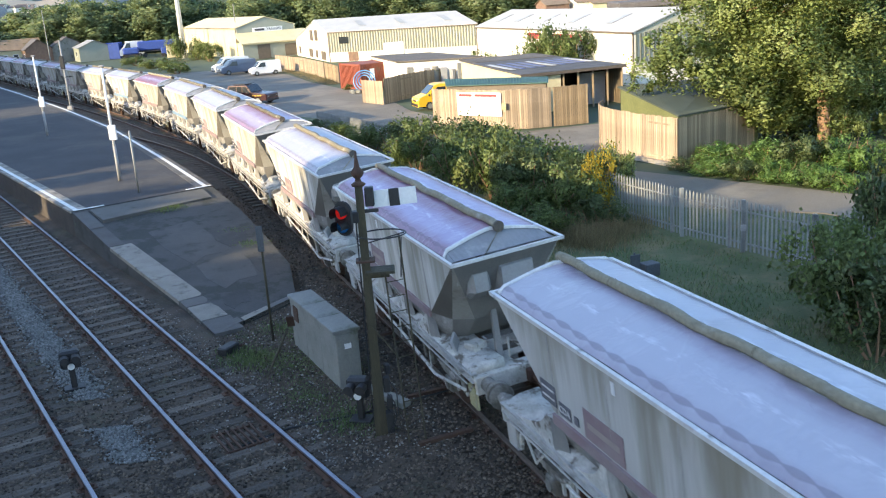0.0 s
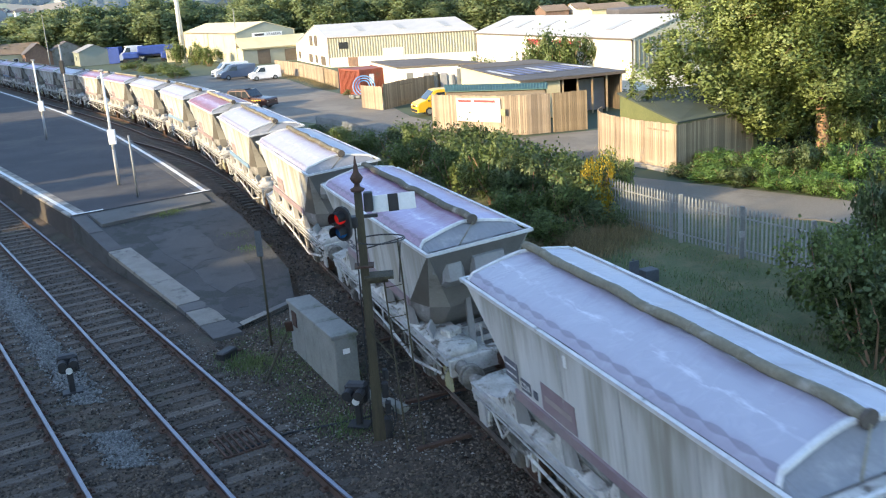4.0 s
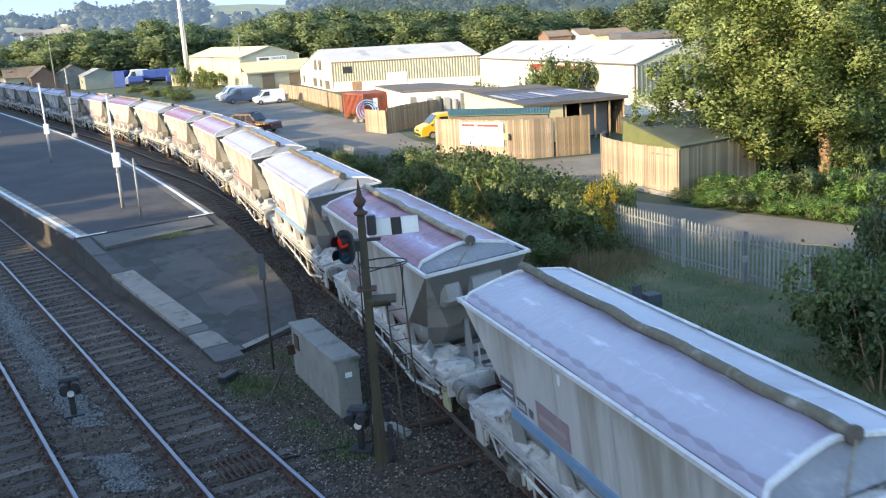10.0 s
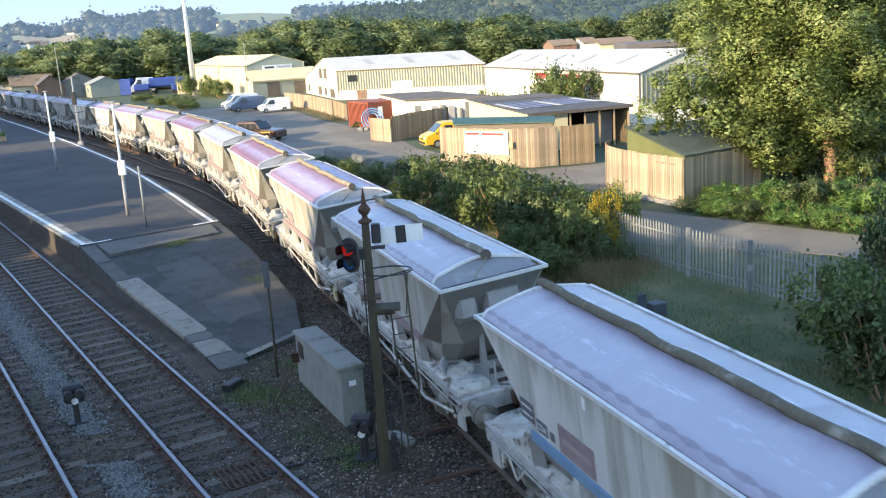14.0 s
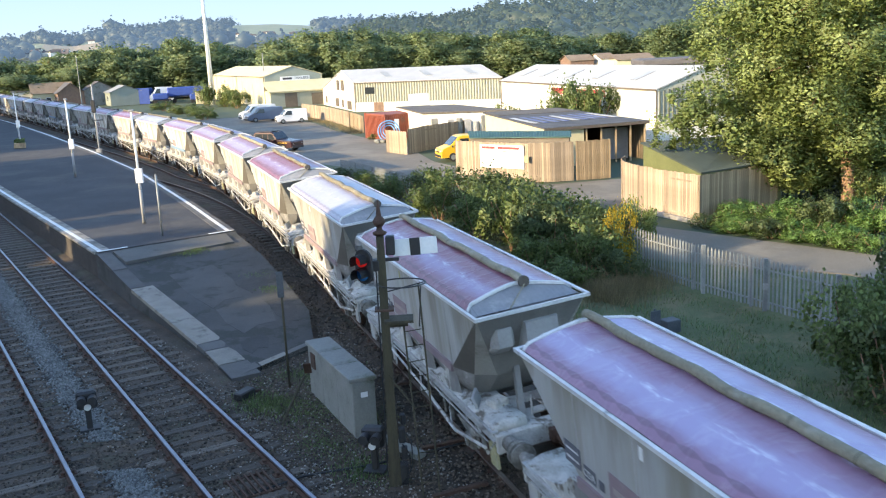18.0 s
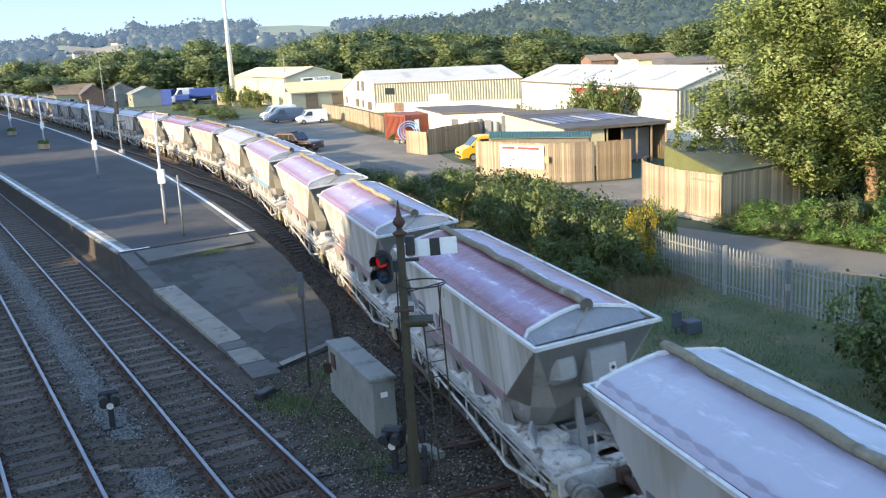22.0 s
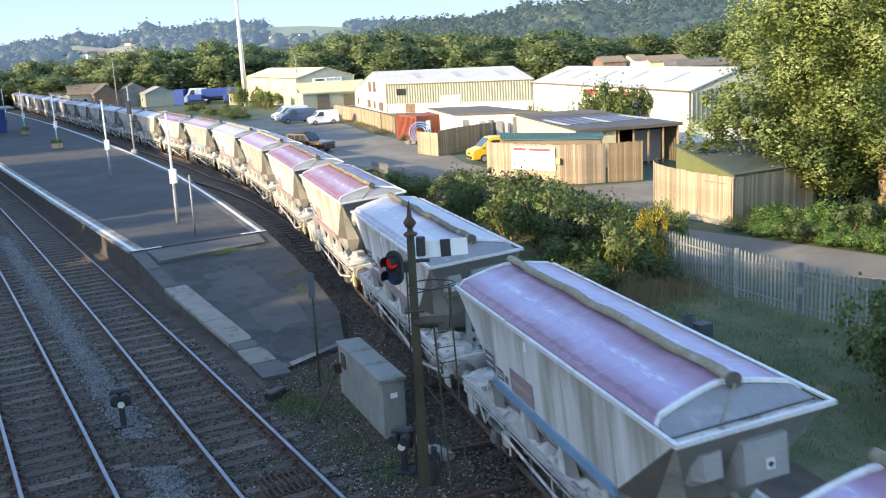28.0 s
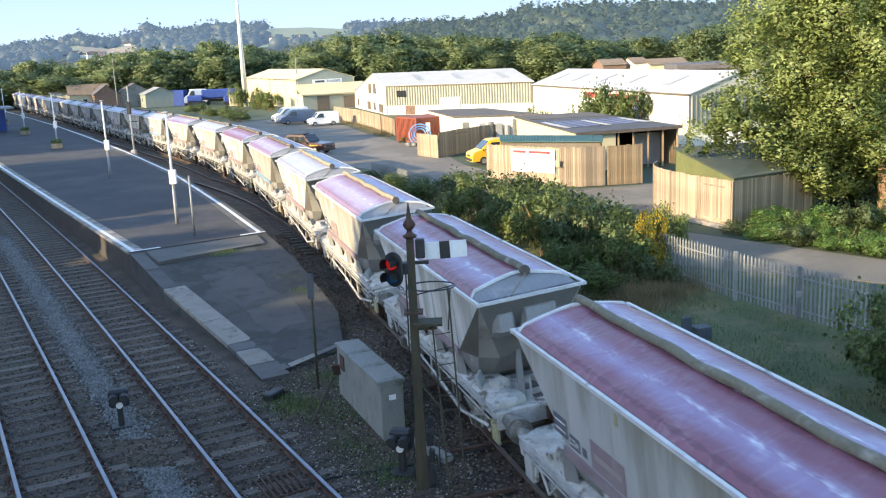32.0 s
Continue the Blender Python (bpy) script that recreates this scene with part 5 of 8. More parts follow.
def planter(x, y):
    root = empty("planter", pose(x, y, 0.925, 0, 0, 20), "wooden planter with small green plants on the platform", "planter", "platform planters")
    part("tub", boxed(0, 0, 0.22, 0.95, 0.6, 0.44, bevel=0.03), M["old_wood"], root)
    rng = random.Random(int(x * 7))
    v, f = [], []
    for k in range(160):
        c = Vector((rng.uniform(-0.42, 0.42), rng.uniform(-0.25, 0.25), rng.uniform(0.45, 0.8)))
        leaf_quad(v, f, c, 0.11, rng)
    raw("plants", v, f, M["leaf"], root, "small green plants")


def leaf_quad(v, f, c, s, rng):
    a = Vector((rng.gauss(0, 1), rng.gauss(0, 1), rng.gauss(0, 1))).normalized()
    b = a.orthogonal().normalized()
    b = (b * math.cos(k := rng.uniform(0, 6.28)) + a.cross(b) * math.sin(k))
    n = len(v)
    v += [c - a * s, c + b * s * 0.55, c + a * s, c - b * s * 0.55]
    f.append((n, n + 1, n + 2, n + 3))


for q in ((-34.0, 82.4), (-45.9, 103.2), (-57.9, 124.4)):
    planter(*q)

short_post = empty("sign_post", pose(-9.97, 36.42, 0.9), "short slim grey metal post on the platform", "post")
part("pole", tubed((0, 0, 0), (0, 0, 2.45), 0.04, seg=10), M["galv"], short_post, "", True)

mile = empty("lineside_sign", pose(-3.14, 20.92, 0.2, 0, 0, -12), "weathered dark lineside sign on a thin post", "sign")
part("pole", tubed((0, 0, -0.3), (0, 0, 2.55), 0.03, seg=8), M["post_timber"], mile, "", True)
part("plate", boxed(0.0, -0.04, 2.25, 0.16, 0.03, 0.62, bevel=0.01), M["dark_grey"], mile, "weathered dark grey plate")


def relay_case():
    """Three concrete cabinet slabs in a row."""
    d = Vector((-1.22, 2.93, 0)).normalized()
    ang = math.degrees(math.atan2(d.y, d.x))
    for k in range(3):
        c = Vector((-1.16, 17.92, 0)) + d * (0.53 + 1.04 * k) + Vector((d.y, -d.x, 0)) * -0.02
        root = empty("relay_cabinet", pose(c.x, c.y, -0.17, 0, 0, ang), "weathered grey concrete lineside cabinet with slab top", "cabinet", "lineside cabinets")
        part("body", boxed(0, 0, 0.60, 1.03, 0.50, 1.20, bevel=0.015), M["concrete"], root, "grey concrete body")
        part("top_slab", boxed(0, 0, 1.245, 1.03, 0.60, 0.09, bevel=0.015), M["concrete"], root)
        if k == 0:
            part("label_plate", boxed(-0.522, 0.0, 0.92, 0.012, 0.15, 0.11), M["frame_white"], root, "small white label plate")
        if k == 2:
            part("hatch", boxed(0.1, 0.26, 0.9, 0.3, 0.03, 0.35), M["rust"], root, "rusty opening")


relay_case()
prop = empty("shovel", pose(-2.7, 19.3, -0.16), "old wooden shovel with rusty blade leaning on the cabinet", "shovel")
part("handle", tubed((-0.35, -0.5, 0.02), (0.12, 0.18, 0.85), 0.028, seg=8), M["post_timber"], prop)
part("blade", boxed(0.19, 0.28, 0.98, 0.17, 0.03, 0.32, rot=Matrix.Rotation(0.5, 4, "X"), bevel=0.01), M["rust"], prop, "rusty blade")


def bent_ring(bm, c, rx, ry, r, n=28, m=6):
    """A closed hoop of round bar."""
    vs = []
    for i in range(n):
        a = 2 * math.pi * i / n
        o = Vector((math.cos(a), math.sin(a), 0))
        vs.append([bm.verts.new(c + Vector((rx * o.x, ry * o.y, 0)) + o * r * math.cos(2 * math.pi * j / m) + Vector((0, 0, r * math.sin(2 * math.pi * j / m)))) for j in range(m)])
    for i in range(n):
        for j in range(m):
            bm.faces.new((vs[i][j], vs[(i + 1) % n][j], vs[(i + 1) % n][(j + 1) % m], vs[i][(j + 1) % m]))
    bmesh.ops.recalc_face_normals(bm, faces=bm.faces)


def signal():
    root = empty("railway_signal", pose(-0.57, 15.68, -0.17), "tall old timber signal post with a red aspect and finial", "railway signal")
    bm = bmesh.new()
    loft(bm, [[(s * r, t * r, z) for s, t in ((-1, -1), (1, -1), (1, 1), (-1, 1))] for z, r in ((0, 0.09), (2.5, 0.078), (4.72, 0.066))])
    part("post", bm, M["post_timber"], root, "mossy square timber post")
    bm = bmesh.new()
    prof = [(4.70, 0.11), (4.74, 0.13), (4.78, 0.06), (4.83, 0.045), (4.87, 0.085), (4.93, 0.115), (4.99, 0.085), (5.03, 0.05), (5.10, 0.04), (5.32, 0.008)]
    loft(bm, [[(r * math.cos(a), r * math.sin(a), z) for a in [k * math.pi / 6 for k in range(12)]] for z, r in prof])
    part("finial", bm, M["rust"], root, "brown turned finial", True)
    bm = bmesh.new()
    pts = []
    for k in range(16):
        a = k * math.pi / 8
        pts.append((0.19 * math.cos(a), 0.20 * math.sin(a) + (0.11 if math.sin(a) > 0 else -0.11)))
    face = Matrix.Translation((-0.30, -0.10, 4.17)) @ Matrix.Rotation(radians(-38), 4, "Z")
    loft(bm, [[face @ Vector((a, d, b)) for a, b in pts] for d in (-0.03, 0.02)])
    board = part("back_board", bm, M["black"], root, "black rounded signal back board")
    bm = bmesh.new()
    tube(bm, face @ Vector((0, -0.03, 0.11)), face @ Vector((0, -0.09, 0.11)), 0.105, seg=16)
    m = bpy.data.materials.new("red_lens")
    m.use_nodes = True
    bs = m.node_tree.nodes["Principled BSDF"]
    bs.inputs["Base Color"].default_value = (0.6, 0.02, 0.02, 1)
    bs.inputs["Roughness"].default_value = 0.15
    bs.inputs["Emission Color"].default_value = (1, 0.03, 0.02, 1)
    bs.inputs["Emission Strength"].default_value = 0.06
    part("red_lens", bm, m, board, "lit red lens", True)
    bm = bmesh.new()
    tube(bm, face @ Vector((0, -0.03, -0.13)), face @ Vector((0, -0.08, -0.13)), 0.115, seg=16)
    part("lower_lens", bm, mat("blue_lens", (0.03, 0.14, 0.36), (0.02, 0.08, 0.22), 0.12, scale=5, fine=20, bump=0), board, "dark blue glass lens", True)
    for zc in (0.11, -0.13):
        bm = bmesh.new()
        rim_ = [(0.125 * math.cos(-0.2 + math.pi * k / 8 * 1.13), zc + 0.125 * math.sin(-0.2 + math.pi * k / 8 * 1.13)) for k in range(10)]
        near_ = [bm.verts.new(face @ Vector((a, -0.03, b))) for a, b in rim_]
        far_ = [bm.verts.new(face @ Vector((a, -0.24, b))) for a, b in rim_]
        for k in range(9):
            bm.faces.new((near_[k], near_[k + 1], far_[k + 1], far_[k]))
        bmesh.ops.solidify(bm, geom=bm.faces[:], thickness=0.008)
        part("hood", bm, M["black"], board, "black lens hood")
    part("lamp_case", boxed(0.17, 0.03, 4.50, 0.16, 0.16, 0.34, bevel=0.02), M["black"], root, "black lamp case")
    part("rear_case", boxed(-0.14, 0.02, 4.16, 0.22, 0.2, 0.2, bevel=0.02), M["black"], root)
    sb = part("sighting_board", boxed(0.60, 0.10, 4.44, 0.78, 0.02, 0.30, rot=Matrix.Rotation(radians(-2), 4, "Y")), M["frame_white"], root, "white sighting board with a black square")
    part("black_square", boxed(0.60, 0.082, 4.44, 0.18, 0.012, 0.31, rot=Matrix.Rotation(radians(-2), 4, "Y")), M["black"], sb)
    part("bracket_arm", boxed(0.14, 0.05, 4.24, 0.34, 0.05, 0.06), M["black"], root)
    # hoop guard, bracket stand, ladder
    bm = bmesh.new()
    c = Vector((0.33, 0.05, 3.80))
    bent_ring(bm, c, 0.42, 0.34, 0.014)
    part("safety_hoop", bm, M["black"], root, "black iron safety hoop")
    part("lower_hoop_bar", tubed((-0.1, 0.05, 3.62), (0.72, 0.05, 3.80), 0.012, seg=6), M["black"], root)
    stand = part("stand", boxed(0.24, -0.02, 3.16, 0.52, 0.40, 0.05), M["post_timber"], root, "small timber stand")
    part("stand_bracket", boxed(0.2, -0.02, 3.08, 0.4, 0.06, 0.10), M["post_timber"], stand)
    part("cap_plate", boxed(0, 0, 3.36, 0.34, 0.30, 0.03), M["rust"], root)
    lad = part("ladder", tubed((0.32, -0.10, 3.14), (0.50, -0.55, 0.02), 0.016, seg=6), M["post_timber"], root, "thin iron ladder stile")
    part("stile", tubed((0.62, 0.05, 3.78), (0.80, -0.48, 0.02), 0.016, seg=6), M["post_timber"], lad)
    for k in range(11):
        u = 0.06 + k / 11.5
        a = Vector((0.32, -0.10, 3.14)).lerp(Vector((0.50, -0.55, 0.02)), u)
        b = Vector((0.62, 0.03, 3.14)).lerp(Vector((0.80, -0.48, 0.02)), u)
        part("rung", tubed(a, b, 0.009, seg=5), M["post_timber"], lad)
    part("stay", tubed((0, -0.1, 2.15), (0.44, -0.32, 1.6), 0.018, seg=6), M["post_timber"], root)
    part("conduit", tubed((-0.13, -0.05, 0.2), (-0.10, -0.05, 4.2), 0.014, seg=6), M["black"], root)
    part("drop_cable", tubed((0.66, 0.05, 3.72), (0.60, 0.0, 3.0), 0.012, seg=6), M["black"], root)
    part("telephone_case", boxed(0.17, -0.03, 0.98, 0.12, 0.14, 0.30, bevel=0.02), M["black"], root, "black case on the post")
    part("base_case", boxed(0.17, -0.02, 0.22, 0.15, 0.18, 0.42, bevel=0.02), M["black"], root)
    bm = bmesh.new()
    loft(bm, [[(s * r, t * r, z) for s, t in ((-1, -1), (1, -1), (1, 1), (-1, 1))] for z, r in ((-0.02, 0.115), (0.5, 0.108), (0.62, 0.096), (1.3, 0.09))])
    part("post_sleeve", bm, M["post_timber"], root, "thicker lower end of the post")
    for k, (dx, dy, z, w, h) in enumerate(((0.20, -0.06, 0.64, 0.11, 0.24), (0.20, -0.02, 1.28, 0.09, 0.20))):
        part("junction_case", boxed(dx, dy, z, w, 0.14, h, rot=Matrix.Rotation(0.3 * k, 4, "Z"), bevel=0.02), M["black"], root, "small black cable case")
    for k in range(3):
        a = Vector((0.12 + 0.03 * k, -0.12, 0.06))
        b = Vector((0.24 + 0.05 * k, -0.14 - 0.03 * k, 0.40 + 0.26 * k))
        bm = bmesh.new()
        pts = [a, a.lerp(b, 0.5) + Vector((0.08, -0.05, -0.02)), b, b + Vector((-0.12, 0.12, 0.14))]
        for p, q in zip(pts, pts[1:]):
            tube(bm, p, q, 0.012, seg=6)
        part("cable_loop", bm, M["black"], root)


signal()


def ground_signal(x, y, turn_, label):
    root = empty("ground_signal", pose(x, y, -0.17, 0, 0, turn_) @ Matrix.Diagonal((1.25, 1.25, 1.2, 1)), label, "ground signal")
    part("stem", boxed(0, 0, 0.22, 0.10, 0.10, 0.44, bevel=0.015), M["black"], root)
    part("foot", boxed(0, 0, 0.03, 0.34, 0.26, 0.06, bevel=0.01), M["black"], root)
    bm = bmesh.new()
    box(bm, 0, 0, 0.60, 0.34, 0.20, 0.34, bevel=0.04)
    head = part("head", bm, M["black"], root, "black lamp head")
    for k in (-0.09, 0.09):
        part("hood", tubed((k, -0.09, 0.64), (k, -0.26, 0.64), 0.075, seg=12), M["black"], head)
    part("white_disc", tubed((0.0, -0.09, 0.48), (0.0, -0.12, 0.48), 0.06, seg=12), M["frame_white"], head)
    return root


ground_signal(-7.3, 19.2, 20, "small black ground signal in pale ballast between the tracks")
ground_signal(-0.95, 16.25, -15, "black shunting signal at the foot of the signal post")
motor = empty("point_motor", pose(-4.15, 20.55, -0.17, 0, 0, 60), "small black track machine beside the rails", "track machine")
part("case", boxed(0, 0, 0.11, 0.52, 0.26, 0.20, bevel=0.03), M["black"], motor)
part("rod", tubed((0.2, 0, 0.1), (0.45, -0.1, 0.05), 0.03, seg=6), M["rust"], motor)
grate = empty("cattle_grid", pose(-3.25, 15.95, -0.13, 0, 0, 28), "rusty slatted metal grid lying in the track", "metal grid")
for k in range(7):
    part("slat", boxed(-0.36 + k * 0.12, 0, 0, 0.035, 0.95, 0.05), M["rust"], grate)
for k in (-0.42, 0.42):
    part("cross_bar", boxed(0, k, -0.02, 0.85, 0.04, 0.04), M["rust"], grate)
for q, (ax, ay, bx, by) in enumerate(((-0.05, 17.05, 1.2, 17.5), (-0.8, 20.65, -0.05, 20.95), (0.1, 15.0, 1.1, 15.4))):
    d = Vector((bx - ax, by - ay, 0))
    o = part("rusty_bar", _turned(d, (ax + bx) / 2, (ay + by) / 2, -0.13, 0.09, 0.07), M["rust"])
    tagged(o, "rusty steel bar lying on the ballast", "steel bar", "lineside steel bars")
trough = part("cable_trough", _turned(Vector((0.75, -0.95, 0)), -0.45, 17.15, -0.11, 0.22, 0.12), M["concrete"])
tagged(trough, "short grey concrete cable trough by the rails", "cable trough")
for a, b in (((-2.3, 16.2), (-1.0, 16.5)), ((-1.0, 16.5), (1.1, 17.35)), ((-3.2, 15.6), (-2.3, 16.2))):
    o = part("cable", tubed((*a, -0.14), (*b, -0.14), 0.022, seg=6), M["black"])
    tagged(o, "black cable lying across the ballast", "cable", "lineside cables")

# platform-end signal beyond the loop
fs = empty("railway_signal", pose(-24.6, 74.6, -0.17), "slim railway signal with black head beside the loop track", "railway signal")
part("post", tubed((0, 0, 0), (0, 0, 6.4), 0.08, 0.06, seg=10), M["grey_paint"], fs, "", True)
part("signal_head", boxed(0.0, -0.16, 4.7, 0.34, 0.2, 1.0, bevel=0.05), M["black"], fs, "black signal head")
part("base_case", boxed(0.0, -0.1, 0.9, 0.4, 0.35, 0.9, bevel=0.03), M["grey_paint"], fs)
bm = bmesh.new()
bent_ring(bm, Vector((0.2, 0, 3.6)), 0.35, 0.35, 0.02)
part("safety_hoop", bm, M["black"], fs)
shelter = empty("platform_shelter", pose(-52.6, 108.5, 0.9, 0, 0, -60), "dark blue platform shelter", "shelter")
part("wall", boxed(0, 0, 1.4, 5, 0.15, 2.8), M["blue_sheet"], shelter)
part("wall", boxed(-2.4, 1.2, 1.4, 0.15, 2.2, 2.8), M["blue_sheet"], shelter)
part("roof", boxed(0.2, 1.0, 2.9, 6.4, 3.6, 0.2), M["galv"], shelter, "pale flat roof")


# ---- fences ----
def board_fence(name, label, pts, z0, z1, material, width=0.14, top_rail=False, group=""):
    root = empty(name, Matrix(), label, "fence", group)
    share = {}
    p = along(pts, width)
    rng = random.Random(int(abs(pts[0][0]) * 100))
    for a, b in zip(p, p[1:]):
        d = b - a
        h = z1 - z0 + rng.choice((-0.02, 0.0, 0.02))
        key = round(h, 2)
        if key not in share:
            me = bpy.data.meshes.new("board")
            bm = boxed(0, 0, key / 2, width * 0.90, 0.028, key)
            bm.to_mesh(me)
            bm.free()
            me.materials.append(material)
            share[key] = me
        o = new("board", share[key])
        o.parent = root
        o.matrix_basis = Matrix.Translation((*(a + b) / 2, z0)) @ Matrix.Rotation(math.atan2(d[1], d[0]) + rng.uniform(-0.03, 0.03), 4, "Z")
    q = along(pts, 2.4)
    for c in q:
        o = part("post", boxed(c[0], c[1] + 0.09, (z0 + z1) / 2, 0.1, 0.1, z1 - z0), material, root)
    for zz in (z0 + 0.35, z1 - 0.35):
        for a, b in zip(q, q[1:]):
            d = Vector((*(b - a), 0))
            part("rail", _turned(d, (a[0] + b[0]) / 2, (a[1] + b[1]) / 2 + 0.045, zz, 0.05, 0.09), material, root)
    return root


board_fence("board_fence", "curved fence of pale upright timber boards", [(13.48, 41.9), (12.92, 43.26), (12.25, 44.75), (11.62, 47.0), (11.45, 48.4), (11.6, 49.6), (12.2, 50.9)], YARD, 1.30, M["fence_wood"])
board_fence("board_fence", "brown timber board fence below a green shed roof", [(13.48, 41.9), (15.4, 43.1), (18.4, 44.75)], YARD, 1.27, M["old_wood"])
board_fence("board_fence", "long pale timber fence with a white sign", [(3.3, 62.6), (4.0, 61.4), (5.1, 60.4), (6.4, 59.1), (7.5, 58.2), (9.0, 57.7), (10.55, 57.9)], YARD, 1.5, M["fence_wood"])
board_fence("timber_gate", "weathered timber board gate", [(10.7, 57.8), (12.93, 58.1)], YARD, 1.5, M["old_wood"])
board_fence("board_fence", "short pale timber fence at the yard entrance", [(-1.81, 80.7), (0.01, 77.6)], YARD, 0.95, M["fence_wood"])
board_fence("board_fence", "grey timber fence behind the yard entrance", [(0.1, 77.8), (1.6, 80.5), (7.3, 86.5)], YARD, 1.15, M["old_wood"], 0.2)
board_fence("board_fence", "cream painted boundary fence beside the car park", [(-15.0, 135.6), (-10.35, 123.5), (-6.7, 110.4)], YARD, 0.85, M["fence_wood"], 0.3)
board_fence("board_fence", "dark slatted fence beside the red container", [(-6.6, 110.2), (-4.6, 101.5)], YARD, 0.85, M["old_wood"], 0.3)

sign = empty("sign_board", pose(6.09, 59.37, 0.60, 0, 0, math.degrees(math.atan2(-2.45, 2.68))), "white sign board with red lettering on a timber fence", "sign")
part("board", boxed(0, -0.03, 0, 3.5, 0.03, 1.5), M["frame_white"], sign, "white board")
for k, w in ((-1.05, 1.05), (0.55, 1.7)):
    part("letter_bar", boxed(k, -0.05, 0.56, w, 0.012, 0.16), M["red_ink"], sign, "bar of red lettering")
part("letter_bar", boxed(0.75, -0.05, 0.34, 1.5, 0.012, 0.05), M["coping"], sign)
part("yellow_notice", boxed(1.95, -0.03, -0.1, 0.32, 0.03, 0.42), M["dusty_yellow"], sign)
kerb = empty("kerb", Matrix(), "pale concrete kerb at the foot of the board fence", "kerb", kind="structure")
for (ax, ay), (bx, by) in (((13.42, 41.78), (12.84, 43.2)), ((12.84, 43.2), (12.16, 44.7)), ((13.42, 41.78), (14.6, 42.45))):
    d = Vector((bx - ax, by - ay, 0))
    part("kerb_stone", _turned(d, (ax + bx) / 2, (ay + by) / 2, YARD + 0.09, 0.22, 0.2), M["coping"], kerb)


def palisade():
    """Galvanised palisade fence with a double gate."""
    pts = [(-4.6, 62.5), (-0.6, 54.0), (3.4, 45.5), (6.4, 38.2), (8.3, 33.9), (8.99, 32.3), (9.85, 30.04), (12.22, 25.21), (13.6, 22.5), (17.5, 15.0), (22, 6)]
    root = empty("palisade_fence", Matrix(), "galvanised steel palisade fence with a double gate", "fence")
    pale = bpy.data.meshes.new("pale")
    bm = bmesh.new()
    prof = [(-0.036, 0.0), (-0.036, 1.52), (0.0, 1.62), (0.036, 1.52), (0.036, 0.0)]
    loft(bm, [[(x, -0.004, z) for x, z in prof], [(x, 0.010, z) for x, z in prof]])
    bmesh.ops.recalc_face_normals(bm, faces=bm.faces)
    bm.to_mesh(pale)
    bm.free()
    pale.materials.append(M["galv"])
    p = along(pts, 0.165)
    rng = random.Random(3)
    joined_v, joined_f = [], []
    n = 0
    for a, b in zip(p, p[1:]):
        d = b - a
        m = Matrix.Translation((*(a + b) / 2, YARD + 0.06 + rng.uniform(-0.01, 0.01))) @ Matrix.Rotation(math.atan2(d[1], d[0]), 4, "Z")
        if 18 < a[1] < 48:
            o = new("pale", pale)
            o.parent, o.matrix_basis = root, m
        else:
            k = len(joined_v)
            joined_v += [m @ Vector((x, 0, z)) for x, z in prof] + [m @ Vector((x, 0.012, z)) for x, z in prof]
            joined_f += [(k, k + 1, k + 2, k + 3, k + 4), (k + 9, k + 8, k + 7, k + 6, k + 5)]
    tagged(raw("fence_infill", joined_v, joined_f, M["galv"], root), kind="stuff")
    q = along(pts, 2.69)
    for c in q:
        part("post", boxed(c[0], c[1] + 0.05, YARD + 0.8, 0.07, 0.06, 1.6), M["galv"], root)
    for a, b in zip(q, q[1:]):
        d = Vector((*(b - a), 0))
        for zz in (0.28, 1.32):
            part("rail", _turned(d, (a[0] + b[0]) / 2 + 0.03, (a[1] + b[1]) / 2 + 0.03, YARD + zz, 0.04, 0.05), M["galv"], root)
    for gx, gy in ((9.85, 30.04), (11.04, 27.62), (12.22, 25.21)):
        part("gate_post", boxed(gx - 0.03, gy - 0.02, YARD + 0.86, 0.13, 0.10, 1.72, bevel=0.01), M["galv"], root, "thick gate post")
    part("lock_box", boxed(11.0, 27.55, YARD + 0.82, 0.16, 0.1, 0.2, bevel=0.01), M["grey_paint"], root)


palisade()
case = empty("lineside_box", pose(7.55, 26.1, YARD, 0, 0, 20), "small grey-green lineside box with a plate", "equipment box")
part("body", boxed(0, 0, 0.2, 0.5, 0.4, 0.4, bevel=0.02), M["dark_grey"], case)
part("plate", boxed(-0.45, 0.1, 0.45, 0.34, 0.05, 0.5, bevel=0.01), M["dark_grey"], case)
part("stake", tubed((-0.45, 0.14, -0.1), (-0.45, 0.14, 0.75), 0.03, seg=8), M["dark_grey"], case)


# ---- sheds in the yard ----
def quad_roof(name, pts, mt, parent, label="", thick=0.07, ribs=0):
    bm = bmesh.new()
    loft(bm, [[Vector(p) for p in pts], [Vector(p) + Vector((0, 0, thick)) for p in pts]])
    bmesh.ops.recalc_face_normals(bm, faces=bm.faces)
    r = part(name, bm, mt, parent, label)
    a, b, c, d = [Vector(p) for p in pts]
    for k in range(ribs):
        u = (k + 0.5) / ribs
        p, q = a.lerp(b, u) + Vector((0, 0, thick + 0.006)), d.lerp(c, u) + Vector((0, 0, thick + 0.006))
        bm = bmesh.new()
        tube(bm, p, q, 0.035, seg=5)
        part("roof_rib", bm, mt, r)
    return r


def poly_wall(pts, mt, parent, name="wall", label="", t=(0, 0.06, 0)):
    bm = bmesh.new()
    loft(bm, [[Vector(p) for p in pts], [Vector(p) + Vector(t) for p in pts]])
    bmesh.ops.recalc_face_normals(bm, faces=bm.faces)
    return part(name, bm, mt, parent, label)


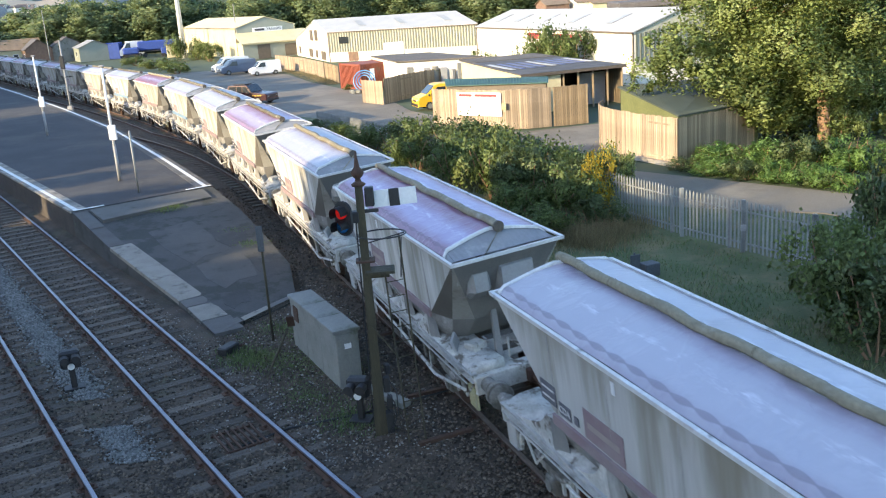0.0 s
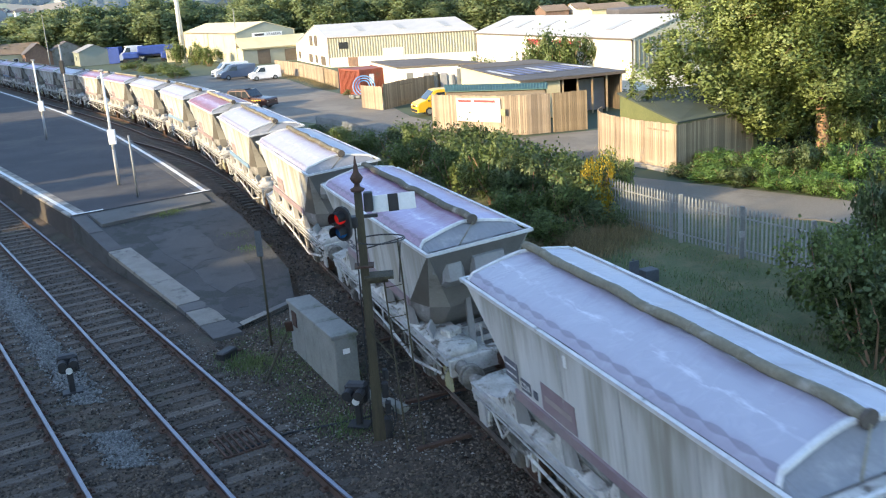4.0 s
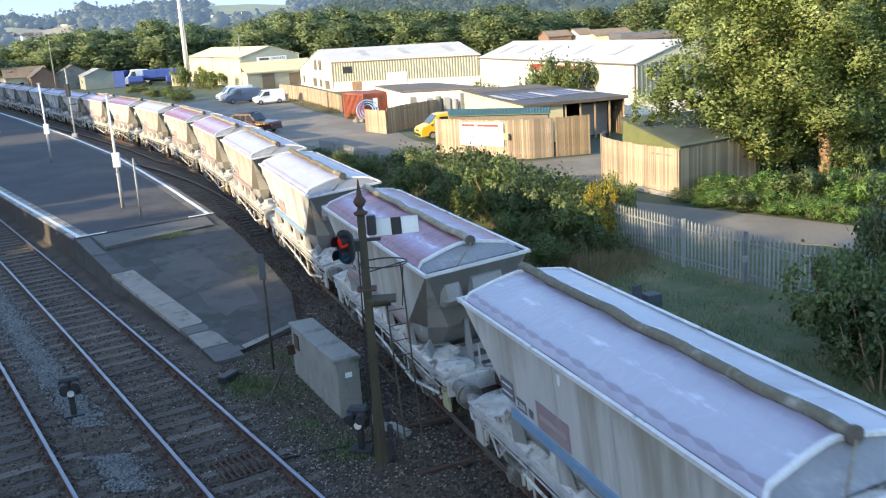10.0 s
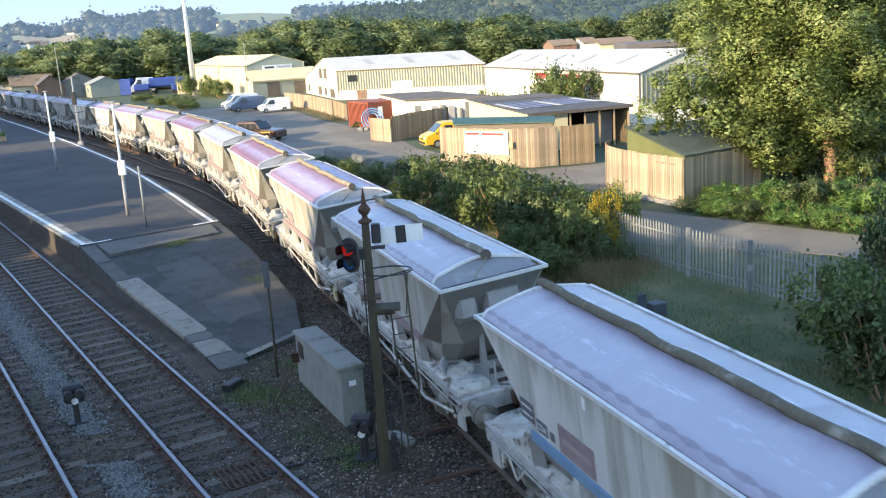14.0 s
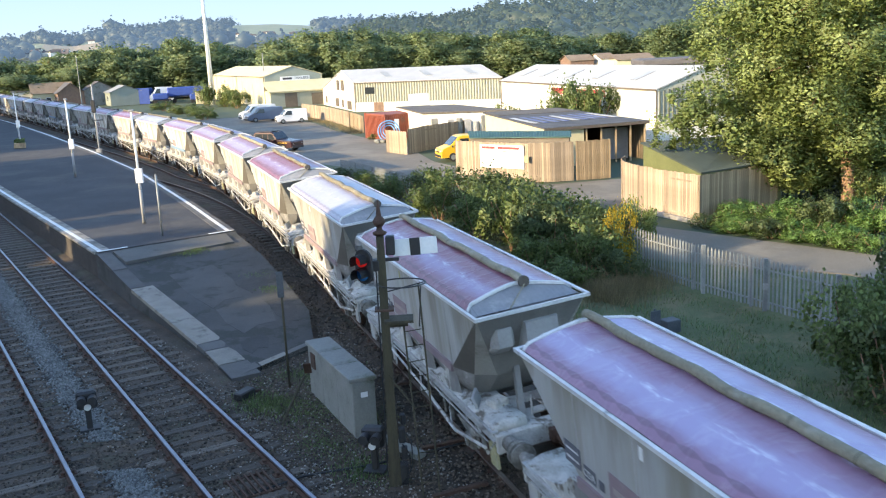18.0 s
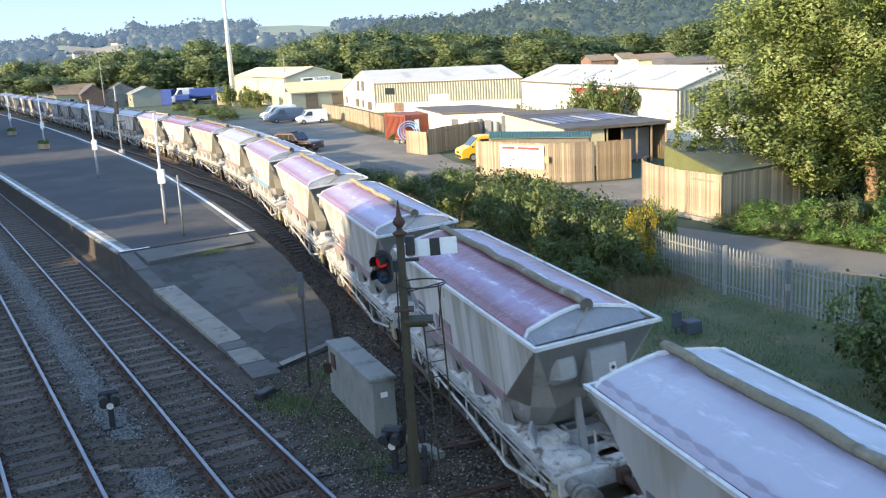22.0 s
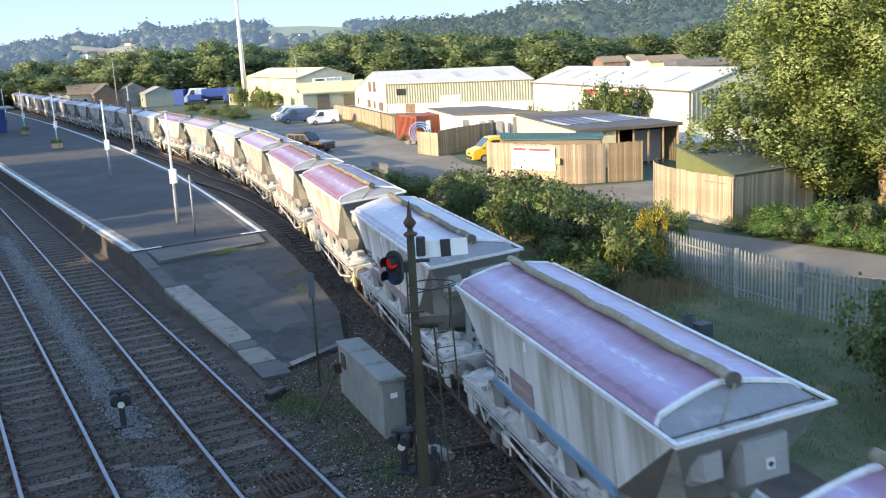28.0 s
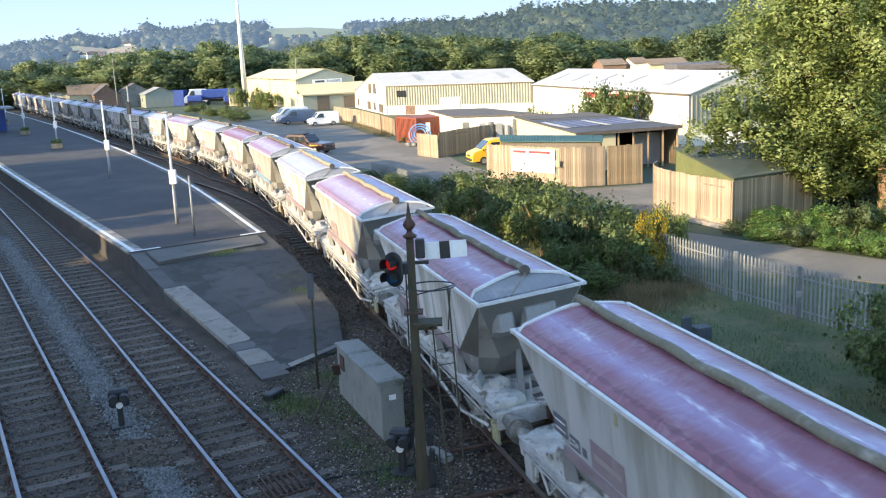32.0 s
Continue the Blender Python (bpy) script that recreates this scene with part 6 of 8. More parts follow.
gs = empty("garden_shed", Matrix(), "green metal shed with a dark ribbed roof behind a board fence", "shed")
quad_roof("roof", [(13.6, 42.1, 1.32), (18.9, 45.2, 1.32), (17.75, 48.6, 2.28), (12.15, 47.6, 2.28)], M["green_roof"], gs, "dark green ribbed roof", 0.05, 40)
poly_wall([(13.65, 42.25, YARD), (12.3, 47.5, YARD), (12.3, 47.5, 2.26), (13.65, 42.25, 1.32)], M["green_wall"], gs, "wall", "olive green sheet wall", (0.08, 0.02, 0))
poly_wall([(12.3, 47.5, YARD), (17.7, 48.5, YARD), (17.7, 48.5, 2.26), (12.3, 47.5, 2.26)], M["green_wall"], gs)
poly_wall([(18.7, 45.3, YARD), (17.7, 48.5, YARD), (17.7, 48.5, 2.26), (18.7, 45.3, 1.32)], M["green_wall"], gs, t=(0.08, 0, 0))
poly_wall([(13.65, 42.25, YARD), (18.7, 45.3, YARD), (18.7, 45.3, 1.3), (13.65, 42.25, 1.3)], M["green_wall"], gs)

strip_shed = empty("lean_to", Matrix(), "low lean-to with a green ribbed edge roof behind the fence", "shed")
quad_roof("roof", [(4.2, 62.3, 1.60), (10.5, 58.6, 1.68), (10.9, 60.8, 1.85), (4.3, 64.6, 1.85)], mat("bright_green_sheet", (0.055, 0.125, 0.10), (0.042, 0.10, 0.08), 0.6, scale=1, fine=14, bump=0.1), strip_shed, "green ribbed roof", 0.04, 36)
poly_wall([(4.3, 62.5, YARD), (10.4, 58.9, YARD), (10.4, 58.9, 1.62), (4.3, 62.5, 1.56)], M["trim"], strip_shed)
poly_wall([(4.4, 64.4, YARD), (10.8, 60.7, YARD), (10.8, 60.7, 1.8), (4.4, 64.4, 1.8)], M["trim"], strip_shed)

c_shed = empty("open_store", Matrix(), "low open-fronted store with a blue and grey sheet roof", "shed")
quad_roof("roof", [(9.6, 64.2, 1.74), (17.6, 66.3, 1.74), (13.4, 81.3, 1.92), (6.7, 80.5, 1.92)], M["solar"], c_shed, "blue and grey sheet roof", 0.1)
quad_roof("felt_strip", [(7.6, 76.2, 1.985), (14.6, 77.0, 1.985), (13.4, 81.2, 2.04), (6.75, 80.4, 2.04)], M["felt"], c_shed, "dark felt part of the roof", 0.03)
for k in range(9):
    u = (k + 0.5) / 9
    a, b = Vector((9.2, 67.5, 1.86)).lerp(Vector((16.4, 70.0, 1.86)), u), Vector((7.9, 74.6, 1.95)).lerp(Vector((14.9, 75.8, 1.95)), u)
    part("roof_panel", _turned(b - a, (a.x + b.x) / 2, (a.y + b.y) / 2, 1.93, 0.42, 0.03), M["roof_sheet"] if k in (0, 4, 8) else M["blue_panel"], c_shed)
poly_wall([(6.9, 80.3, YARD), (9.7, 64.5, YARD), (9.7, 64.5, 1.70), (6.9, 80.3, 1.88)], M["cream_wall"], c_shed, "wall", "cream side wall", (0.1, 0, 0))
poly_wall([(6.9, 80.3, YARD), (13.3, 81.0, YARD), (13.3, 81.0, 1.88), (6.9, 80.3, 1.88)], M["cream_wall"], c_shed)
poly_wall([(17.3, 66.6, YARD), (13.3, 81.0, YARD), (13.3, 81.0, 1.88), (17.3, 66.6, 1.72)], M["old_wood"], c_shed, t=(0.1, 0, 0))
poly_wall([(9.75, 64.5, YARD), (12.6, 65.2, YARD), (12.6, 65.2, 1.70), (9.75, 64.5, 1.70)], M["cream_wall"], c_shed)
for k in range(5):
    u = k / 4
    part("post", boxed(12.8 + 4.5 * u, 65.3 + 1.15 * u, 0.35, 0.12, 0.12, 2.7), M["old_wood"], c_shed)
poly_wall([(14.2, 67.2, YARD), (16.4, 67.8, YARD), (16.4, 67.8, 1.3), (14.2, 67.2, 1.3)], M["grey_paint"], c_shed, "door", "grey sliding door")
part("fascia", _turned(Vector((8.0, 2.1, 0)), 13.6, 65.2, 1.72, 0.06, 0.2), M["trim"], c_shed)

d_shed = empty("flat_roof_store", Matrix(), "white walled store with a dark felt flat roof", "shed")
quad_roof("roof", [(1.4, 86.2, 1.8), (9.5, 83.9, 1.8), (5.1, 96.7, 1.8), (-1.0, 97.8, 1.8)], M["felt"], d_shed, "dark felt roof", 0.12)
poly_wall([(-0.8, 97.6, YARD), (1.5, 86.4, YARD), (1.5, 86.4, 1.79), (-0.8, 97.6, 1.79)], M["white_wall"], d_shed, "wall", "white side wall", (0.1, 0, 0))
poly_wall([(1.55, 86.4, YARD), (9.35, 84.1, YARD), (9.35, 84.1, 1.79), (1.55, 86.4, 1.79)], M["white_wall"], d_shed)
poly_wall([(9.3, 84.2, YARD), (5.0, 96.5, YARD), (5.0, 96.5, 1.79), (9.3, 84.2, 1.79)], M["white_wall"], d_shed, t=(-0.1, 0, 0))
rngc = random.Random(9)
for k in range(7):
    o = part("storage_drum" if k % 2 else "storage_crate", tubed((2.6 + k * 0.75, 84.6 - k * 0.2, YARD), (2.6 + k * 0.75, 84.6 - k * 0.2, 0.6 + rngc.uniform(0, 0.9)), 0.3, seg=10) if k % 2 else boxed(2.6 + k * 0.75, 84.6 - k * 0.2, 0.2, 0.6, 0.6, 2.4 + rngc.uniform(-0.3, 0.4), bevel=0.03), M["grey_paint"] if k % 3 else M["concrete"])
    tagged(o, "grey stored drum behind the fence" if k % 2 else "tall grey stored crate behind the fence", "drum" if k % 2 else "crate", "stored goods in the yard")
oil_tank = part("white_tank", boxed(1.8, 118.0, 0.6, 2.6, 2.0, 3.2, bevel=0.1), M["white_wall"])
tagged(oil_tank, "pale box-shaped lean-to against the warehouse wall", "lean-to")


def container():
    root = empty("shipping_container", pose(-4.25, 95.3, YARD, 0, 0, -62), "rusty red corrugated shipping container", "container")
    # local x along the short end to the right, y along the length
    part("body", boxed(2.3, 1.9, 1.32, 4.5, 3.7, 2.45), M["red_steel"], root, "red steel body")
    for k in range(15):
        part("corrugation", boxed(4.58, 0.35 + k * 0.23, 1.3, 0.06, 0.1, 2.2), M["red_steel"], root)
    for k in range(15):
        part("corrugation", boxed(0.3 + k * 0.28, 0.02, 1.3, 0.12, 0.06, 2.2), M["red_steel"], root)
    for x in (0.08, 4.52):
        for y in (0.08, 3.72):
            part("corner_post", boxed(x, y, 1.3, 0.18, 0.18, 2.6), M["red_steel"], root)
    part("white_mark", boxed(4.63, 1.3, 1.6, 0.02, 0.5, 0.9), M["frame_white"], root, "white patch")


container()
hose = empty("hose_reel", pose(-1.75, 90.6, YARD), "blue plastic pipe coils leaning by the container", "pipe coil")
bm = bmesh.new()
for r, off in ((1.05, 0), (0.8, 0.15), (0.55, 0.3)):
    for k in range(20):
        a, b = 2 * math.pi * k / 20, 2 * math.pi * (k + 1) / 20
        tube(bm, (r * math.cos(a), off + 0.3 * math.sin(a), 1.0 + r * math.sin(a) * 0.95), (r * math.cos(b), off + 0.3 * math.sin(b), 1.0 + r * math.sin(b) * 0.95), 0.06, seg=6)
part("coil", bm, mat("pale_blue_pipe", (0.16, 0.36, 0.62), (0.12, 0.28, 0.5), 0.5, scale=3, fine=20, bump=0), hose)
rub = empty("rubble_heap", pose(-2.3, 89.4, YARD), "heap of pale rubble and bags beside the container", "rubble")
for k in range(9):
    part("stone", boxed(rngc.uniform(-0.8, 0.8), rngc.uniform(-0.4, 0.4), 0.12 + rngc.uniform(0, 0.15), 0.5, 0.4, 0.3, rot=Matrix.Rotation(rngc.uniform(0, 3), 4, "Z"), bevel=0.06), M["concrete"], rub)


# ---- vehicles ----
def vehicle(name, label, category, at, heading, L, W, H, outline, paint, wheels, wr, glass_side, screen, extras=()):
    """outline: side profile (x forward from the rear, z) as fractions of L and H."""
    root = empty(name, Matrix.Translation((at[0], at[1], YARD + 0.01)) @ Matrix.Rotation(math.atan2(heading[1], heading[0]), 4, "Z"), label, category)
    pts = [(x * L - L / 2, z * H) for x, z in outline]
    cx, cz = 0, H * 0.45
    bm = bmesh.new()

    def prof(y, k, inset):
        out = []
        for x, z in pts:
            yy = y * (1 - 0.12 * max(0, (z / H - 0.5)) / 0.5)
            out.append((cx + (x - cx) * k, yy, cz + (z - cz) * k - inset))
        return out

    loft(bm, [prof(-W / 2, 0.965, 0), prof(-W / 2 + 0.07, 1, 0), prof(W / 2 - 0.07, 1, 0), prof(W / 2, 0.965, 0)])
    bmesh.ops.recalc_face_normals(bm, faces=bm.faces)
    body = part("body", bm, paint, root, "", False)
    for s in (-1, 1):
        for poly in glass_side:
            bm = bmesh.new()
            q = [(x * L - L / 2, s * (W / 2 + 0.012) * (1 - 0.115 * max(0, (z - 0.5)) / 0.5), z * H) for x, z in poly]
            loft(bm, [q, [(a, b - s * 0.04, c) for a, b, c in q]])
            bmesh.ops.recalc_face_normals(bm, faces=bm.faces)
            part("side_window", bm, M["dark_glass"], root)
        for wx in wheels:
            x = wx * L - L / 2
            y = s * (W / 2 - 0.10)
            bm = bmesh.new()
            tube(bm, (x, y - 0.10, wr), (x, y + 0.115 * 1.0, wr), wr, seg=18)
            w = part("wheel", bm, M["tyre"], root)
            part("hub", tubed((x, y + s * 0.10, wr), (x, y + s * 0.135, wr), wr * 0.6, seg=14), M["galv"], w)
        part("headlamp", boxed(L / 2 - 0.05, s * (W / 2 - 0.28), H * 0.40, 0.1, 0.30, 0.16, bevel=0.02), M["frame_white"], root, "clear headlamp")
        part("tail_lamp", boxed(-L / 2 + 0.04, s * (W / 2 - 0.14), H * 0.5, 0.08, 0.12, 0.28), M["red_ink"], root)
        part("mirror", boxed((screen[0][0]) * L - L / 2 - 0.15, s * (W / 2 + 0.10), H * 0.60, 0.1, 0.2, 0.16, bevel=0.03), M["black"], root)
    (x0, z0), (x1, z1) = screen
    a, b = Vector((x0 * L - L / 2, 0, z0 * H)), Vector((x1 * L - L / 2, 0, z1 * H))
    nrm = Vector((a.z - b.z, 0, -(a.x - b.x))).normalized()
    nrm = nrm if nrm.z > 0 else -nrm
    wa, wb = W * 0.45, W * 0.42
    bm = bmesh.new()
    q = [a + Vector((0, -wa, 0)), a + Vector((0, wa, 0)), b + Vector((0, wb, 0)), b + Vector((0, -wb, 0))]
    loft(bm, [[p + nrm * 0.02 for p in q], [p - nrm * 0.03 for p in q]])
    bmesh.ops.recalc_face_normals(bm, faces=bm.faces)
    part("windscreen", bm, M["dark_glass"], root)
    part("bumper", boxed(L / 2 - 0.02, 0, H * 0.22, 0.16, W * 0.94, 0.2, bevel=0.04), M["black"], root)
    part("grille", boxed(L / 2 - 0.0, 0, H * 0.38, 0.05, W * 0.42, 0.12), M["black"], root)
    return root


VAN = [(0.0, 0.15), (0.0, 0.93), (0.03, 0.99), (0.60, 1.0), (0.68, 0.97), (0.82, 0.60), (0.97, 0.50), (1.0, 0.40), (1.0, 0.15)]
BOXVAN = [(0.0, 0.15), (0.0, 0.90), (0.03, 0.97), (0.62, 1.0), (0.70, 0.96), (0.84, 0.62), (0.98, 0.50), (1.0, 0.4), (1.0, 0.15)]
CAR = [(0.0, 0.2), (0.0, 0.55), (0.02, 0.60), (0.06, 0.97), (0.10, 1.0), (0.52, 1.0), (0.64, 0.62), (0.97, 0.55), (1.0, 0.48), (1.0, 0.2)]
vehicle("small_van", "white small delivery van parked by the fence", "van", (-15.2, 123.6), (-0.95, -0.30), 4.1, 1.7, 1.82, VAN, M["car_white"], (0.2, 0.80), 0.30, [[(0.50, 0.60), (0.50, 0.90), (0.63, 0.90), (0.76, 0.60)]], ((0.82, 0.61), (0.69, 0.95)))
vehicle("panel_van", "slate blue panel van parked in the yard", "van", (-19.6, 129.2), (-0.90, -0.43), 5.0, 1.9, 1.98, BOXVAN, M["car_blue"], (0.2, 0.80), 0.33, [[(0.53, 0.60), (0.53, 0.88), (0.66, 0.88), (0.78, 0.60)]], ((0.84, 0.63), (0.71, 0.94)))
vehicle("panel_van", "white panel van parked behind a blue van", "van", (-21.0, 132.6), (-0.90, -0.43), 5.0, 1.9, 2.2, BOXVAN, M["car_white"], (0.2, 0.80), 0.33, [[(0.53, 0.60), (0.53, 0.88), (0.66, 0.88), (0.78, 0.60)]], ((0.84, 0.63), (0.71, 0.94)))
car = vehicle("estate_car", "dark red off-road estate car with a roof rack", "car", (-12.2, 87.2), (0.86, -0.5), 4.7, 1.85, 1.78, CAR, M["car_red"], (0.19, 0.79), 0.37, [[(0.09, 0.62), (0.11, 0.92), (0.27, 0.92), (0.27, 0.62)], [(0.29, 0.62), (0.29, 0.92), (0.41, 0.92), (0.41, 0.62)], [(0.43, 0.62), (0.43, 0.92), (0.51, 0.92), (0.60, 0.62)]], ((0.635, 0.65), (0.53, 0.97)))
for k in range(4):
    part("orange_stripe", boxed(0.85 + k * 0.28, -0.935, 0.82, 0.2, 0.02, 0.09, rot=Matrix.Rotation(0.2, 4, "Y")), M["yellow"], car)
part("roof_rack", boxed(-0.95, 0, 1.84, 1.7, 1.4, 0.05), M["black"], car)
vehicle("tipper_van", "yellow van parked behind the timber fence", "van", (4.75, 72.6), (-0.98, -0.22), 4.9, 1.9, 1.95, BOXVAN, M["yellow"], (0.2, 0.80), 0.33, [[(0.53, 0.60), (0.53, 0.88), (0.66, 0.88), (0.78, 0.60)]], ((0.84, 0.63), (0.71, 0.94)))

# ---- further buildings ----
for x, z in ((2.6, 3.1),):
    on_wall(wh_left, "window", x, z, 1.5, 0.95, M["dark_glass"], "dark window", 0.10, -0.09)
on_wall(wh_left, "door", 4.0, 0.7, 1.6, 1.3, M["brick"], "brown door", 0.06, -0.10)
for y, z, w, h in ((6.4, 3.75, 1.5, 1.6), (9.3, 3.7, 1.5, 1.6), (2.9, 0.85, 2.2, 1.3), (6.8, 0.95, 1.0, 1.2), (10.3, 0.95, 1.9, 1.3), (17.6, 1.1, 0.9, 1.2)):
    q = [(-0.06 - 0.834 * yy, yy, zz) for yy, zz in ((y - w / 2, z - h / 2), (y + w / 2, z - h / 2), (y + w / 2, z + h / 2), (y - w / 2, z + h / 2))]
    poly_wall(q, M["trim"], wh_left, "window", "brown framed gable window", (-0.06, -0.04, 0))
for x, w in ((18.2, 4.2), (25.4, 6.4)):
    on_wall(wh_right, "letter_bar", x, 3.75, w, 0.6, M["red_ink"], "bar of red lettering", 0.03, -0.02)
for k in range(22):
    part("cladding_rib", boxed(38.33, 0.25 + k * 0.42, 3.0, 0.06, 0.14, 2.5 + (1.5 * (1 - abs(k * 0.42 - 4.6) / 4.7))), M["clad_rib"], wh_right)
part("plinth_wall", boxed(38.36, 4.7, 0.9, 0.14, 9.2, 1.8), M["white_wall"], wh_right, "white lower gable wall")
part("door", boxed(38.44, 6.2, 0.6, 0.06, 1.2, 1.3), M["galv"], wh_right)

porch = empty("porch_building", Matrix.Translation((-24.6, 165.6, YARD)) @ Matrix.Rotation(math.atan2(-46.3, 18.1) + math.pi / 2, 4, "Z"), "low cream porch building with dark openings", "building")
part("roof", boxed(6.0, -2.2, 3.5, 12.6, 5.0, 0.25, rot=Matrix.Rotation(radians(20), 4, "X")), M["cream_wall"], porch, "cream sloping roof")
part("wall", boxed(6.0, -4.0, 1.4, 12.0, 0.2, 2.8), M["green_clad"], porch)
part("wall", boxed(0.1, -2.0, 1.4, 0.2, 4.0, 2.8), M["cream_wall"], porch)
part("opening", boxed(3.6, -4.12, 1.2, 2.2, 0.08, 2.4), M["trim"], porch, "dark opening")
part("opening", boxed(8.6, -4.12, 1.2, 2.6, 0.08, 2.0), M["trim"], porch)
tr_sign = part("name_board", boxed(49.75, 5.6, 4.75, 0.08, 5.4, 0.85), M["frame_white"], trailer, "white name board")
part("letter_bar", boxed(49.8, 4.2, 4.8, 0.05, 1.7, 0.36), M["ink"], tr_sign)
cu = bpy.data.curves.new("sign_letters", "FONT")
cu.body, cu.size, cu.align_x, cu.align_y, cu.extrude = "TRAILERS", 0.62, "CENTER", "CENTER", 0.01
tx = new("sign_letters", cu)
me = bpy.data.meshes.new_from_object(tx.evaluated_get(bpy.context.evaluated_depsgraph_get()))
bpy.data.objects.remove(tx)
me.materials.clear()
me.materials.append(M["ink"])
lt = new("sign_letters", me)
lt.parent, lt.matrix_basis = tr_sign, pose(49.81, 6.75, 4.8, 90, 0, 90)
for k in range(5):
    part("seam", boxed(4 + k * 9, -0.02, 2.6, 0.12, 0.06, 5.0), M["cream_wall"], trailer)

mast = empty("tall_mast", pose(-37.9, 185.4, YARD), "very tall tapered white mast", "mast")
part("pole", tubed((0, 0, 0), (0, 0, 40), 0.55, 0.07, seg=16), M["frame_white"], mast, "", True)
for x, y, h in ((-67.0, 196.0, 11), (-26.0, 176.0, 9.5), (-9.0, 150.0, 6.0)):
    o = part("street_lamp", tubed((x, y, YARD), (x, y, YARD + h), 0.12, 0.08, seg=8), M["galv"])
    tagged(o, "slim grey street lamp column", "lamp column", "street lamp columns")


def house(name, label, x, y, turn_, L, W, eave, ridge, wall, roof, windows=3):
    root = empty(name, pose(x, y, YARD, 0, 0, turn_), label, "house")
    bm = bmesh.new()
    prof = [(-W / 2, 0), (W / 2, 0), (W / 2, eave), (0, ridge), (-W / 2, eave)]
    loft(bm, [[(-L / 2, a, b) for a, b in prof], [(L / 2, a, b) for a, b in prof]])
    bmesh.ops.recalc_face_normals(bm, faces=bm.faces)
    part("wall", bm, wall, root)
    for s in (-1, 1):
        quad_roof("roof", [(-L / 2 - 0.3, s * (W / 2 + 0.3), eave - 0.1), (L / 2 + 0.3, s * (W / 2 + 0.3), eave - 0.1), (L / 2 + 0.3, 0, ridge + 0.05), (-L / 2 - 0.3, 0, ridge + 0.05)], roof, root)
    for k in range(windows):
        wn = part("window", boxed(-L / 2 + L * (k + 0.5) / windows, -W / 2 - 0.01, eave * 0.55, 1.1, 0.08, 1.1), M["frame_white"], root)
        part("pane", boxed(-L / 2 + L * (k + 0.5) / windows, -W / 2 - 0.04, eave * 0.55, 0.9, 0.08, 0.9), M["dark_glass"], wn)
    return root


house("bungalow", "cream bungalow with a brown tiled roof", -79.4, 213.5, 25, 8.5, 7, 3.3, 5.4, M["cream_wall"], M["tile_roof"], 4)
house("bungalow_wing", "brick gabled wing with a dark slate roof", -74.6, 210.5, -62, 7, 5.5, 3.2, 5.2, M["brick"], M["slate"], 2)
house("bungalow", "grey rendered bungalow with a dark slate roof", -69.4, 214.5, -66, 8, 7.5, 3.2, 5.2, M["concrete"], M["slate"], 2)
house("office_cabin", "white flat-topped office cabin", -84.6, 213, 20, 6, 6, 3.9, 4.2, M["white_wall"], M["slate"], 2)
house("store_shed", "grey sheet store shed", -61.8, 207.5, -65, 8, 6.5, 2.9, 4.2, M["green_clad"], M["grey_paint"], 1)
house("low_workshop", "cream low workshop beyond the mast", -47, 236, 20, 12, 8, 5.5, 7, M["cream_wall"], M["cream_wall"], 3)
bluec = part("storage_container", boxed(-57.2, 206.5, YARD + 1.7, 3.6, 3, 3.4, bevel=0.05), M["blue_sheet"])
tagged(bluec, "blue storage container beside a shed", "container")
for k, (x, y, w, h, zc) in enumerate(((-46.8, 204.0, 8.6, 1.9, 2.4), (-52.0, 201.0, 3.2, 1.3, 1.6), (-44.5, 201.0, 2.5, 1.4, 1.2))):
    o = empty("sheeted_trailer", pose(x, y, YARD, 0, 0, 12), "blue sheeted lorry trailer in the yard", "trailer", "blue trailers in the yard")
    part("load", boxed(0, 0, zc, w, 2.4, h, bevel=0.2), M["blue_sheet"], o, "blue sheeted load")
    part("bed", boxed(0, 0, zc - h / 2 - 0.15, w, 2.3, 0.25), M["black"], o)
    for q in (-0.35, 0.35):
        part("wheel", tubed((w * q, -1.2, 0.45), (w * q, 1.2, 0.45), 0.45, seg=14), M["tyre"], o)
vehicle("cab_van", "white high-roofed van among blue trailers", "van", (-53.5, 207.0), (-0.9, -0.4), 5.2, 2.1, 3.5, BOXVAN, M["car_white"], (0.2, 0.80), 0.45, [[(0.53, 0.60), (0.53, 0.88), (0.66, 0.88), (0.78, 0.60)]], ((0.84, 0.63), (0.71, 0.94)))
yh = empty("kiosk", pose(-41.5, 194.5, YARD, 0, 0, 15), "small pale yellow kiosk", "kiosk")
part("wall", boxed(0, 0, 1.2, 3.2, 2.6, 2.4), M["cream_wall"], yh)
part("roof", boxed(0, 0, 2.5, 3.6, 3.0, 0.2), M["felt"], yh)
dark = empty("long_store", pose(58.0, 148.0, YARD, 0, 0, -6), "long low dark-roofed store behind the warehouses", "building")
part("wall", boxed(0, 0, 2.2, 40, 12, 4.4), M["concrete"], dark)
part("roof", boxed(0, 0, 4.9, 40.8, 12.8, 1.0, bevel=0.2), M["slate"], dark, "dark roof")
for k, (x, y, w, h, mt) in enumerate(((36.8, 197, 5, 5.9, "brick"), (42, 196, 3, 6.0, "white_wall"), (47.5, 195, 8, 5.6, "cream_wall"))):
    o = house("distant_house", "distant building seen over the warehouse roof", x, y, 8, w, 7, h - 1, h, M[mt], M["tile_roof"], 3)


# ---- plants ----
SHADING = {}


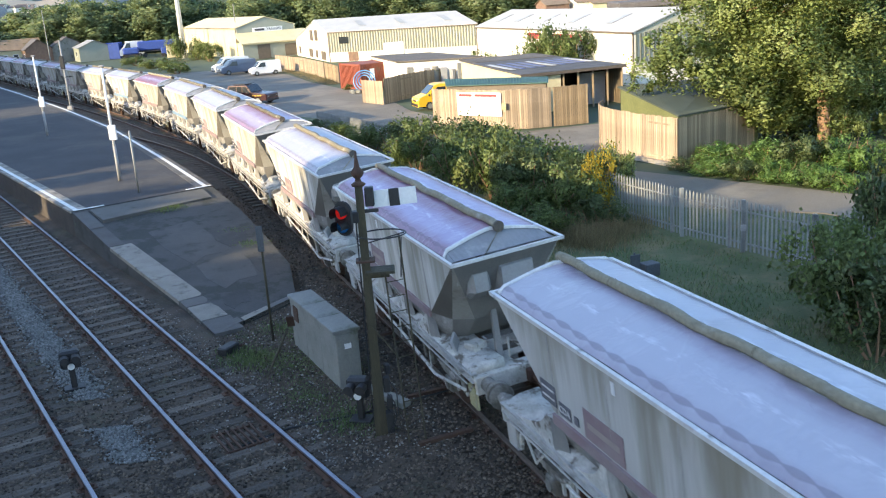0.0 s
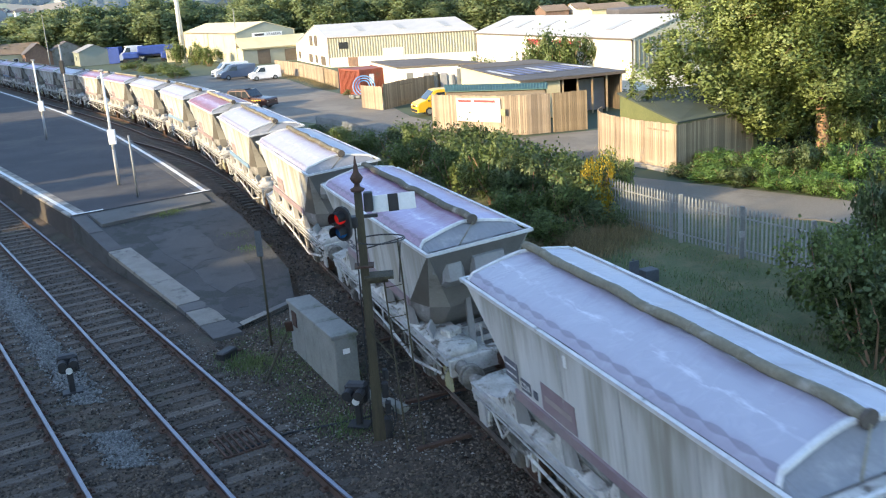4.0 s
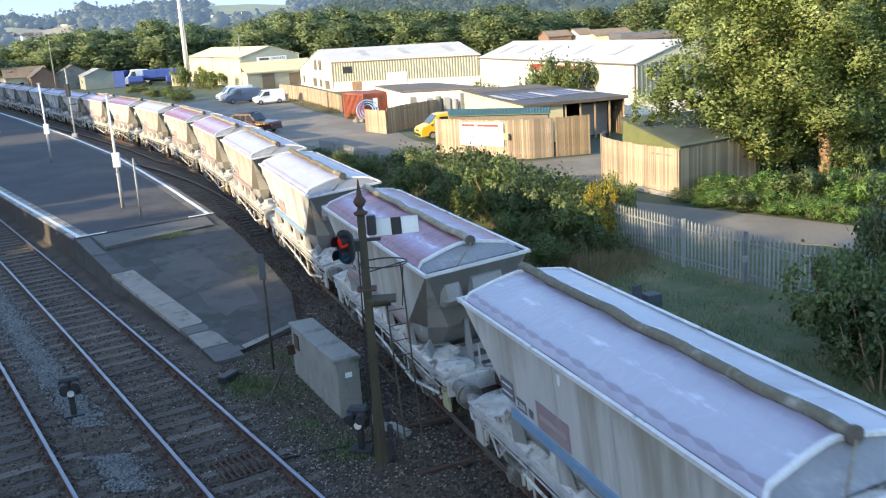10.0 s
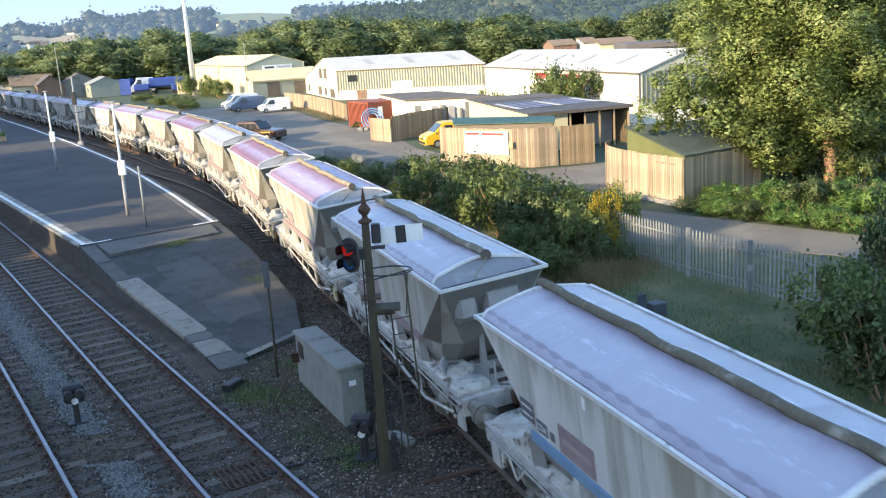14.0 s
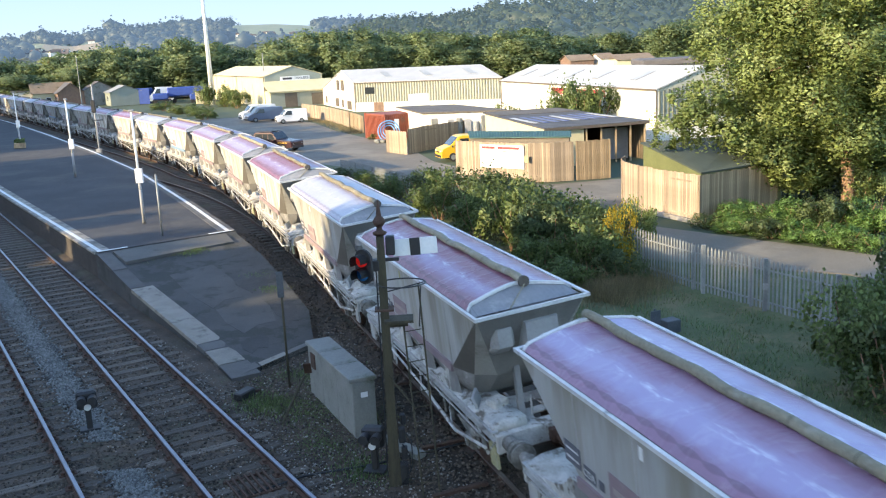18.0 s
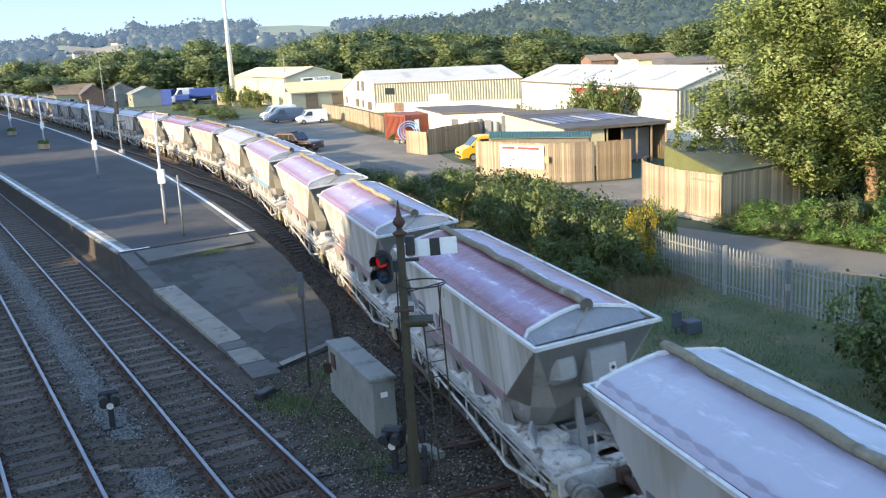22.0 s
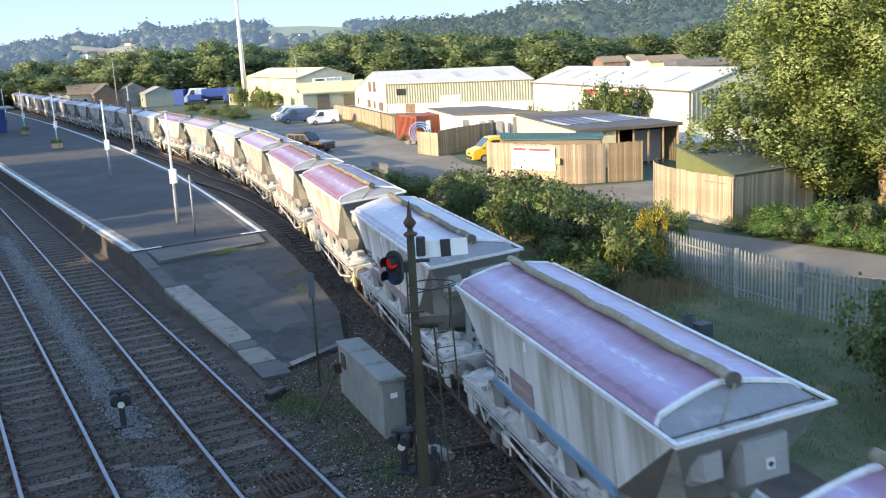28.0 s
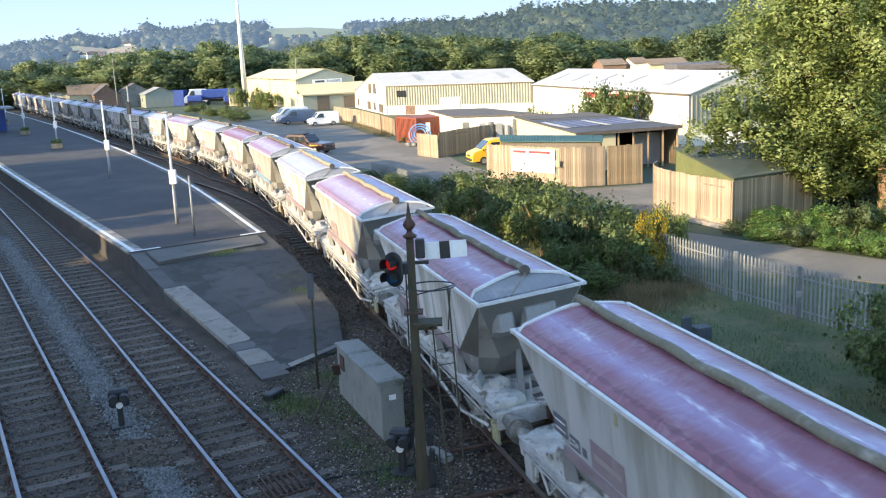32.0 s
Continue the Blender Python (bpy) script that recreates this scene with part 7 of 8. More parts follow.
def foliage(seed, blobs, count, size, squash=0.85, fringe=0.25, flat=0.35, per=26):
    """Leaves gathered in clumps over the given blobs (centre, radius); returns vertices and faces."""
    rng = np.random.default_rng(seed)
    w = np.array([b[1] ** 2 for b in blobs])
    w = w / w.sum()
    k = max(8, count // per)
    which = rng.choice(len(blobs), k, p=w)
    cen = np.array([blobs[i][0] for i in which], float)
    rad = np.array([blobs[i][1] for i in which], float)
    d = rng.normal(size=(k, 3))
    d /= np.linalg.norm(d, axis=1)[:, None]
    r = rad * (0.62 + 0.46 * rng.random(k) ** 0.6)
    d[:, 2] *= squash
    clump = cen + d * r[:, None]
    n = count
    idx = rng.integers(0, k, n)
    spread = (0.16 + fringe * rng.random(k))[idx] * np.minimum(rad[idx], 1.7)
    pos = clump[idx] + rng.normal(size=(n, 3)) * spread[:, None] * 0.55
    a = rng.normal(size=(n, 3))
    a[:, 2] *= flat
    a /= np.linalg.norm(a, axis=1)[:, None]
    b = np.cross(a, rng.normal(size=(n, 3)))
    b /= np.linalg.norm(b, axis=1)[:, None]
    s = size * (0.6 + 0.8 * rng.random(n))[:, None]
    turn_ = (clump - cen) / rad[:, None]
    turn_ = turn_[idx] * 1.0 + (pos - clump[idx]) / (spread[:, None] + 1e-6) * 0.5 + a * 0.25
    b *= np.where(np.sum(np.cross(b, a) * turn_, 1) < 0, -1.0, 1.0)[:, None]
    v = np.stack([pos - a * s, pos + b * s * 0.6, pos + a * s, pos - b * s * 0.6], 1).reshape(-1, 3)
    f = np.arange(4 * n).reshape(n, 4)
    SHADING[len(v)] = np.repeat(turn_ / np.linalg.norm(turn_, axis=1)[:, None], 4, 0)
    return v, f


def quick(name, v, f, material, parent=None, label=""):
    me = bpy.data.meshes.new(name)
    me.vertices.add(len(v))
    me.vertices.foreach_set("co", np.asarray(v, np.float32).ravel())
    f = np.asarray(f, np.int32)
    me.loops.add(f.size)
    me.loops.foreach_set("vertex_index", f.ravel())
    me.polygons.add(len(f))
    me.polygons.foreach_set("loop_start", np.arange(0, f.size, f.shape[1], dtype=np.int32))
    me.polygons.foreach_set("loop_total", np.full(len(f), f.shape[1], np.int32))
    me.update(calc_edges=True)
    if len(v) in SHADING:
        me.polygons.foreach_set("use_smooth", [True] * len(f))
        me.normals_split_custom_set_from_vertices(SHADING.pop(len(v)))
    me.materials.append(material)
    ob = new(name, me)
    ob.parent = parent
    return tagged(ob, label)


def limb(bm, a, b, r1, r2, seed, steps=5, wob=0.12):
    rng = random.Random(seed)
    a, b = Vector(a), Vector(b)
    last, lr = a, r1
    for k in range(1, steps + 1):
        u = k / steps
        p = a.lerp(b, u) + Vector((rng.uniform(-1, 1), rng.uniform(-1, 1), 0)) * wob * (b - a).length * 0.2 * (u < 1)
        r = r1 + (r2 - r1) * u
        tube(bm, last, p, lr, r, seg=9, caps=False)
        last, lr = p, r


def tree(name, label, x, y, z, height, radius, leaves, size, seed, leaf="leaf_tree", trunk_r=0.3, low=0.12, group=""):
    root = empty(name, pose(x, y, z), label, "tree", group)
    rng = random.Random(seed)
    bm = bmesh.new()
    limb(bm, (0, 0, -0.1), (0.1, 0.05, height * 0.88), trunk_r, trunk_r * 0.2, seed, 8, 0.0)
    blobs = []
    for k in range(11):
        a = k * 2.4 + rng.uniform(-0.4, 0.4)
        u = (k + 0.5) / 11
        z0 = height * (low + 0.1 + (0.78 - low) * u)
        rr = radius * (0.35 + 0.62 * math.sin(math.pi * min(0.92, 0.18 + 0.74 * u))) * rng.uniform(0.75, 1.05)
        end = Vector((rr * 0.72 * math.cos(a), rr * 0.72 * math.sin(a), z0 + height * 0.06))
        limb(bm, (0.1 * u, 0.05, max(0.5, z0 - height * 0.10)), end, trunk_r * 0.34 * (1.15 - u), 0.03, seed + k, 4, 0.2)
        blobs.append((end, rr * 0.48))
        blobs.append((end * 0.55 + Vector((0, 0, z0 * 0.45)), rr * 0.45))
    part("trunk", bm, M["bark"], root, "brown tapered trunk with limbs", True)
    blobs.append((Vector((0.2, 0, height * 0.86)), radius * 0.42))
    blobs += [(Vector((0.1, 0, height * q)), radius * w) for q, w in ((0.30, 0.62), (0.52, 0.70), (0.72, 0.56))]
    v, f = foliage(seed, blobs, leaves, size, fringe=0.9, per=18, flat=0.8)
    quick("crown", v, f, M[leaf], root, "uneven leafy crown")
    return root


# the large tree by the road, with drooping outer boughs
big = empty("large_tree", pose(20.9, 46.3, YARD), "large broad-leaved tree lit from one side beside the road", "tree")
for k, (tx, ty, tr_) in enumerate(((0.9, -1.9, 0.34), (2.6, 0.6, 0.28))):
    bm = bmesh.new()
    limb(bm, (tx, ty, -0.1), (tx * 0.7, ty * 0.7, 8.0), tr_, 0.14, 5 + k, 7, 0.05)
    part("trunk", bm, M["bark"], big, "sunlit reddish-brown trunk", True)
rngt = random.Random(4)
blobs = []
for k in range(30):
    a = k * 2.399
    u = (k + 0.5) / 30
    z0 = 3.3 + 9.8 * u
    rr = 6.0 * (0.62 + 0.42 * math.sin(math.pi * (0.12 + 0.78 * u))) * rngt.uniform(0.70, 1.0)
    end = Vector((rr * 0.80 * math.cos(a), rr * 0.80 * math.sin(a), z0 - 0.6))
    bm = bmesh.new()
    limb(bm, (0.2, -0.6, z0 + 0.4), end, 0.10 * (1.3 - u), 0.02, 40 + k, 4, 0.25)
    part("limb", bm, M["bark"], big, "", True)
    blobs.append((end, 1.55))
    blobs.append((end * 0.62 + Vector((0, 0, z0 * 0.38 + 0.3)), 1.5))
for q in ((-7.6, -1.0, 4.7), (-7.1, -1.2, 5.3), (-6.7, -1.4, 4.3), (-7.9, -0.6, 4.1), (-6.1, -1.2, 5.6), (-5.6, -1.6, 4.7), (-5.0, -1.8, 4.2), (-4.2, -2.2, 3.6), (-3.2, -2.4, 2.6), (-2.2, -2.6, 2.0), (-1.4, -2.8, 4.6), (2.9, -3.0, 5.0), (3.6, -2.6, 6.0), (-5.4, -1.2, 7.4), (-4.4, -1.4, 9.4), (-4.0, -1.0, 11.4)):
    blobs.append((Vector(q), 0.95))
for q in ((-5.2, -1.8, 3.9), (-4.2, -1.8, 3.0), (-3.5, -1.8, 3.2), (-2.9, -1.9, 2.4), (-2.4, -1.8, 3.3), (-1.7, -1.9, 2.2), (-0.9, -1.8, 3.2), (-0.6, -1.2, 1.9), (0.2, -1.4, 3.4), (-3.2, -0.6, 1.6), (-2.0, -0.6, 1.4)):
    blobs.append((Vector(q), 0.9))
v, f = foliage(11, blobs, 190000, 0.09, fringe=0.42, per=80)
quick("crown", v, f, M["leaf_tree"], big, "dense drooping leafy crown")

BUSHES = {}


def bush(kind, x, y, z, w, h, seed, label, group="lineside bushes"):
    """A thicket of stems and leaves."""
    key = (kind, seed % 3)
    if key not in BUSHES:
        root = empty("bush", Matrix(), label, "bush", group)
        rng = random.Random(seed)
        bm = bmesh.new()
        for k in range(6):
            a = k * 1.05
            limb(bm, (0.1 * math.cos(a), 0.1 * math.sin(a), -0.05), (0.6 * math.cos(a), 0.6 * math.sin(a), 0.72 + 0.1 * (k % 2)), 0.022, 0.008, seed + k, 3, 0.4)
        tagged(part("stem", bm, M["bark"], root), kind="stuff")
        bl = [(Vector((rng.uniform(-0.62, 0.62), rng.uniform(-0.62, 0.62), rng.uniform(0.22, 0.78))), rng.uniform(0.20, 0.36)) for _ in range(13)]
        v, f = foliage(seed, bl, 5200, 0.034, fringe=0.5)
        quick("leaves", v, f, M[kind], root)
        BUSHES[key] = root
        ob = root
    else:
        ob = copy_thing(BUSHES[key], Matrix())
    ob.matrix_basis = Matrix.Translation((x, y, z)) @ Matrix.Rotation(seed * 1.7, 4, "Z") @ Matrix.Diagonal((w, w, h, 1))
    return tagged(ob, label)


HEDGE = [(-4.4, 61, 1.4, 1.16), (-2.6, 57.6, 1.5, 1.40), (-0.9, 54, 1.6, 1.48), (0.6, 51.2, 1.7, 2.05), (2.2, 49, 1.7, 2.44), (1.4, 46.6, 1.6, 2.00), (3.4, 45.6, 1.9, 2.59), (4.6, 43.6, 1.8, 2.51), (3, 41.4, 1.7, 2.30), (5.4, 41, 1.9, 2.56), (4.4, 38.2, 1.8, 2.80), (6.2, 38.6, 1.8, 2.39), (5.6, 35.8, 1.7, 2.60), (7.3, 36.4, 1.7, 2.12), (6.6, 33.6, 1.5, 2.20), (8, 34.6, 1.3, 2.20), (4.6, 34, 1.4, 1.60), (5.4, 31.6, 1.3, 1.20), (7.2, 31.8, 1.1, 1.20)]
for k, (x, y, w, h) in enumerate(HEDGE):
    bush("leaf" if k % 3 else "leaf_dark", x, y, YARD, w, h, k, "dense green lineside bush" if k % 3 else "dark green lineside bush")
for k, (x, y, w, h) in enumerate(((7.75, 33.7, 0.8, 2.45), (8.4, 38.6, 0.9, 1.9), (8.2, 35.2, 0.9, 2.3), (5.6, 44.6, 1.0, 2.2), (9.9, 38.4, 0.8, 1.9), (7.0, 38.6, 1.1, 2.1))):
    bush("leaf_yellow" if k == 0 else "leaf_tree", x, y, YARD, w, h, 30 + k, "bush with bright yellow autumn leaves" if k == 0 else "sunlit green bush by the road")
for k, (x, y, w, h) in enumerate(((11.0, 20.8, 1.6, 2.5), (10.6, 18.6, 1.6, 2.3), (12.0, 22.9, 1.1, 2.2), (14.1, 24.3, 1.3, 3.6), (14.6, 21.6, 1.7, 4.0), (11.8, 19.9, 1.5, 2.7), (14.3, 22.4, 1.3, 4.3))):
    bush("leaf_dark" if k in (1, 3) else "leaf", x, y, YARD, w, h, 50 + k, "dense hedge bush beside the steel fence")
for k in range(26):
    u, row = (k % 13) / 12, k // 13
    bush("leaf_dark" if k % 5 == 0 else "leaf_bank", 13.7 + 4.6 * u + row * (1.3 + 1.6 * u) + 0.3 * math.sin(k * 2.1), 40.9 - 6.2 * u + row * (0.9 + 1.6 * u) + 0.3 * math.cos(k * 1.7), YARD, 1.05 + 0.35 * row, (0.55 + 0.25 * u + row * (0.35 + 0.25 * u)) * (1 + 0.3 * math.sin(k * 2.9)), 70 + k, "low green ivy and brambles on the road bank", "bank brambles")
for k, (x, y, w, h) in enumerate(((23.5, 51.0, 2.4, 4.6), (27.0, 49.5, 2.4, 4.8), (30.5, 48.0, 2.6, 5.2), (26.0, 53.0, 2.6, 6.0), (20.5, 52.5, 2.2, 4.2), (33.5, 47.0, 2.6, 5.4))):
    bush("leaf_dark", x, y, YARD, w, h, 110 + k, "tall dark thicket behind the large tree", "thicket behind the tree")
for k, (x, y, w, h) in enumerate(((19.0, 48.6, 1.7, 3.4), (21.6, 47.8, 1.7, 3.0), (23.8, 46.9, 1.8, 3.4), (25.8, 45.4, 1.8, 3.2), (22.6, 44.6, 1.4, 2.0))):
    bush("leaf_tree", x, y, YARD, w, h, 130 + k, "leafy undergrowth round the large tree's trunk", "thicket behind the tree")
for k, (x, y, w, h) in enumerate(((16.0, 86.0, 2.6, 5.2), (17.2, 84.0, 2.6, 4.8), (14.6, 89.0, 2.0, 4.6), (11.0, 99.0, 1.6, 2.6), (-3.2, 93.6, 0.8, 0.6), (-37.5, 178, 2.2, 4.6), (-33.6, 176, 2.2, 4.0), (-30, 168, 2.4, 3.4), (-33, 152, 3, 1.5), (-38, 160, 3, 1.5), (-30, 140, 2.4, 1.5), (-44, 172, 3, 1.6), (15.4, 85.2, 2.4, 4.7), (-25, 112, 2, 1.4), (-20, 100, 1.6, 1.2))):
    bush("leaf", x, y, YARD, w, h, 90 + k, "leafy bush in the yard", "yard bushes")


def grass(name, label, seed, count, where, size, material):
    rng = np.random.default_rng(seed)
    pos = where(rng, count)
    a = rng.normal(size=(count, 3)) * [0.35, 0.35, 0] + [0, 0, 1]
    b = rng.normal(size=(count, 3)) * [1, 1, 0]
    b /= np.linalg.norm(b, axis=1)[:, None]
    worn = np.sin(1.3 * pos[:, 0] + 0.7 * pos[:, 1] + 2 * np.sin(0.6 * pos[:, 1])) * np.sin(0.9 * pos[:, 1] - 0.5 * pos[:, 0]) + 0.5 * np.sin(3.1 * pos[:, 0] + 1.9 * pos[:, 1])
    s = size * ((0.4 + rng.random(count)) * (0.72 + 0.42 * worn).clip(0.22, 1.3))[:, None]
    v = np.stack([pos - b * 0.012, pos + b * 0.012, pos + a * s], 1).reshape(-1, 3)
    o = quick(name, v, np.arange(3 * count).reshape(count, 3), material)
    return tagged(o, label, "grass", kind="stuff")


def verge_spots(rng, n):
    y = 8 + 50 * rng.random(n) ** 1.3
    x0 = np.array([train_x(q) for q in y]) + 3.6
    x1 = np.interp(y, [8, 22, 25.2, 30, 34, 45, 58], [18, 13.4, 12.0, 9.7, 8.2, 3.4, -2.6])
    x = x0 + (x1 - x0) * rng.random(n)
    off = (x - x0 + 0.8).clip(0, 1.6) / 1.6
    return np.stack([x, y, YARD - 0.02 + 0.25 * (1 - off)], 1)


grass("verge_grass", "short green lineside grass", 1, 60000, verge_spots, 0.17, M["grass"])
grass("verge_straw", "dry straw-coloured grass among the verge", 7, 7000, verge_spots, 0.2, M["dry_grass"])


def foot_spots(rng, n):
    p = np.array([(-15.2, 135.0), (-10.6, 123.2), (-6.9, 110.2), (-4.8, 101.3)])
    k = rng.integers(0, 3, n)
    u = rng.random((n, 1))
    q = p[k] + (p[k + 1] - p[k]) * u + np.abs(rng.normal(size=(n, 1))) * np.array([[-0.8, -0.25]])
    return np.concatenate([q, np.full((n, 1), YARD)], 1)


grass("fence_grass", "rough grass along the foot of the yard fence", 16, 6000, foot_spots, 0.34, M["dry_grass"])


def dry_spots(rng, n):
    c = np.array([(7.2, 31.2), (6.6, 30.0), (8.2, 31.6), (5.6, 30.6)])[rng.integers(0, 4, n)]
    return np.concatenate([c + rng.normal(size=(n, 2)) * 0.55, np.full((n, 1), YARD)], 1)


grass("dry_grass", "tall dry straw-coloured grass by the fence", 2, 5000, dry_spots, 0.6, M["dry_grass"])


def weed_spots(rng, n):
    c = np.array([(-3.3, 21.6), (-2.9, 20.4), (-2.4, 19.4), (-1.8, 18.4), (-2.2, 21.2), (-1.0, 16.4), (-3.6, 20.0), (-2.0, 17.6)])[rng.integers(0, 8, n)]
    return np.concatenate([c + rng.normal(size=(n, 2)) * 0.42, np.full((n, 1), -0.18)], 1)


grass("lineside_weeds", "small green weeds in the ballast", 3, 9000, weed_spots, 0.11, M["grass"])


def crack_spots(rng, n):
    c = np.array([(-8.0, 33.6), (-8.3, 33.3), (-5.2, 30.4), (-4.6, 28.8), (-10.1, 32.5)])[rng.integers(0, 5, n)]
    p = c + rng.normal(size=(n, 2)) * [0.28, 0.16]
    return np.concatenate([p, (0.76 + 0.085 * (p[:, 1:] - 33.5)).clip(0.2, 0.9)], 1)


grass("ramp_weeds", "weeds growing in cracks of the ramp", 4, 1100, crack_spots, 0.07, M["grass"])


def stones(name, label, seed, n, where, size, material):
    rng = np.random.default_rng(seed)
    pos = where(rng, n)
    base = np.array([(1, 0, 0), (-1, 0, 0), (0, 1, 0), (0, -1, 0), (0, 0, 1), (0, 0, -1)], float)
    tri = np.array([(0, 2, 4), (2, 1, 4), (1, 3, 4), (3, 0, 4), (2, 0, 5), (1, 2, 5), (3, 1, 5), (0, 3, 5)])
    jit = base[None] * (0.6 + 0.7 * rng.random((n, 6, 1))) + rng.normal(size=(n, 6, 3)) * 0.18
    ang = rng.random(n) * 6.28
    c, s = np.cos(ang)[:, None], np.sin(ang)[:, None]
    x, y = jit[:, :, 0] * c - jit[:, :, 1] * s, jit[:, :, 0] * s + jit[:, :, 1] * c
    jit = np.stack([x, y, jit[:, :, 2] * 0.75], 2) * (size * (0.5 + rng.random(n)))[:, None, None]
    v = (pos[:, None] + jit).reshape(-1, 3)
    f = (tri[None] + 6 * np.arange(n)[:, None, None]).reshape(-1, 3)
    o = quick(name, v, f, material)
    return tagged(o, label, "ballast", kind="stuff")


def ballast_spots(rng, n):
    y = 11.5 + 30 * rng.random(n) ** 1.6
    x0 = np.array([down_x(q) for q in y]) - 2.5
    x1 = np.array([train_x(q) for q in y]) + 1.6
    x = x0 + (x1 - x0) * rng.random(n)
    return np.stack([x, y, np.full(n, -0.165)], 1)


def pale_spots(rng, n):
    y = np.where(rng.random(n) < 0.92, 18.5 + 26 * rng.random(n), 15.4 + 1.6 * rng.random(n))
    x = (np.array([up_x(q) + down_x(q) for q in y])) / 2 + rng.normal(size=n) * 0.21
    return np.stack([x, y, np.full(n, -0.15)], 1)


stones("ballast_stones", "dark weathered ballast stones", 5, 62000, ballast_spots, 0.034, M["stone"])
stones("fresh_ballast", "pale fresh ballast heaped between the tracks", 6, 19000, pale_spots, 0.034, M["pale_stone"])

def chip_spots(rng, n):
    y = 14.5 + 11 * rng.random(n)
    x0 = np.array([up_x(q) for q in y]) + 1.2
    x1 = np.array([train_x(q) for q in y]) - 1.3
    keep = rng.random(n) ** 1.4
    x = x0 + (x1 - x0) * np.where(rng.random(n) < 0.75, keep, rng.random(n) * 1.3 - 0.9)
    return np.stack([x, y, np.full(n, -0.15)], 1)


stones("stone_chips", "small pale stone chips over the dark ballast", 15, 4000, chip_spots, 0.022, M["chip"])

# ---- the wood and the hills ----
WOOD = {}


def wood_tree(x, y, h, r, seed):
    key = seed % 4
    if key not in WOOD:
        WOOD[key] = tree("wood_tree", "broad-leaved tree of the wood beyond the yard", 0, 0, 0, 12, 5.2, 12500, 0.30, 200 + key, "leaf_far", 0.25, 0.02, "wood beyond the yard")
        ob = WOOD[key]
    else:
        ob = copy_thing(WOOD[key], Matrix())
    ob.matrix_basis = Matrix.Translation((x, y, YARD - 0.3)) @ Matrix.Rotation(seed * 2.1, 4, "Z") @ Matrix.Diagonal((r / 5.2, r / 5.2, h / 12, 1))


rngw = random.Random(21)
n = 0
TREETOPS = [(-32, 0.5), (-24.8, 0.1), (-24, 0.55), (-22.2, 0.48), (-21, 0.0), (-20.2, 0.2), (-19.2, 0.85), (-17.9, 1.0), (-16.3, 0.85), (-15.2, 0.68), (-13.2, 1.22), (-11.9, 1.18), (-10.3, 0.92), (-9.6, 0.35), (-8.5, 0.38), (-7.2, 0.95), (-6, 1.15), (-4.7, 1.27), (-3.3, 1.3), (-1.4, 1.12), (-0.4, 0.78), (1.7, 1.05), (3.1, 0.7), (5.2, 0.5), (7.9, 0.84), (9.3, 0.65), (10.1, 0.2), (10.5, -1.3), (11.5, -1.5), (30, -1.0)]
for row, (rad, lift) in enumerate(((236, -2.2), (250, 0.0), (266, 0.2))):
    az = -29.0 + row * 0.7
    while az < 24:
        a = radians(az)
        top = np.interp(az, [q for q, _ in TREETOPS], [q for _, q in TREETOPS])
        r = rad + rngw.uniform(-5, 5)
        h = 8.9 + r * math.tan(radians(top)) + lift + rngw.uniform(-0.9, 0.5)
        wood_tree(r * math.sin(a), r * math.cos(a), max(4, h), rngw.uniform(6.0, 8.5), n)
        n += 1
        az += rngw.uniform(1.5, 2.1)
az = 10.8
while az < 27:
    a, r = radians(az), rngw.uniform(300, 335)
    top = np.interp(az, [10.8, 13.1, 14.4, 15.6, 17.7, 30], [0.2, 0.33, -0.1, 0.8, 0.9, 0.9])
    wood_tree(r * math.sin(a), r * math.cos(a), 8.9 + r * math.tan(radians(top)) + rngw.uniform(-1.0, 0.4), rngw.uniform(7.0, 9.0), n)
    n += 1
    az += 1.05


def lumps(bl, seed):
    """Solid, dented crowns that stand behind the leaves of far woods."""
    bm = bmesh.new()
    bmesh.ops.create_icosphere(bm, subdivisions=1, radius=1.0)
    ico = np.array([v.co[:] for v in bm.verts])
    tri = np.array([[v.index for v in f.verts] for f in bm.faces])
    bm.free()
    rng = np.random.default_rng(seed)
    c, r = np.array([b[0] for b in bl]), np.array([b[1] for b in bl])
    k = np.stack([np.full(len(bl), 0.0) + rng.normal(size=len(bl)) * 2 for _ in range(6)], 1)
    dent = 1 + 0.16 * np.sin(ico[None, :, 0] * 4 + k[:, :1]) * np.sin(ico[None, :, 1] * 4 + k[:, 1:2]) + 0.10 * np.sin(ico[None, :, 2] * 7 + k[:, 2:3]) + 0.07 * np.sin(ico[None, :, 0] * 11 + k[:, 3:4]) * np.sin(ico[None, :, 2] * 9 + k[:, 4:5])
    v = c[:, None] + ico[None] * dent[:, :, None] * (r * 0.72)[:, None, None] * np.array([1, 1, 0.8])
    return v.reshape(-1, 3), (tri[None] + len(ico) * np.arange(len(bl))[:, None, None]).reshape(-1, 3)


def wood_blobs(count, az0, az1, r0, r1, seed, s0, s1, keep):
    """Round tops of far woods on the hillsides."""
    rng = np.random.default_rng(seed)
    out = []
    for _ in range(count):
        d, r = rng.uniform(az0, az1), math.sqrt(rng.uniform(r0 * r0, r1 * r1))
        if keep(d, r):
            x, y, q = r * math.sin(radians(d)), r * math.cos(radians(d)), rng.uniform(s0, s1)
            out.append(((x, y, YARD + far_rise(x, y) + q * 0.55), q))
    return out


def ridge_woods(d, r):
    if -21.4 < d < -17.2 and r < 1330:
        return False
    if -10.1 < d < -5.0 and r > 1020:
        return False
    x, y = r * math.sin(radians(d)), r * math.cos(radians(d))
    return noise.noise((x * 0.006 + 3, y * 0.004, 6)) < 0.22


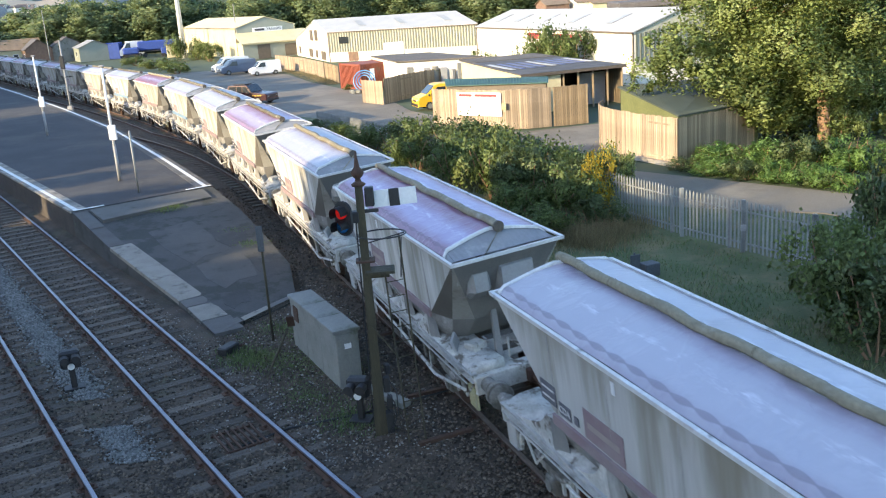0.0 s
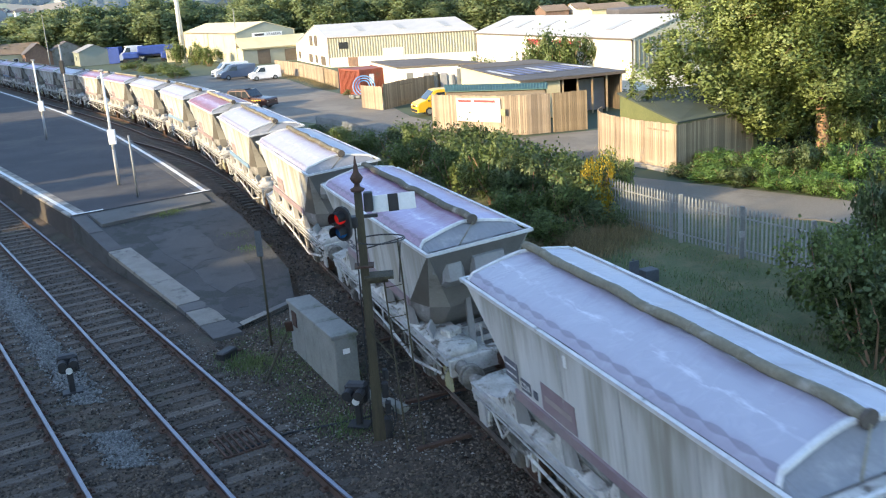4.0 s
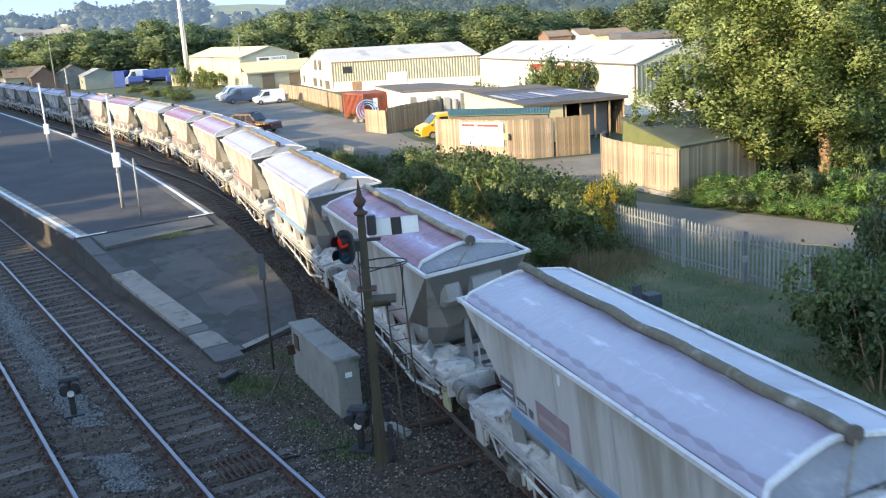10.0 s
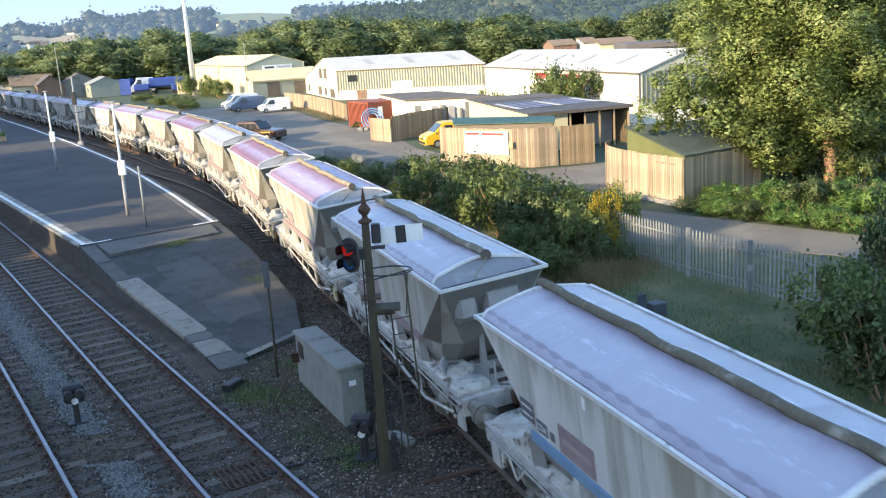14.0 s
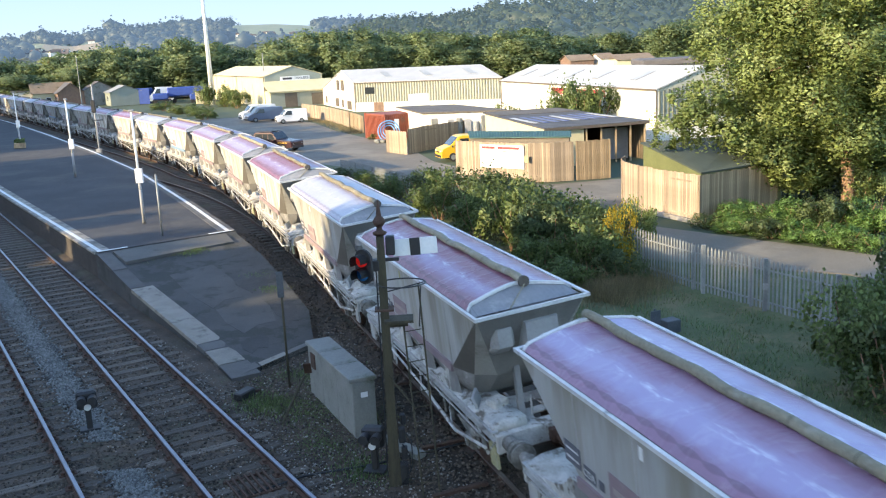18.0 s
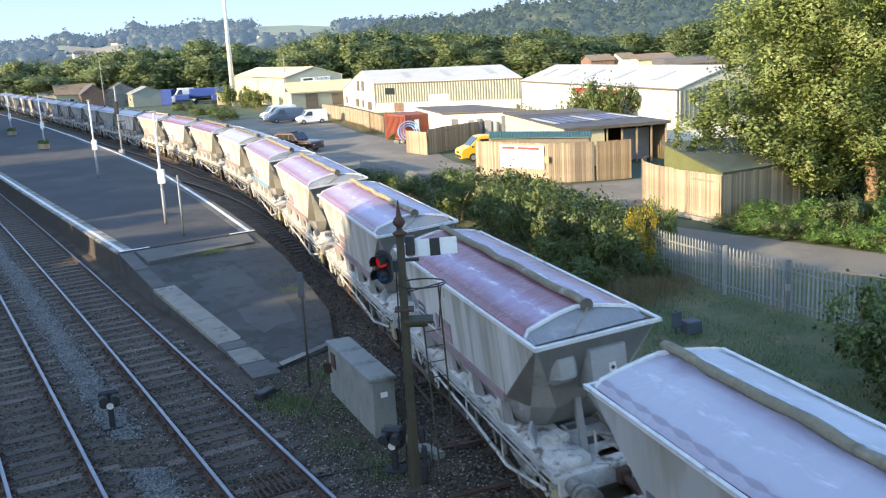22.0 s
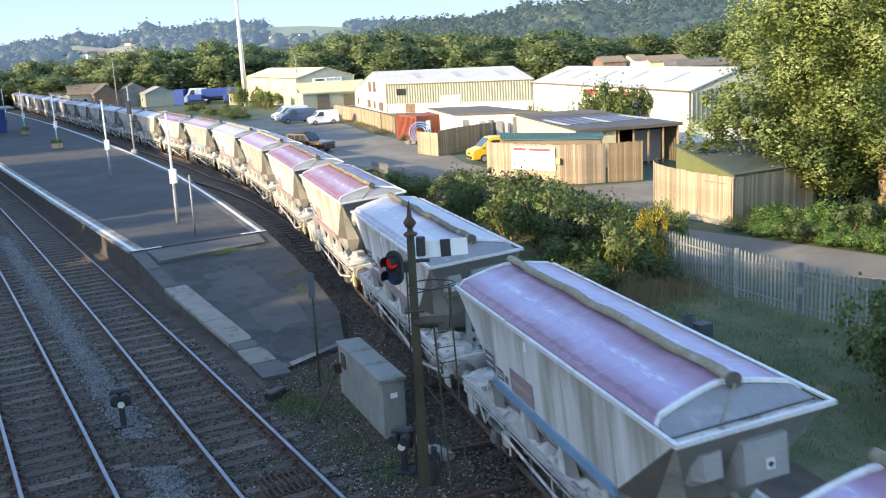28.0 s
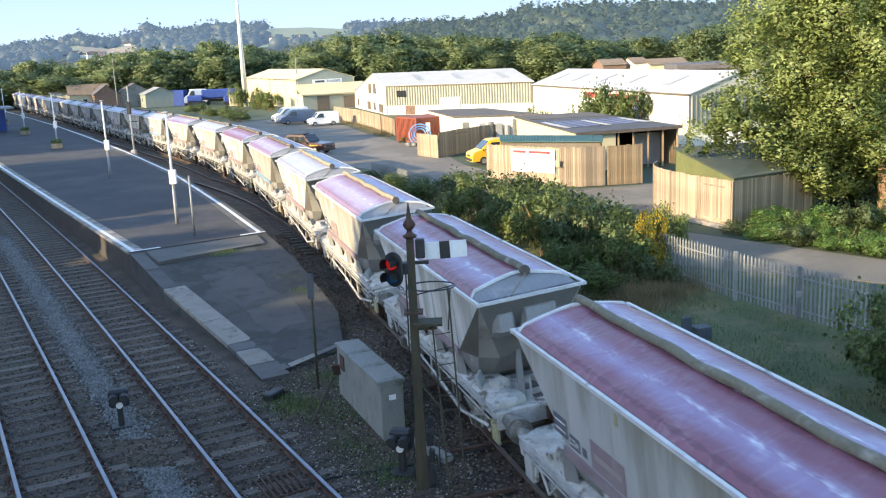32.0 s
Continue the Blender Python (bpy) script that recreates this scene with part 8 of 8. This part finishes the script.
# the far ridge with its fields, as a backdrop, and the woods on it
rr_, na = [880, 950, 1020, 1100, 1180, 1260, 1350, 1500, 1700, 1900, 2200, 2800], 160
rv, rf = [], []
for r in rr_:
    for k in range(na + 1):
        a = radians(-34 + 34 * k / na)
        x, y = r * math.sin(a), r * math.cos(a)
        rv.append((x, y, YARD + far_rise(x, y) + (0.8 if 950 < r < 2800 else -6)))
for i in range(len(rr_) - 1):
    rf += [(i * (na + 1) + k, i * (na + 1) + k + 1, (i + 1) * (na + 1) + k + 1, (i + 1) * (na + 1) + k) for k in range(na)]
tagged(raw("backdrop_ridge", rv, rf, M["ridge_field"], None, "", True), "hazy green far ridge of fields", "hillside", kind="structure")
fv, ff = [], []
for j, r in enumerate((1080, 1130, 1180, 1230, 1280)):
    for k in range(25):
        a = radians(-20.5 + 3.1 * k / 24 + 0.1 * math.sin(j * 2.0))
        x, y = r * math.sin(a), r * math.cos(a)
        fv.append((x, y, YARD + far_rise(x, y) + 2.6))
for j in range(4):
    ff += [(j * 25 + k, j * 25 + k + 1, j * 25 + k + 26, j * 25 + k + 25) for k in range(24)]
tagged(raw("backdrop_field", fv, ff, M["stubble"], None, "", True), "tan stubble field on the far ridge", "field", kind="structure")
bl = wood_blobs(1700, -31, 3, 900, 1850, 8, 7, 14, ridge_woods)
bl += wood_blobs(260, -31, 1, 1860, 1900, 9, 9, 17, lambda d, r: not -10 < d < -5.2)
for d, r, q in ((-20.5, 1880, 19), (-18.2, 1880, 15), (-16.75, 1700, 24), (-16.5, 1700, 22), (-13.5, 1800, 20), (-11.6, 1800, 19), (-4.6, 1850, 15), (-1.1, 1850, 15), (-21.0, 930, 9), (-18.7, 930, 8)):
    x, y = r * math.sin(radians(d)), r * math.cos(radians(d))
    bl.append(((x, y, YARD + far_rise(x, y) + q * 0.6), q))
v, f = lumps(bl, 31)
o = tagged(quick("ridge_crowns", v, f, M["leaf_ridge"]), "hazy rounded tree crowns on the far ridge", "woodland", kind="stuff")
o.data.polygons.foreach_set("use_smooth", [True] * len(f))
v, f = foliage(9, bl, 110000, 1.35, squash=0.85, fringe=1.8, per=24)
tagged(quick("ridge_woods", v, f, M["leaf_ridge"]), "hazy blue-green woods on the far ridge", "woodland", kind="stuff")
bl = wood_blobs(1500, -4.5, 30, 400, 815, 10, 7, 12, lambda d, r: True)
bl += wood_blobs(150, -4, 30, 800, 825, 12, 8, 15, lambda d, r: True)
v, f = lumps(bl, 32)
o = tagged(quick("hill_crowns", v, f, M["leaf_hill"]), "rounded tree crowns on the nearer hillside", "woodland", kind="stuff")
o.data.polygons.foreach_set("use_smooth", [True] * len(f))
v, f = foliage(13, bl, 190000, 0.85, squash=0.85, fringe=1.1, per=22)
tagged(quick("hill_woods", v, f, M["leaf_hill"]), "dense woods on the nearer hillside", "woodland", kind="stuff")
rngh = random.Random(12)
proto = None
HILLSIDE = [(rngh.uniform(-21.3, -18.6), rngh.uniform(985, 1050)) for _ in range(22)] + [(rngh.uniform(-10.0, -4.9), rngh.uniform(1060, 1130)) for _ in range(14)] + [(-17.95, 1330), (-14.9, 1000), (-12.6, 1870), (-24.0, 980), (14.4, 830), (15.2, 830), (16.1, 830)]
for az, r in HILLSIDE:
    x, y = r * math.sin(radians(az)), r * math.cos(radians(az))
    if proto is None:
        proto = house("hillside_house", "small white house on the distant hillside", 0, 0, 0, 16, 10, 6, 10, M["white_wall"], M["slate"], 1)
        tagged(proto, group="hillside houses")
        o = proto
    else:
        o = copy_thing(proto, Matrix())
    o.matrix_basis = Matrix.Translation((x, y, YARD + far_rise(x, y) + 1.0)) @ Matrix.Rotation(rngh.uniform(-0.6, 0.6), 4, "Z") @ Matrix.Diagonal((k := rngh.uniform(0.34, 0.66), k, k, 1))

# unseen trees added across the railway to shade the tracks, platform and far wagons
SHADE = [(-33, 5, 22, 8), (-36, -6, 22, 8.5), (-33, -16, 21, 8), (-36, -27, 21, 8.5), (-47, -1, 24, 9), (-48, -14, 24, 9), (-47, 8, 19, 8), (-40, 1, 23, 8.5), (-41, -12, 23, 8.5), (-40, 14.6, 16.9, 4.2), (-45, 14.6, 18.0, 4.2)]
SHADE = [(x, y - 0.325 * (2 - x), h * 1.05, r) for x, y, h, r in SHADE]
SHADE += [(-41 - 1.5 * (k % 2), 2.5 + 2.9 * k, min(12.9, 12.9 - 0.115 * (9 + 2.9 * k - 26)) + 0.4 * math.sin(k * 2.3) - (2.8 if k in (6, 7) else 1.2 if k == 8 else 0.0), 3.3) for k in range(21)]
SHADE += [(-44, 4.0 + 2.2 * k, 14.0 + 0.4 * math.sin(k * 1.7), 3.6) for k in range(-3, 5)]
SHADE += [(train_x(y) - 31 - (y - 88) * 0.02, y - 17.9, 17.0, 6.2) for y in (90, 95, 100, 106, 112, 119, 126, 134, 143, 153, 164, 176, 188, 201, 215, 230, 246, 263, 280)]
SHADE += [(train_x(y) - 35, y - 20.2, 18.5, 6.6) for y in (93, 98, 104, 110, 117, 124)]
shade_proto = {}
for k, (x, y, h, r) in enumerate(SHADE):
    key = k % 3
    if key not in shade_proto:
        shade_proto[key] = tree("lineside_tree", "unseen tree added across the tracks to cast shade", 0, 0, 0, 20, 8, 4800, 0.98, 300 + k, "leaf_far", 0.35, 0.0, "trees across the tracks")
        o = shade_proto[key]
    else:
        o = copy_thing(shade_proto[key], Matrix())
    o.matrix_basis = Matrix.Translation((x, y, -0.2)) @ Matrix.Rotation(k * 1.3, 4, "Z") @ Matrix.Diagonal((r / 8, r / 8, h / 20, 1))


motions()
